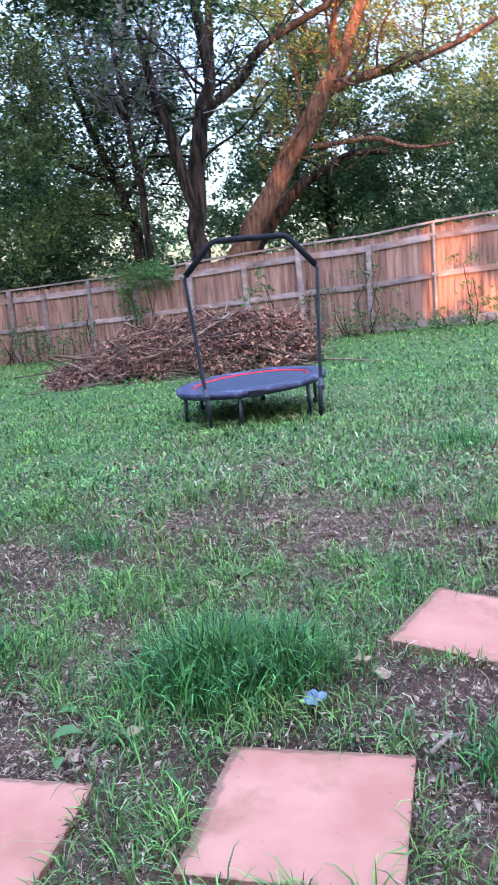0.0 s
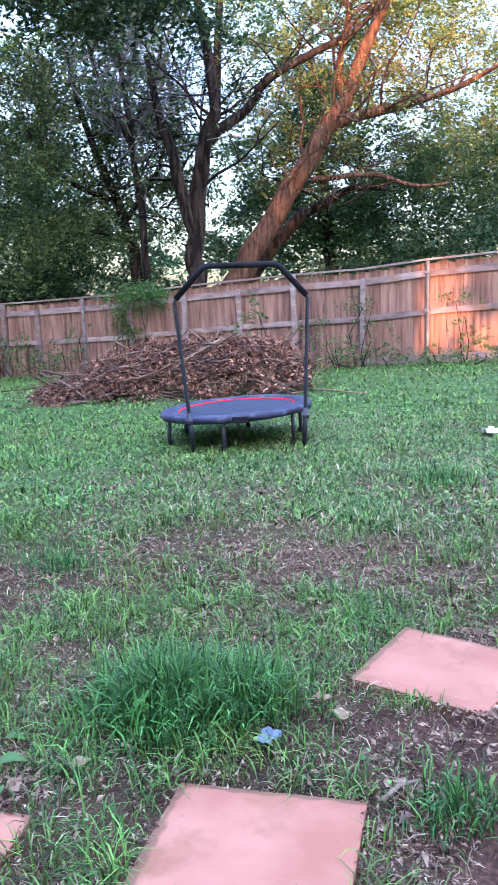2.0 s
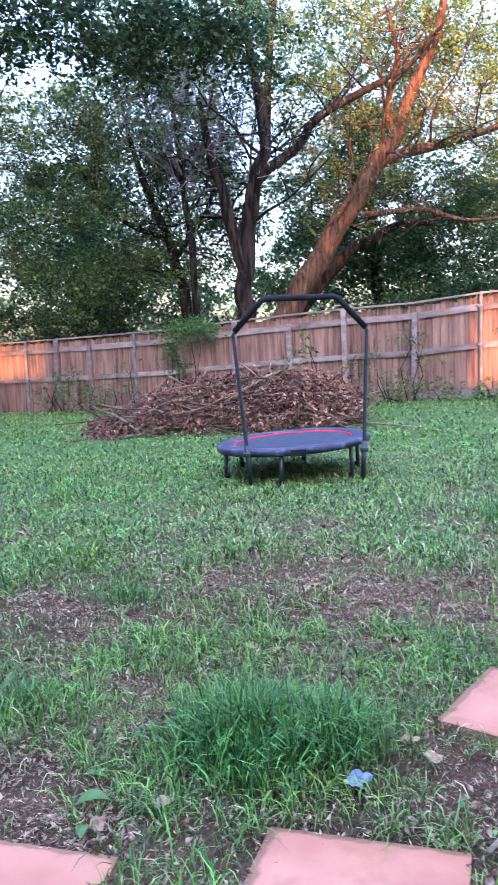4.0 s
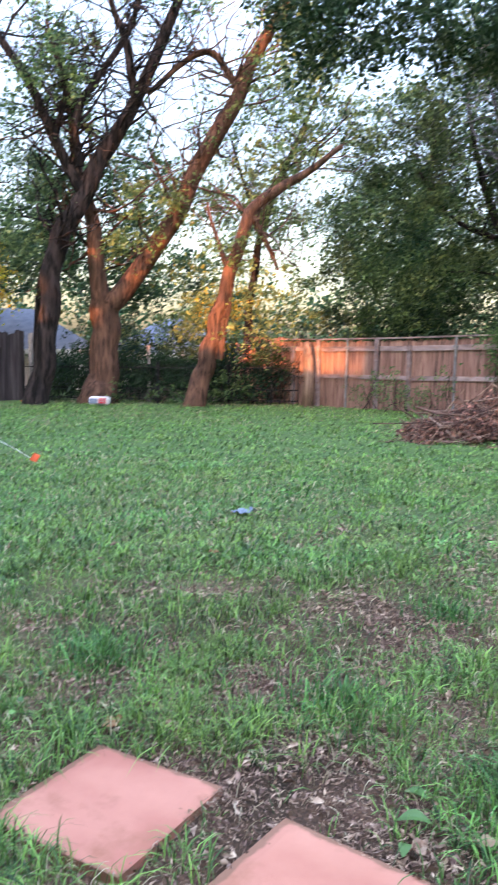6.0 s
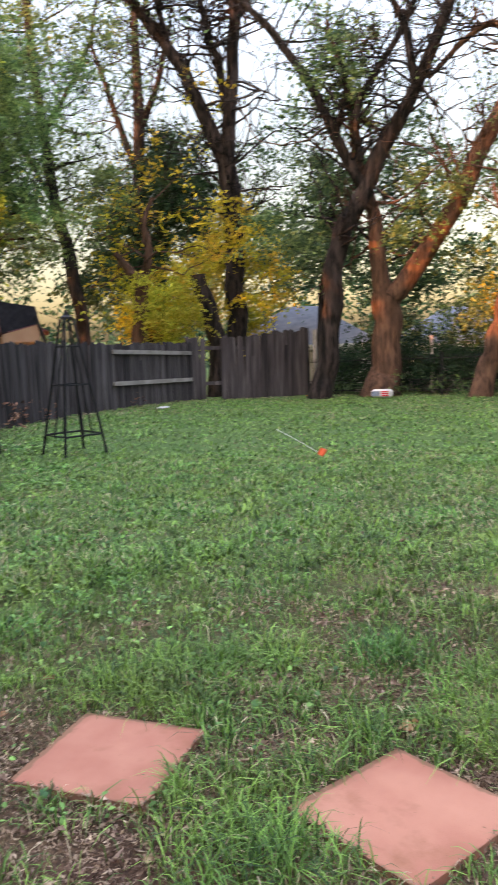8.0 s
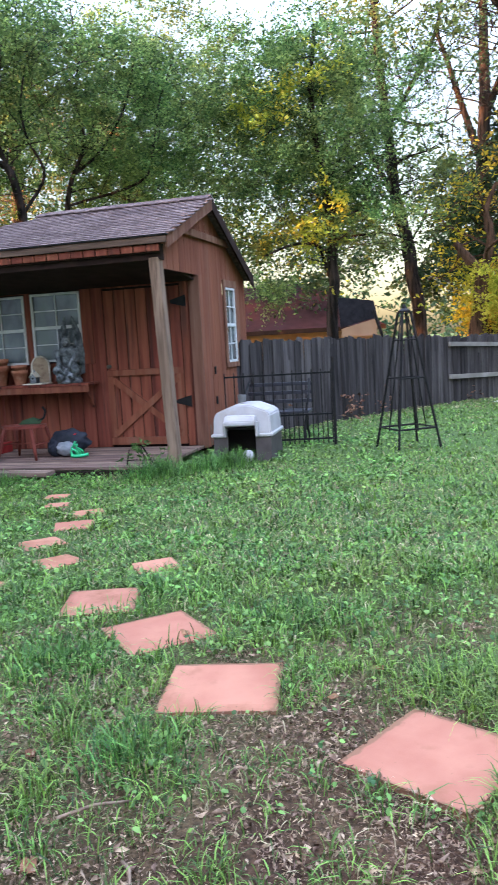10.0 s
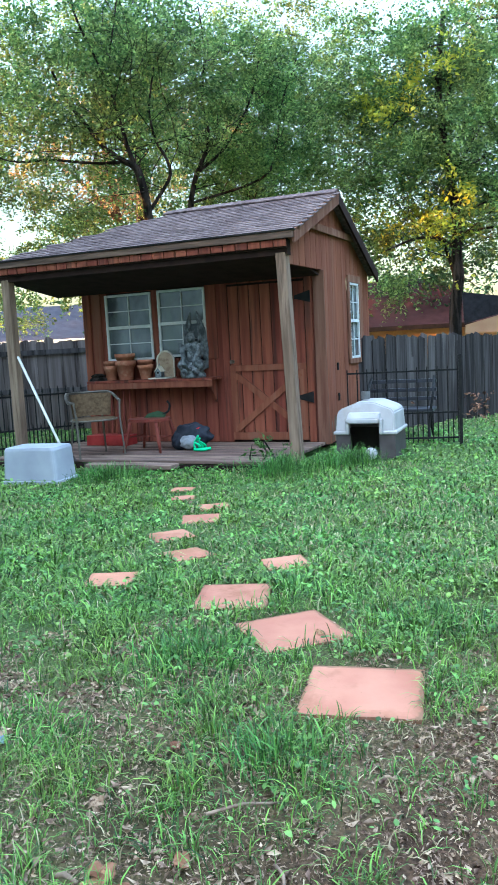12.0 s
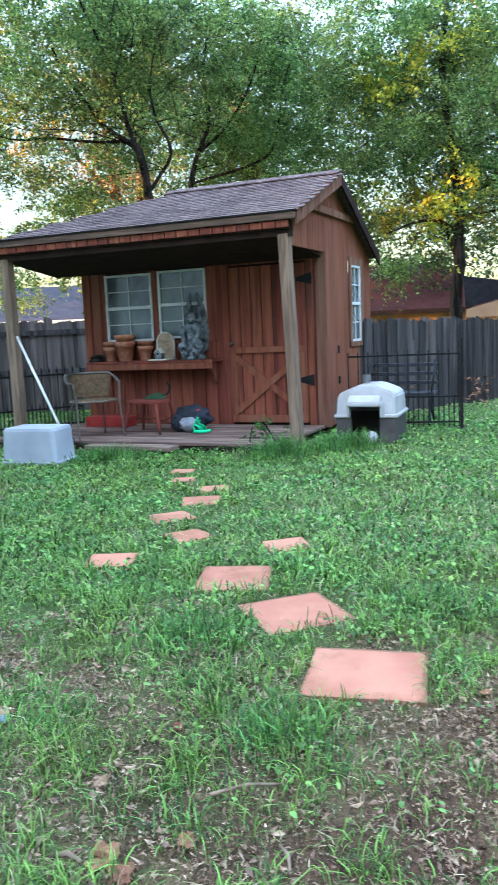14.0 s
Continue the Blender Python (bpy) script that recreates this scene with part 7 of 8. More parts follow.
tree('feathery light green tree behind the shed', 'tree_m',
     limbs=[[(-16.95, -5.5, 1.6, 0.101), (-16.86, -5.58, 3.37, 0.094), (-16.73, -5.64, 4.14, 0.086), (-16.54, -5.75, 4.93, 0.079), (-16.41, -6.02, 5.14, 0.058), (-16.25, -6.32, 5.35, 0.043), (-16.08, -6.53, 5.71, 0.036), (-15.86, -6.81, 6.1, 0.029), (-15.6, -7.0, 6.66, 0.022)],
            [(-16.54, -5.75, 4.9, 0.05), (-16.4, -5.87, 5.38, 0.043), (-16.27, -5.95, 5.77, 0.036), (-16.05, -6.04, 6.37, 0.029), (-15.78, -6.24, 6.97, 0.025), (-15.48, -6.42, 7.54, 0.022), (-15.27, -6.42, 8.03, 0.014)],
            [(-16.06, -6.02, 6.37, 0.022), (-15.9, -5.95, 6.9, 0.018), (-15.74, -5.76, 7.47, 0.014), (-15.59, -5.61, 7.95, 0.011)],
            [(-16.41, -6.05, 5.08, 0.036), (-16.23, -6.57, 5.07, 0.029), (-15.94, -7.27, 5.14, 0.025), (-15.66, -7.92, 5.11, 0.018), (-15.44, -8.33, 5.22, 0.011)],
            [(-16.74, -5.62, 4.14, 0.036), (-16.74, -5.13, 4.85, 0.032), (-16.53, -5.33, 5.49, 0.029), (-16.37, -5.38, 6.0, 0.022), (-16.19, -5.18, 6.73, 0.014)]],
     blobs=[(-15.9, -6.5, 6.6, 0.9), (-15.6, -6.9, 7.6, 0.9), (-16.2, -5.6, 6.0, 0.8), (-15.7, -7.6, 5.6, 0.7), (-16.0, -5.4, 7.4, 0.9), (-16.4, -7.9, 6.5, 0.8), (-17.9, -9.8, 7.9, 1.1), (-18.4, -10.1, 6.3, 0.6), (-16.8, -9.3, 3.5, 0.5), (-16.7, -8.9, 4.7, 0.6), (-18.5, -10.5, 7.0, 0.9), (-18.2, -9.5, 2.6, 0.5), (-17.6, -7.9, 3.1, 0.5), (-19.1, -8.2, 7.3, 1.4), (-17.9, -5.9, 7.1, 1.3), (-19.8, -7.4, 6.4, 1.1), (-20.6, -6.1, 6.2, 1.2), (-17.2, -8.3, 5.3, 0.9), (-18.4, -8.6, 4.1, 0.7), (-16.9, -8.8, 2.9, 0.5), (-18.4, -9.1, 8.3, 0.8), (-20.0, -8.0, 9.1, 1.3), (-18.2, -5.6, 8.3, 1.1), (-20.0, -5.0, 5.1, 0.8), (-18.6, -7.6, 4.9, 0.8), (-19.6, -9.6, 2.4, 0.4)],
     leaf='leaf_shed', n=70000, size=0.078, twigs=9)
tree('light green tree with thin dark branches behind the shed', 'tree_n',
     limbs=[[(-19.1, -5.3, 1.6, 0.086), (-19.0, -5.29, 3.57, 0.079), (-18.85, -5.25, 4.61, 0.065), (-18.77, -5.05, 5.25, 0.05), (-18.69, -4.72, 5.93, 0.036), (-18.45, -4.77, 6.74, 0.029), (-18.21, -4.61, 7.56, 0.022), (-17.89, -4.62, 8.4, 0.014)],
            [(-18.77, -5.05, 5.25, 0.036), (-18.8, -4.39, 5.74, 0.029), (-18.67, -3.76, 6.64, 0.022), (-18.43, -3.44, 7.55, 0.014)],
            [(-18.85, -5.25, 4.61, 0.029), (-19.08, -3.65, 5.06, 0.029), (-19.01, -3.3, 5.61, 0.022), (-18.79, -3.05, 6.59, 0.022), (-18.55, -2.63, 7.49, 0.014)]],
     blobs=[(-18.6, -4.6, 6.4, 0.9), (-18.3, -4.4, 7.6, 1.0), (-18.9, -3.4, 6.0, 0.9), (-18.6, -2.9, 7.2, 0.9), (-19.8, -4.1, 7.4, 1.2), (-20.1, -3.0, 6.0, 1.2), (-21.9, -5.2, 6.9, 1.1), (-22.4, -2.6, 8.2, 1.4), (-22.2, -3.7, 9.6, 1.5), (-21.1, -2.0, 6.2, 1.2), (-20.9, -4.8, 5.6, 0.9), (-19.8, -1.7, 4.7, 0.7), (-21.7, -3.5, 5.5, 0.9), (-20.1, -1.2, 8.0, 1.2), (-22.4, -2.5, 5.7, 0.8)],
     leaf='leaf_shed', n=57750, size=0.078, twigs=9)
tree('tree with arching branch and yellowing leaves beside the shed', 'tree_o',
     limbs=[[(-19.58, 0.51, 1.11, 0.15), (-19.58, 0.61, 2.36, 0.13), (-19.57, 0.67, 3.35, 0.12), (-19.58, 0.56, 4.81, 0.09), (-19.6, 0.33, 6.62, 0.08), (-19.59, 0.46, 8.34, 0.05)], [(-19.57, 0.67, 3.22, 0.04), (-19.6, 0.24, 3.53, 0.04), (-19.63, -0.31, 3.54, 0.03), (-19.63, -0.94, 3.33, 0.02)], [(-19.59, 0.4, 6.26, 0.04), (-19.57, 0.69, 6.93, 0.03), (-19.53, 1.15, 7.21, 0.02)]],
     blobs=[(-20.7, -0.8, 5.5, 1.0), (-19.1, -0.1, 5.7, 1.0), (-20.5, 0.8, 4.7, 1.0), (-20.0, -0.4, 7.2, 1.2), (-19.1, 0.5, 7.5, 1.2), (-20.3, -1.1, 6.7, 1.0), (-18.9, 0.9, 5.8, 0.9), (-18.4, -0.7, 2.6, 0.5), (-20.7, -1.2, 3.6, 0.6), (-19.3, 1.5, 4.3, 1.1), (-20.7, 1.8, 7.0, 1.3)],
     leaf='leaf_shed', n=44625, size=0.082, twigs=9)
tree('sapling with the last sun put into its yellow leaf colour', 'tree_p',
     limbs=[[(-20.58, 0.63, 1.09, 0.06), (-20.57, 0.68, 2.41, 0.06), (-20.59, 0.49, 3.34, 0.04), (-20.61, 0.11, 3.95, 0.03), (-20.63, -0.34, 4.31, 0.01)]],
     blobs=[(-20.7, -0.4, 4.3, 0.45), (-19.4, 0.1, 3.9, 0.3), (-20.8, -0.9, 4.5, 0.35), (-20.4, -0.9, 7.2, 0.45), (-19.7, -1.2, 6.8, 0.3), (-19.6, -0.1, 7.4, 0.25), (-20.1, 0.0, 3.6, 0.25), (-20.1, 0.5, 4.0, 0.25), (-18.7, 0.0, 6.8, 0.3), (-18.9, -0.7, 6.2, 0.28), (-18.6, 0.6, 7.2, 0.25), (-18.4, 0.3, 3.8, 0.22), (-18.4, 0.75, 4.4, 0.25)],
     leaf='leaf_sunlit_lemon', n=3400, size=0.11)
tree('far crown with low sunlight put into its amber leaf colour', 'tree_amber',
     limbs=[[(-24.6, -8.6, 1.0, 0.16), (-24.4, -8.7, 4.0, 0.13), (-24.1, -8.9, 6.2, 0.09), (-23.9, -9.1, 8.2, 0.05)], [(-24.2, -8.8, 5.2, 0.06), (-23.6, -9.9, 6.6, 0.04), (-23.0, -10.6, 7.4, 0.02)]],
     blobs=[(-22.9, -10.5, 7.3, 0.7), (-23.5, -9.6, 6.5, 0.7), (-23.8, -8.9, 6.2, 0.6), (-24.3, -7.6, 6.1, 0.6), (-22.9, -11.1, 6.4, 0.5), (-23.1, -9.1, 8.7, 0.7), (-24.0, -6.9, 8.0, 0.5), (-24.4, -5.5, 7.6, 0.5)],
     leaf='leaf_sunlit_amber', n=4200, size=0.11, twigs=10, bark='bark_sunlit')
tree('far tree closing the view beyond the shed', 'tree_q',
     limbs=[[(-30.2, -5.94, 2.1, 0.17), (-30.19, -6.01, 5.37, 0.17), (-30.22, -5.85, 9.3, 0.13)]],
     blobs=[(-31.0, -11.5, 6.1, 1.6), (-29.4, -8.7, 6.8, 2.3), (-30.8, -5.8, 6.8, 2.1), (-31.8, -3.0, 6.4, 2.2), (-32.0, -0.2, 4.4, 2.0), (-30.7, 1.8, 4.9, 1.9), (-31.0, -4.9, 9.8, 2.4), (-32.1, -8.8, 11.1, 2.5), (-30.2, -1.3, 8.3, 2.1), (-30.5, 1.2, 9.1, 2.3)],
     leaf='leaf_dark', n=44000, size=0.165, twigs=6)
tree('bare grey twiggy tree with few leaves', 'tree_s',
     limbs=[[(-9.96, 15.62, 1.28, 0.084), (-9.98, 15.6, 3.2, 0.084), (-10.07, 15.55, 4.71, 0.077), (-10.17, 15.49, 5.94, 0.056), (-10.28, 15.42, 7.15, 0.035)], [(-10.05, 15.56, 4.7, 0.049), (-10.5, 15.29, 5.71, 0.035), (-10.81, 15.08, 6.81, 0.028)], [(-10.09, 15.54, 5.2, 0.049), (-9.63, 15.8, 6.03, 0.035), (-9.42, 15.92, 6.98, 0.028)], [(-10.15, 15.5, 5.81, 0.035), (-9.96, 15.62, 6.77, 0.028), (-9.85, 15.68, 7.6, 0.021)]],
     blobs=[(-9.5, 14.4, 6.2, 0.7)],
     leaf='leaf_mid', n=450, size=0.092, twigs=26, twig_bark='bark_grey')
tree('dark green leafy tree behind the bare trunks', 'tree_t',
     limbs=[[(-24.74, 11.29, 1.14, 0.17), (-24.62, 11.53, 3.37, 0.17), (-24.51, 11.74, 5.19, 0.13), (-24.37, 12.01, 6.62, 0.08)]],
     blobs=[(-24.2, 9.5, 4.3, 1.0), (-25.4, 11.5, 4.8, 1.2), (-24.2, 12.5, 4.0, 1.1), (-23.5, 13.9, 4.7, 1.1), (-23.2, 14.5, 3.5, 1.1), (-25.1, 12.3, 6.0, 0.9), (-21.8, 15.6, 3.5, 0.8), (-24.1, 13.5, 6.2, 0.9), (-22.9, 12.1, 10.0, 0.6), (-24.2, 12.3, 9.1, 0.6), (-22.7, 14.4, 6.5, 0.7), (-20.5, 16.0, 2.4, 0.7), (-26.4, 11.2, 3.2, 0.7), (-22.9, 13.0, 2.8, 0.7)],
     leaf='leaf_dark', n=22500, size=0.149)
tree('dark evergreen-looking tree beyond the grey fence', 'tree_u',
     limbs=[[(-27.59, 6.51, 1.58, 0.18), (-27.53, 6.73, 3.84, 0.18), (-27.47, 6.94, 5.7, 0.14), (-27.41, 7.16, 7.35, 0.08)]],
     blobs=[(-28.0, 6.7, 5.6, 1.1), (-29.1, 5.8, 4.6, 1.1), (-26.9, 7.6, 6.0, 0.9), (-27.8, 7.3, 7.2, 0.9), (-28.5, 5.1, 5.9, 0.8), (-26.1, 7.7, 4.4, 0.8), (-26.9, 6.0, 3.4, 0.9), (-27.3, 4.5, 3.2, 0.8)],
     leaf='leaf_deep_shade', n=21000, size=0.149)
tree('thin-crowned tree with yellow-green leaves behind the iron fence', 'tree_v',
     limbs=[[(-17.14, 13.71, 1.38, 0.11), (-17.05, 13.81, 2.86, 0.11), (-16.87, 14.02, 4.31, 0.09), (-16.54, 14.38, 5.75, 0.08), (-16.1, 14.84, 7.18, 0.05), (-15.77, 15.17, 8.31, 0.03)], [(-16.87, 14.02, 4.31, 0.06), (-17.21, 13.62, 5.44, 0.05), (-17.45, 13.34, 6.54, 0.03)], [(-16.54, 14.38, 5.75, 0.05), (-15.81, 15.14, 6.63, 0.03), (-15.37, 15.55, 7.2, 0.02)]],
     blobs=[(-17.0, 14.0, 5.3, 0.8), (-15.4, 13.6, 6.0, 0.7), (-15.3, 14.3, 6.9, 0.7), (-17.9, 14.1, 4.0, 0.8), (-15.8, 15.4, 8.1, 0.6), (-16.5, 12.6, 6.1, 0.6), (-16.4, 14.2, 4.3, 0.8), (-15.8, 16.0, 7.2, 0.6), (-18.1, 13.4, 5.2, 0.6), (-16.0, 14.8, 8.7, 0.6), (-17.9, 14.7, 8.0, 0.5)],
     leaf='leaf_light', n=7800, size=0.115, twigs=14)
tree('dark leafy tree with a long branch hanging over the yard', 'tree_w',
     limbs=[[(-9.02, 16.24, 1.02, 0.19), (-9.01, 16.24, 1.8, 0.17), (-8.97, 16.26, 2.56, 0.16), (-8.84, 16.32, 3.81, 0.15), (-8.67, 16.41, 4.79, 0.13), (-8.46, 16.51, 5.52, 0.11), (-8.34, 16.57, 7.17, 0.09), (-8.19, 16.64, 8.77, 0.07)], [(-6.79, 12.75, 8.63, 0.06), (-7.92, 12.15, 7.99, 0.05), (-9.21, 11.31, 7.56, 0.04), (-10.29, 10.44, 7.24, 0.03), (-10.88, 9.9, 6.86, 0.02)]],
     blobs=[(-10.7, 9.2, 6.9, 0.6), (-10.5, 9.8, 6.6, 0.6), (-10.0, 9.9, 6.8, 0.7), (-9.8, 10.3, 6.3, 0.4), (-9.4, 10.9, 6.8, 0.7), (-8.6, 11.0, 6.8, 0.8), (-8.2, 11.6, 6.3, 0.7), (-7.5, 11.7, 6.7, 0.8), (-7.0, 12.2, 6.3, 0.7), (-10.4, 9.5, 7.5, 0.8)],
     leaf='leaf_deep_shade', n=12750, size=0.115, twigs=8)


# ---- far woods, and trees added behind the house to break the low sun ----
def far_woods():
    rng = np.random.default_rng(77)
    blobs = []
    for k in range(46):
        a = radians(92 + 124 * k / 45)
        r = 41 + 5 * math.sin(k * 2.1)
        h = 1.6 + 1.1 * math.sin(k * 1.3) ** 2
        for lift in (0.6, 0.6 + h):
            blobs.append((-0.4 + r * math.cos(a), -0.6 + r * math.sin(a), lift, 2.3))
    c = leaf_cloud(blobs, 38000, 0.26, rng)
    c = c[c[:, 2] > -0.3]
    tagged(new("far_woods", leaf_mesh("far_woods", c, 0.31, "leaf_dark", rng)), "far green treeline beyond the neighbouring gardens", "trees", kind="stuff")


far_woods()
# trees added to block the sun, mostly out of view; labels seed their crowns
SHADE = [("broad leafy tree behind the house", (-10.8, -12.0), [(-10.9, -12.0, 8.6, 1.7), (-11.6, -12.0, 10.4, 2.0), (-9.7, -12.0, 12.0, 2.2), (-11.8, -12.2, 13.2, 2.0)]),
         ("leafy tree standing among the gardens", (-26.0, -8.5), [(-25.9, -8.5, 4.2, 2.0), (-28.0, -7.5, 4.2, 1.8), (-24.0, -9.5, 4.4, 1.8)]),
         ("tall leafy tree shading the gable", (3.5, -12.5), [(3.0, -12.5, 9.8, 2.6), (1.0, -12.5, 11.5, 2.6), (4.5, -12.5, 12.5, 2.4)]),
         ("leafy tree standing behind the low roof", (-5.0, -12.5), [(-6.6, -12.5, 8.4, 1.3), (-7.2, -12.5, 10.5, 1.4), (-3.4, -12.5, 12.6, 1.4), (-7.6, -12.0, 12.6, 2.0), (-5.0, -12.3, 13.6, 2.0)]),
         ("leafy tree at the far end of the gable", (13.5, -12.4), [(12.2, -12.4, 10.6, 1.4), (13.6, -12.4, 9.9, 1.5), (15.8, -12.4, 10.2, 1.7), (18.0, -12.4, 10.2, 1.7), (20.4, -12.4, 10.4, 1.8), (17.0, -12.4, 6.4, 1.1), (19.6, -12.4, 6.6, 1.1)]),
         ("leafy garden tree beyond the neighbouring roof", (-28.4, -19.8), [(-28.5, -19.6, 4.2, 1.6), (-31.0, -20.6, 4.2, 1.7), (-26.2, -18.9, 4.3, 1.5)]),
         ("leafy tree standing beyond the side fence", (-14.4, -14.4), [(-14.2, -14.5, 4.8, 1.6), (-15.3, -14.7, 6.8, 1.6), (-13.8, -14.7, 8.6, 1.6)]),
         ("old leafy tree beyond the gable wall", (7.2, -12.5), [(7.1, -12.5, 9.2, 1.2), (6.9, -12.5, 11.2, 1.2)])]
for text, (sx, sy), blobs in SHADE:
    tree(text, text, [[(sx, sy, 0.0, 0.35), (sx, sy, 3.0, 0.3), (sx + 0.3, sy, 6.0, 0.22), (sx, sy, 9.0, 0.1)]], blobs, "leaf_mid", *((13000, 0.14) if sx < -13 else (5200, 0.48) if len(blobs) < 6 else (12000, 0.48)), twigs=3)


# ---- shrubs, vines and weeds by the fences ----
def shrub(label, blobs, n, size, leaf, stems=10, name="shrub", category="shrub"):
    rng = np.random.default_rng(int(abs(blobs[0][0]) * 1000) + n)
    x, y = blobs[0][0], blobs[0][1]
    o = np.array((x, y, gz(x, y) - 0.03))
    ob = thing(name, label, category, Matrix.Translation(o))
    bm = bmesh.new()
    for k in range(stems):
        b = blobs[rng.integers(0, len(blobs))]
        foot = np.array((b[0] + rng.normal() * b[3] * 0.4, b[1] + rng.normal() * 0.1, 0))
        foot[2] = gz(foot[0], foot[1]) - 0.03
        head = np.array((b[0], b[1], b[2])) + rng.normal(size=3) * b[3] * 0.5
        mid = (foot + head) / 2 + rng.normal(size=3) * 0.08
        tube(bm, [foot - o, mid - o, head - o], [0.012, 0.009, 0.004], 5)
    tagged(part("stem", bm, "bark", ob), kind="stuff")
    c = leaf_cloud(blobs, n, size, rng)
    c = c[c[:, 2] > ground_z(c[:, 0], c[:, 1]) + 0.02]
    tagged(part("foliage", leaf_mesh("foliage", c - o, size, leaf, rng), None, ob), kind="stuff")


shrub("leafy green vine hanging over the top of the plank fence", [(-9.1, 13.17, 1.5, 0.17), (-8.8, 13.15, 1.53, 0.2), (-8.5, 13.15, 1.52, 0.2), (-8.2, 13.17, 1.5, 0.17), (-9.05, 13.2, 1.2, 0.12), (-9.0, 13.2, 0.95, 0.12), (-8.85, 13.2, 0.8, 0.1)], 3000, 0.058, "vine_leaf", 6, "fence_vine", "vine")
shrub("thin weeds and saplings growing along the plank fence", [(-12.2, 13.0, 0.35, 0.35), (-11.6, 12.95, 0.5, 0.35), (-11.0, 13.0, 0.3, 0.3), (-10.5, 13.0, 0.4, 0.25), (-11.4, 12.9, 0.15, 0.35), (-10.8, 12.95, 0.2, 0.3)], 1900, 0.05, "leaf_mid", 14)
# undergrowth darkened by leaf colour to give the shade behind the railing
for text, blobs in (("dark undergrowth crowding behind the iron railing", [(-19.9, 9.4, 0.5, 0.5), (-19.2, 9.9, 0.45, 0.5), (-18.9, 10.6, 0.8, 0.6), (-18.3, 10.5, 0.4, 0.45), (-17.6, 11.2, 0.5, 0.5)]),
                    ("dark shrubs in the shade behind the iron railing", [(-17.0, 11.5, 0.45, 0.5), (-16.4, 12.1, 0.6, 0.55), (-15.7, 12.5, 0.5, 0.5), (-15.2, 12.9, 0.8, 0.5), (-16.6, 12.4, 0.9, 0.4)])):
    shrub(text, blobs, 6500, 0.075, "leaf_deep_shade", 24)
shrub("slim sapling climbing the metal fence post", [(-10.15, 13.1, 0.9, 0.12), (-10.12, 13.1, 0.5, 0.15)], 160, 0.06, "vine_leaf", 3)
shrub("green weeds against the plank fence beside the brush pile", [(-5.0, 12.95, 0.75, 0.25), (-4.6, 13.0, 0.5, 0.3), (-4.2, 13.05, 1.3, 0.22), (-3.9, 12.9, 0.3, 0.3), (-4.1, 13.05, 0.9, 0.2), (-4.4, 12.95, 0.2, 0.35)], 1800, 0.05, "leaf_mid", 14)
shrub("low green weeds at the foot of the plank fence", [(-3.4, 12.9, 0.3, 0.25), (-2.8, 12.85, 0.35, 0.3), (-2.2, 12.8, 0.35, 0.3), (-1.5, 12.8, 0.35, 0.35), (-0.6, 12.8, 0.35, 0.35), (-3.1, 12.9, 0.12, 0.3), (-2.4, 12.85, 0.12, 0.3), (-1.8, 12.8, 0.12, 0.3), (-1.0, 12.8, 0.12, 0.3)], 3200, 0.055, "leaf_mid", 14)
shrub("thin sapling in front of the plank fence", [(-2.45, 13.1, 1.25, 0.16), (-2.4, 13.1, 0.9, 0.1)], 90, 0.07, "vine_leaf", 3)
shrub("green weeds beside the brush pile", [(-5.9, 12.6, 1.05, 0.2), (-4.9, 11.6, 0.2, 0.25), (-4.6, 11.4, 0.2, 0.25)], 420, 0.08, "vine_leaf", 8)
shrub("leafy green undergrowth in front of the iron railing", [(-16.0, 11.3, 0.0, 0.4), (-15.5, 11.7, 0.1, 0.45), (-16.6, 10.7, -0.1, 0.35), (-17.6, 9.9, -0.1, 0.3)], 1600, 0.09, "leaf_mid", 12)
shrub("dark reddish shrub at the corner of the fences", [(-15.2, 13.2, 0.5, 0.6), (-15.8, 13.0, 0.6, 0.6), (-16.2, 13.6, 0.9, 0.7), (-15.0, 13.6, 1.0, 0.5)], 2600, 0.09, "litter_leaf", 14)
shrub("dense shrubs behind the iron railing, shade in their leaf colour", [(-19.6, 11.8, 0.5, 0.9), (-18.6, 13.0, 0.6, 0.9), (-17.5, 14.0, 0.7, 0.9), (-20.8, 10.9, 0.5, 0.9), (-17.0, 14.8, 1.2, 1.0), (-19.2, 13.6, 1.4, 0.7), (-21.6, 12.2, 1.2, 1.0), (-19.0, 12.2, 0.2, 0.8), (-18.0, 13.2, 0.2, 0.8), (-16.9, 13.8, 0.3, 0.8), (-16.0, 14.4, 0.6, 0.8), (-20.3, 9.9, 0.5, 0.7), (-19.4, 10.6, 0.6, 0.75), (-18.5, 11.3, 0.6, 0.75), (-17.6, 12.0, 0.5, 0.75), (-16.7, 12.6, 0.5, 0.7), (-15.8, 13.3, 0.4, 0.6)], 26000, 0.10, "leaf_deep_shade", 26)
shrub("bright green bush between the tree trunks", [(-20.4, 12.9, 1.5, 0.6), (-19.8, 13.4, 1.7, 0.6), (-19.3, 13.9, 1.4, 0.5), (-20.9, 12.2, 1.2, 0.5)], 2600, 0.10, "leaf_light", 8)
shrub("bush with low sunlight put into its golden leaf colour", [(-15.9, 11.6, 2.0, 0.35), (-15.65, 11.9, 2.35, 0.35), (-16.6, 12.4, 2.2, 0.5), (-16.1, 12.2, 1.4, 0.35)], 800, 0.08, "leaf_sunlit_gold", 6)
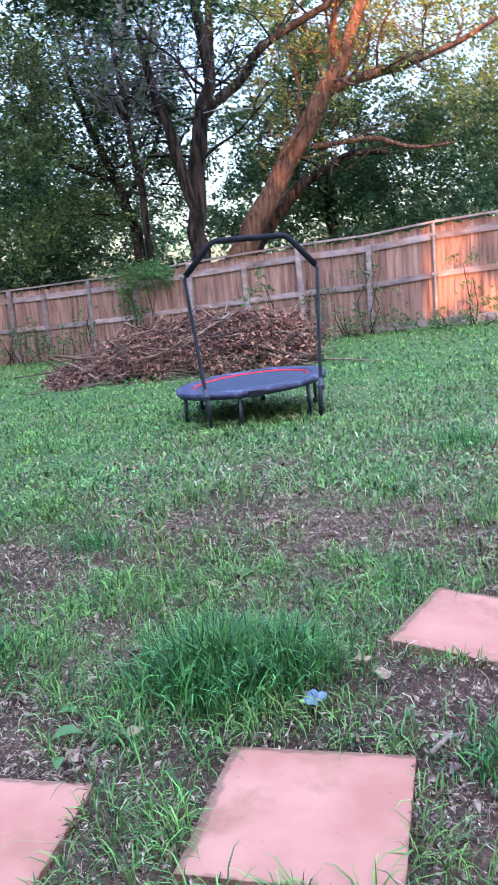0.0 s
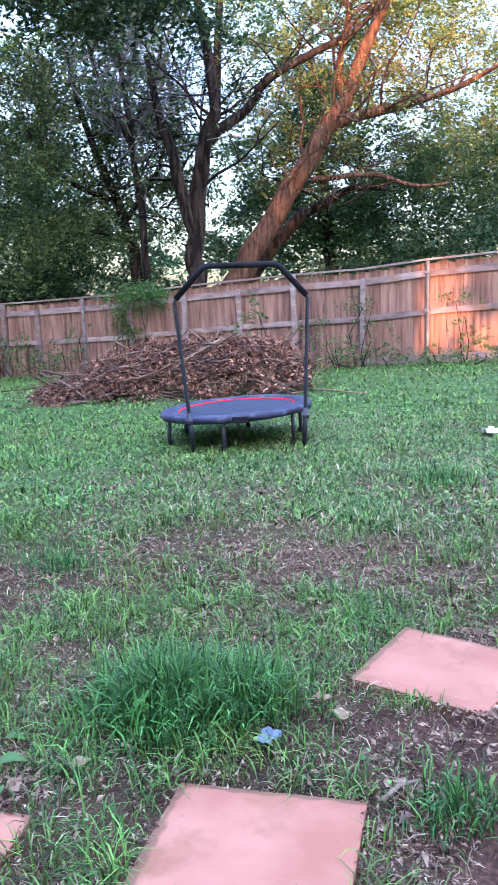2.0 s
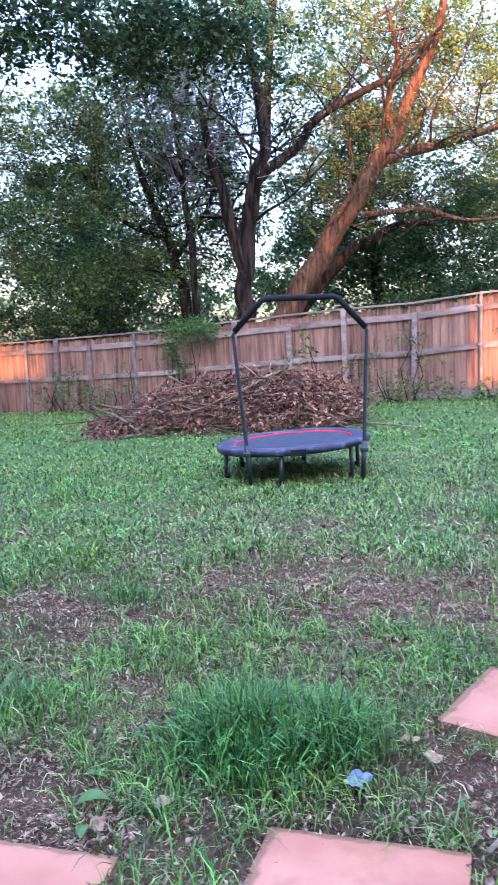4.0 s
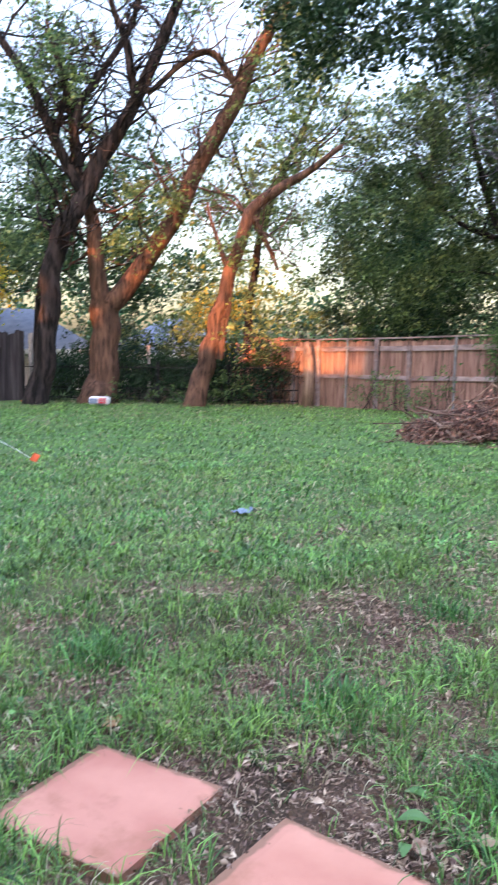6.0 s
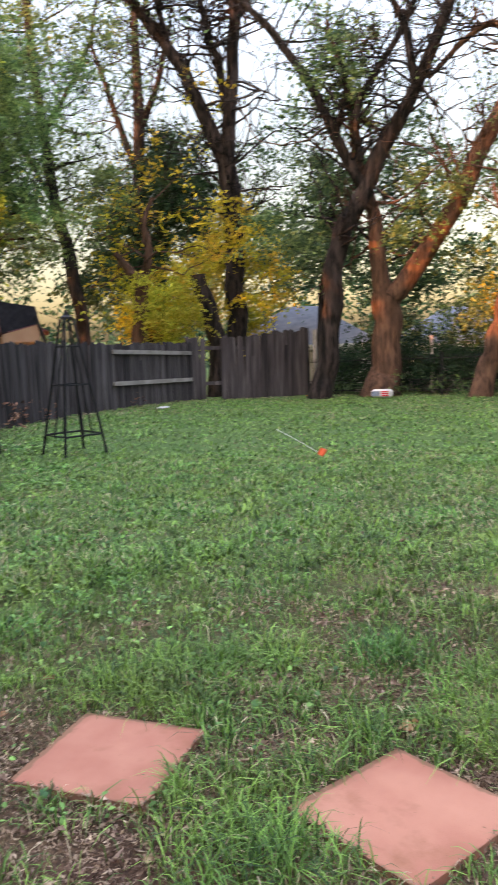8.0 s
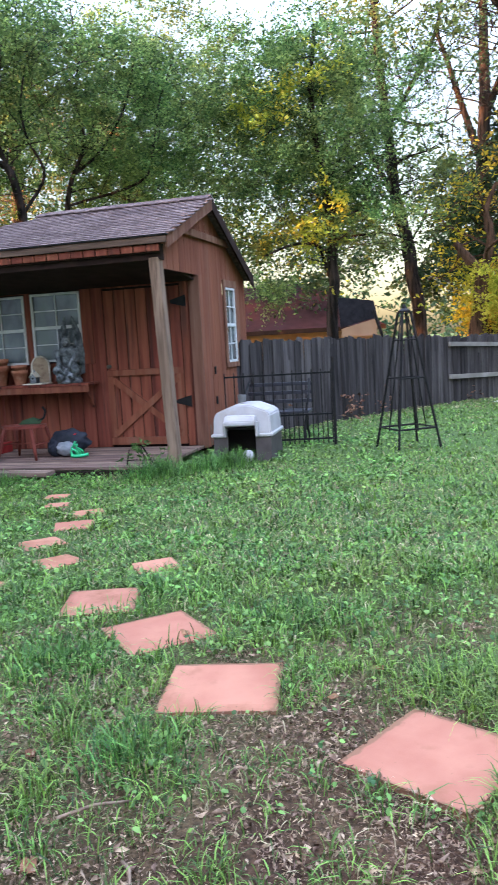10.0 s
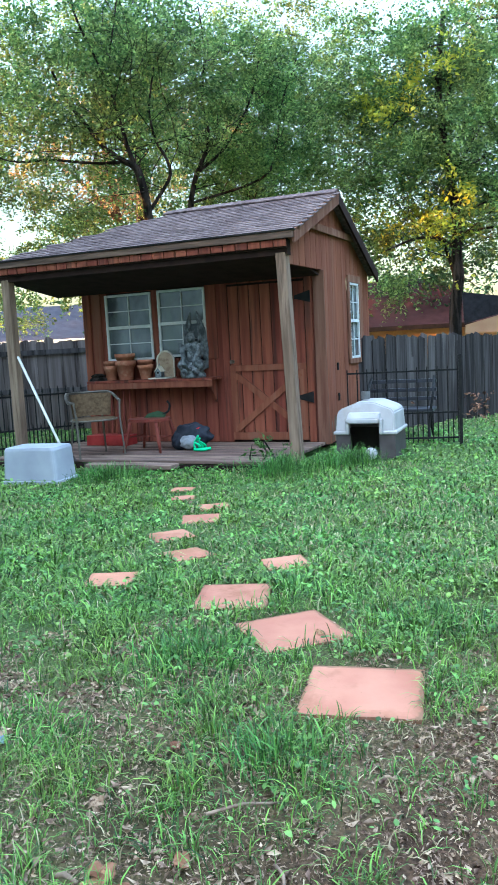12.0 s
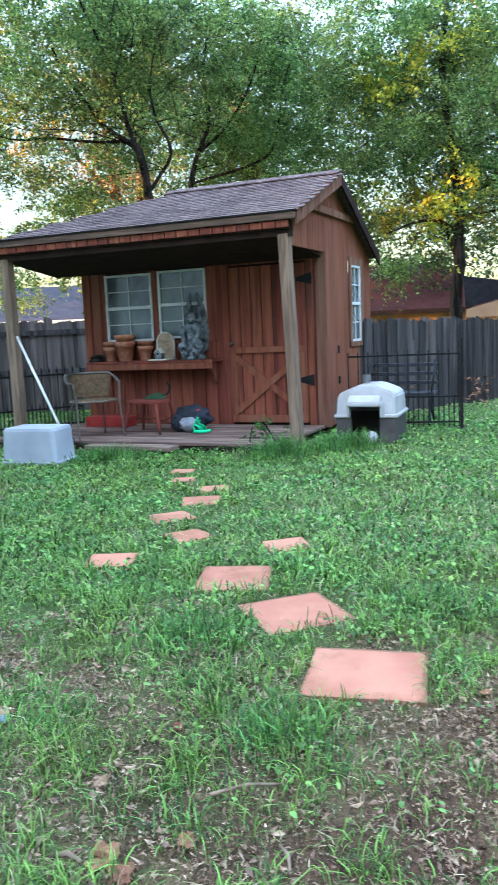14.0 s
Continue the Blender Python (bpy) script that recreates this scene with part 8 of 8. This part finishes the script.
shrub("yellow bush behind the grey fence with sunlight in its leaf colour", [(-22.2, 5.5, 2.4, 0.65), (-22.3, 4.9, 2.7, 0.5), (-22.0, 6.1, 2.9, 0.45), (-22.3, 5.0, 1.8, 0.5), (-22.1, 5.9, 1.7, 0.55), (-22.3, 5.4, 1.0, 0.7)], 6000, 0.10, "leaf_sunlit_lemon", 10)
shrub("yellow-green bush beyond the grey fence with sunlight in its leaf colour", [(-23.3, 8.6, 4.1, 0.6), (-23.2, 8.8, 3.1, 0.7), (-23.4, 8.1, 4.8, 0.5), (-23.6, 7.6, 4.0, 0.5), (-23.7, 7.2, 3.3, 0.5)], 3600, 0.10, "leaf_sunlit_gold", 10)
shrub("small leafy weed growing at the porch corner", [(-9.35, -2.35, 0.3, 0.14), (-9.3, -2.3, 0.15, 0.16)], 120, 0.06, "vine_leaf", 4)
shrub("overgrown dry weeds along the grey fence", [(-15.3, 0.8, 0.1, 0.35), (-14.4, 0.2, 0.1, 0.35), (-16.4, 1.7, 0.05, 0.3), (-17.8, 3.1, 0.0, 0.25), (-13.0, -0.9, 0.1, 0.3)], 1500, 0.07, "litter_leaf", 12)
shrub("dense hedge behind the plank fence, shade in its leaf colour", [(-13.0, 15.2, 1.2, 1.0), (-11.5, 15.6, 1.5, 1.0), (-10.2, 16.2, 1.3, 0.9), (-12.4, 15.5, 2.2, 0.9), (-14.2, 15.0, 1.6, 0.9)], 8000, 0.12, "leaf_deep_shade", 14)
shrub("green bushes beyond the near end of the plank fence, shade in their leaf colour", [(-6.2, 17.5, 1.5, 1.0), (-4.6, 17.8, 1.8, 1.1), (-3.0, 18.0, 1.9, 1.1), (-1.4, 18.0, 2.2, 1.2), (0.2, 17.8, 2.4, 1.2), (-7.4, 17.6, 1.3, 0.8)], 11000, 0.12, "leaf_deep_shade", 16)
shrub("green bushes crowding the fence beside the shed", [(-15.4, -5.9, 1.3, 0.6), (-16.2, -10.7, 2.0, 0.9), (-16.0, -8.6, 0.9, 0.5)], 3200, 0.10, "leaf_shed", 10)


# ---- lawn ----
BARE = ((-0.65, 1.5, 0.42, 0.5), (-0.1, 1.5, 0.7, 0.6), (-2.6, 4.2, 1.3, 0.06), (-0.8, 3.2, 0.8, 0.18), (-2.0, 0.6, 0.30, 0.6),
        (-1.4, 1.0, 0.25, 0.3), (-2.5, -1.2, 0.5, 0.45), (-3.2, -0.7, 0.4, 0.5), (-2.9, -1.9, 0.35, 0.4), (-3.4, 3.6, 0.9, 0.1), (-9.9, -6.6, 1.0, 1.3), (-10.8, -7.4, 1.2, 1.3), (-10.6, -5.6, 0.6, 1.0))


def lawn_cover(x, y):
    """How thickly grass grows, 0 to 1: broad patches, worn places along the path, thicker towards the shed and the far fences."""
    c = 0.2 * lattice(x * 0.55 + 3, y * 0.55, 11) + 0.36 * lattice(x * 2.1, y * 2.1, 12) + 0.44 * lattice(x * 5.3, y * 5.3, 13)
    c = (c - 0.19) * 2.3
    far = np.hypot(x + 0.5, y + 0.6)
    c = c + np.clip((far - 4.2) / 4.5, 0, 0.9) + np.clip((-3.2 - x) / 1.5, 0, 1) * 0.35
    c = c - np.clip((y - 0.8) / 1.5, 0, 1) * np.clip((5.6 - y) / 1.5, 0, 1) * np.clip((x + 5.5) / 2, 0, 1) * -0.02
    for bx, by, br, k in BARE:
        c = c - k * 1.15 * np.exp(-((x - bx) ** 2 + (y - by) ** 2) / br ** 2)
    return np.clip(c, 0.05, 1)


def sector(n, r0, r1, rng, a0=91, a1=226):
    a = np.radians(rng.uniform(a0, a1, n))
    r = np.sqrt(rng.uniform(r0 ** 2, r1 ** 2, n))
    return -0.4 + r * np.cos(a), -0.6 + r * np.sin(a)


PAVERS = ((-0.70, 2.10, -10, 0.48), (-0.94, 0.965, 10, 0.51), (-1.69, 0.62, 12.5, 0.46), (-2.35, 0.46, 18, 0.475), (-3.005, -0.24, 49, 0.465), (-3.59, -0.98, -3, 0.46),
          (-4.26, -1.34, 31, 0.44), (-4.77, -1.73, 3, 0.40), (-5.44, -1.53, 22, 0.27), (-5.08, -2.55, 8, 0.29), (-5.65, -2.22, 42, 0.29), (-6.17, -2.48, 34, 0.31),
          (-6.72, -2.38, 12, 0.31), (-7.19, -2.38, 20, 0.27), (-7.61, -2.77, 12, 0.22), (-8.04, -2.88, 5, 0.22))


def off_pavers(x, y, gap=0.0):
    keep = np.ones(len(x), bool)
    for px, py, turn, side in PAVERS:
        c, s = math.cos(radians(turn)), math.sin(radians(turn))
        u, v = (x - px) * c + (y - py) * s, -(x - px) * s + (y - py) * c
        keep &= (np.abs(u) > side / 2 + gap) | (np.abs(v) > side / 2 + gap)
    return keep


def clear_of_things(x, y):
    sx, sy = x + 9.633, y + 2.01
    a = radians(13.817)
    lx, ly = sx * math.sin(a) + sy * math.cos(a), -sx * math.cos(a) + sy * math.sin(a)
    keep = ~((lx > -4.2) & (lx < 0.1) & (ly > -0.5) & (ly < 3.5))
    keep &= y < 13.25
    keep &= ~((lx > -1.15) & (lx < -0.36) & (ly > 0.45) & (ly < 1.2))
    return keep


def fence_gap(x, y):
    """How far a place is from the grey fence and the railing."""
    best = np.full(len(x), 99.0)
    for (ax, ay), (bx, by) in (((-11.2, -2.2), (-17.0, 2.7)), ((-17.0, 2.7), (-20.0, 5.3)), ((-20.0, 5.3), (-20.3, 8.75)), ((-20.2, 8.7), (-14.3, 12.95))):
        dx, dy = bx - ax, by - ay
        t = np.clip(((x - ax) * dx + (y - ay) * dy) / (dx * dx + dy * dy), 0, 1)
        best = np.minimum(best, np.hypot(x - ax - t * dx, y - ay - t * dy))
    return best


def blade_mesh(name, x, y, height, width, mat, rng, lean=0.5, z0=None, heading=None, fine=True):
    """Bent blades of grass, wide in the middle and drooping at the tip: five triangles each, or three where they are far off."""
    n = len(x)
    z = (ground_z(x, y) if z0 is None else z0) - 0.010
    a = rng.uniform(0, 2 * np.pi, n) if heading is None else heading
    b = a + np.pi / 2 + rng.normal(size=n) * 0.5
    bend = np.clip(rng.uniform(0.15, 1.0, n) * lean, 0.05, 1.25)
    up = np.array((0, 0, 1.0))
    d = np.stack([np.cos(a), np.sin(a), np.zeros(n)], -1)
    s = np.stack([np.cos(b), np.sin(b), np.zeros(n)], -1) * (width / 2)[:, None]
    p = np.stack([x, y, z], -1)
    h, k = height[:, None], bend[:, None]
    low = p + d * h * k * 0.22 + up * h * (0.48 - 0.06 * k)
    mid = p + d * h * k * 0.62 + up * h * (0.80 - 0.28 * k)
    tip = p + d * h * k * 1.02 + up * h * (0.98 - 0.62 * k)
    tip[:, 2] = np.maximum(tip[:, 2], z + 0.016)
    if fine:
        verts = np.stack([p - s * 0.7, p + s * 0.7, low + s, low - s, mid + s * 0.75, mid - s * 0.75, tip], 1).reshape(-1, 3)
        i = np.arange(n)[:, None] * 7
        faces = np.concatenate([i + (0, 1, 2), i + (0, 2, 3), i + (3, 2, 4), i + (3, 4, 5), i + (5, 4, 6)], 1)
    else:
        knee = low * 0.4 + mid * 0.6
        verts = np.stack([p - s * 0.7, p + s * 0.7, knee + s, knee - s, tip], 1).reshape(-1, 3)
        i = np.arange(n)[:, None] * 5
        faces = np.concatenate([i + (0, 1, 2), i + (0, 2, 3), i + (3, 2, 4)], 1)
    return raw_mesh(name, verts, faces, 3, mat)


def round_leaf_mesh(name, centres, size, mat, rng, droop=0.0):
    """Small oval weed leaves, cupped along the midrib: six corners, four triangles."""
    n = len(centres)
    a = rng.uniform(0, 2 * np.pi, n)
    tilt = rng.normal(-droop, 0.45, n)
    d = np.stack([np.cos(a) * np.cos(tilt), np.sin(a) * np.cos(tilt), np.sin(tilt)], -1)
    q = np.array((0, 0, 1.0)) + rng.normal(size=(n, 3)) * 0.35
    s = np.cross(d, q)
    s /= np.linalg.norm(s, axis=1)[:, None] + 1e-9
    u = np.cross(s, d)
    L = size[:, None] * rng.uniform(0.6, 1.3, n)[:, None]
    W = L * rng.uniform(0.24, 0.4, n)[:, None]
    rows = [centres - d * L / 2, centres - d * L * 0.2 + s * W + u * W * 0.35, centres + d * L * 0.2 + s * W * 0.85 + u * W * 0.3, centres + d * L / 2,
            centres + d * L * 0.2 - s * W * 0.85 + u * W * 0.3, centres - d * L * 0.2 - s * W + u * W * 0.35]
    k = np.arange(n)[:, None] * 6
    faces = np.concatenate([k + (0, 1, 5), k + (1, 2, 5), k + (2, 4, 5), k + (2, 3, 4)], 1)
    return raw_mesh(name, np.stack(rows, 1).reshape(-1, 3), faces, 3, mat)


def clumped(count, per, r0, r1, spread, rng, want, a0=91, a1=226):
    """Blades that radiate from clump centres: places, headings out of the clump, and each clump's vigour."""
    cx, cy = sector(count, r0, r1, rng, a0, a1)
    keep = rng.uniform(size=count) < want(cx, cy)
    cx, cy = cx[keep], cy[keep]
    vigour = rng.uniform(0.45, 1.0, len(cx)) * (0.45 + 1.1 * lattice(cx * 2.3, cy * 2.3, 9))
    size = np.maximum(2, (per * vigour * rng.uniform(0.5, 1.5, len(cx))).astype(int))
    who = np.repeat(np.arange(len(cx)), size)
    a = rng.uniform(0, 2 * np.pi, len(who))
    r = np.abs(rng.normal(size=len(who))) * spread * vigour[who]
    x, y = cx[who] + r * np.cos(a), cy[who] + r * np.sin(a)
    return x, y, a + rng.normal(size=len(who)) * 0.7, vigour[who]


def build_lawn():
    rng = np.random.default_rng(5)
    near, far = [], []

    def add(to, x, y, a, h, w, gap=0.004):
        keep = off_pavers(x, y, gap) & clear_of_things(x, y)
        to.append(np.stack([x, y, a, h, w], 1)[keep])
    # clumps of long and short blades, fanning out, finer and denser close to the path
    for to, count, per, r0, r1, spread, h, w in ((near, 4600, 20, 0.9, 3.4, 0.05, (0.03, 0.115), 0.0038), (near, 2400, 15, 3.0, 5.0, 0.06, (0.035, 0.12), 0.0054),
                                                 (far, 7000, 13, 4.6, 8.5, 0.07, (0.04, 0.11), 0.0095), (far, 6000, 9, 8.0, 20.0, 0.12, (0.04, 0.09), 0.016)):
        x, y, a, v = clumped(count, per, r0, r1, spread, rng, lawn_cover)
        add(to, x, y, a, rng.uniform(*h, len(x)) * (0.45 + 0.75 * v), w * rng.uniform(0.6, 1.4, len(x)))
    # a close sward between them
    for to, count, r0, r1, h, w, power in ((near, 60000, 0.9, 4.6, (0.016, 0.05), 0.0032, 1.5), (far, 78000, 4.4, 9.5, (0.03, 0.065), 0.0092, 0.8), (far, 84000, 8.5, 21.5, (0.035, 0.07), 0.0175, 0.4)):
        x, y = sector(count, r0, r1, rng)
        keep = rng.uniform(size=count) < lawn_cover(x, y) ** power
        x, y = x[keep], y[keep]
        add(to, x, y, rng.uniform(0, 6.28, len(x)), rng.uniform(*h, len(x)), w * rng.uniform(0.7, 1.3, len(x)))
    # thinner grass on the side away from the sheds and fences
    x, y, a, v = clumped(4500, 7, 0.5, 8.0, 0.09, rng, lambda cx, cy: np.where((np.mod(np.degrees(np.arctan2(cy + 0.6, cx + 0.4)), 360) > 91) & (np.mod(np.degrees(np.arctan2(cy + 0.6, cx + 0.4)), 360) < 225), 0.0, 0.7) * (cy > -4.5), 0, 360)
    add(far, x, y, a, rng.uniform(0.04, 0.11, len(x)) * (0.45 + 0.75 * v), np.full(len(x), 0.012))
    # dead blades lying in the sward
    x, y = sector(30000, 0.9, 9.0, rng)
    keep = rng.uniform(size=len(x)) < 0.25 + 0.75 * lattice(x * 2.7, y * 2.7, 41) ** 2
    x, y = x[keep], y[keep]
    r = np.hypot(x + 0.4, y + 0.6)
    straw = np.stack([x, y, rng.uniform(0, 6.28, len(x)), rng.uniform(0.03, 0.11, len(x)), np.clip(0.0022 + 0.0007 * r, 0, 0.007)], 1)
    straw = straw[off_pavers(x, y, 0.004) & clear_of_things(x, y)]
    for rows, fine in ((np.concatenate(near), True), (np.concatenate(far), False)):
        dry = rng.uniform(size=len(rows)) < 0.055 + 0.5 * np.exp(-(fence_gap(rows[:, 0], rows[:, 1]) / 0.8) ** 2) + 0.16 * (lattice(rows[:, 0] * 0.7, rows[:, 1] * 0.7, 51) > 0.66) + 0.28 * np.exp(-((rows[:, 0] + 0.9) ** 2 + (rows[:, 1] - 4.6) ** 2) / 4.5)
        for name, pick, mat, k, text in (("grass", ~dry, "grass_blade", 1.0, "uneven green lawn grass in clumps and patches"), ("dry_grass", dry, "dry_blade", 0.8, "dry straw-coloured grass blades among the green")):
            q = rows[pick]
            if name == "dry_grass" and fine:
                q = np.concatenate([q, straw])
            me = blade_mesh(name, q[:, 0], q[:, 1], q[:, 3] * k, q[:, 4], mat, rng, 1.3 if fine else 1.9, heading=q[:, 2], fine=fine)
            tagged(new(name, me), text, "grass", kind="stuff")
    # dead leaves and chaff on the soil: small crumbs and slivers, and a few larger curled leaves
    n = 430000
    x, y = sector(n, 0.9, 12, rng)
    which = rng.uniform(size=n)
    xn, yn = sector(n, 0.9, 4.2, rng)
    xm, ym = sector(n, 4.0, 7.5, rng, 93, 165)
    x, y = np.where(which < 0.60, xn, np.where(which < 0.85, xm, x)), np.where(which < 0.60, yn, np.where(which < 0.85, ym, y))
    drift = 0.5 * lattice(x * 3.1, y * 3.1, 33) + 0.5 * lattice(x * 8.3, y * 8.3, 34)
    keep = (rng.uniform(size=n) > 0.95 * lawn_cover(x, y) + 0.02) & (rng.uniform(size=n) < 0.36 + 2.6 * drift ** 2.5) & off_pavers(x, y, -0.01) & clear_of_things(x, y)
    x, y = x[keep], y[keep]
    big = rng.uniform(size=len(x))
    size = np.where(big < 0.04, rng.uniform(0.028, 0.048, len(x)), rng.uniform(0.008, 0.025, len(x))) * np.where(np.hypot(x, y) > 4.0, 1.4, 1.0)
    c = np.stack([x, y, ground_z(x, y) + rng.uniform(0.002, 0.014, len(x)) + size * 0.12], -1)
    me = leaf_mesh("leaf_litter", c, size[:, None], "litter", rng, 0.0, 1.0, np.where(rng.uniform(size=len(x)) < 0.55, 0.32, 0.85)[:, None])
    tagged(new("leaf_litter", me), "brown and tan dead leaf litter strewn on the lawn", "leaf litter", kind="stuff")
    # low broad-leaved weeds, thickest on the side towards the shed
    x, y, a, v = clumped(15000, 9, 1.0, 12, 0.07, rng, lambda cx, cy: np.clip(lattice(cx * 0.9, cy * 0.9, 21) * 1.4 - 1.0 + np.where(cy < 0.6 - 0.05 * cx, 0.8, 0), 0, 1))
    keep = off_pavers(x, y, 0.02) & clear_of_things(x, y) & (rng.uniform(size=len(x)) < np.clip(np.hypot(x + 0.4, y + 0.6) / 4.0, 0.2, 1))
    x, y = x[keep], y[keep]
    r = np.hypot(x + 0.4, y + 0.6)
    c = np.stack([x, y, ground_z(x, y) + rng.uniform(0.010, 0.055, len(x))], -1)
    me = round_leaf_mesh("weeds", c, np.clip(0.016 + 0.0028 * r, 0.018, 0.042), "weed_leaf", rng)
    tagged(new("weeds", me), "low broad-leaved green weeds growing in the lawn", "weeds", kind="stuff")


def grass_tuft(x, y, radius, height, count, label, seed):
    rng = np.random.default_rng(seed)
    a, r = rng.uniform(0, 2 * np.pi, count), radius * np.abs(rng.normal(size=count)) ** 0.7 * 0.62
    px, py = x + r * np.cos(a), y + r * np.sin(a)
    keep = off_pavers(px, py, 0.0)
    px, py, r, a = px[keep], py[keep], r[keep], a[keep]
    h = height * rng.uniform(0.35, 1.15, len(px)) * (1.0 - 0.3 * r / radius / 1.5)
    me = blade_mesh("grass_tuft", px - x, py - y, np.maximum(h, 0.03), rng.uniform(0.003, 0.0065, len(px)), "tuft_blade", rng, 0.85, z0=ground_z(px, py) - gz(x, y), heading=a + rng.normal(size=len(px)) * 1.5)
    ob = tagged(new("grass_tuft", me), label, "grass tuft", "tall grass tufts", "stuff")
    ob.location = (x, y, gz(x, y))


brush_pile()
pavers()
litter_things()
build_lawn()
grass_tuft(-1.45, 1.50, 0.27, 0.26, 1700, "tall lush green grass tuft beside a stepping stone", 1)
grass_tuft(-1.25, 1.62, 0.20, 0.24, 750, "tall lush green grass tuft at the edge of bare soil", 2)
grass_tuft(-0.50, 1.30, 0.16, 0.16, 220, "small tuft of long grass by a stepping stone", 3)
grass_tuft(-2.35, 1.45, 0.30, 0.14, 420, "loose green grass tuft among dead leaves", 4)
grass_tuft(-1.25, 5.0, 0.30, 0.18, 420, "long green grass tuft on the thin lawn", 5)
grass_tuft(-3.9, -1.7, 0.35, 0.16, 500, "leafy grass tuft beside the stepping stones", 6)
grass_tuft(-3.05, -1.25, 0.30, 0.15, 420, "grass tuft in front of a stepping stone", 7)
grass_tuft(-4.4, -0.7, 0.30, 0.14, 380, "grass tuft growing between stepping stones", 8)
grass_tuft(-8.9, -2.0, 0.5, 0.30, 900, "tall grass growing against the porch post", 9)
grass_tuft(-9.35, -1.35, 0.4, 0.30, 700, "tall grass growing beside the kennel", 10)
grass_tuft(-8.75, -3.9, 0.4, 0.26, 600, "tall grass along the porch deck edge", 11)
grass_tuft(-2.7, 2.6, 0.25, 0.12, 350, "green grass tuft on the worn lawn", 12)
grass_tuft(-3.3, 1.0, 0.35, 0.14, 500, "soft green grass tuft on the lawn", 13)
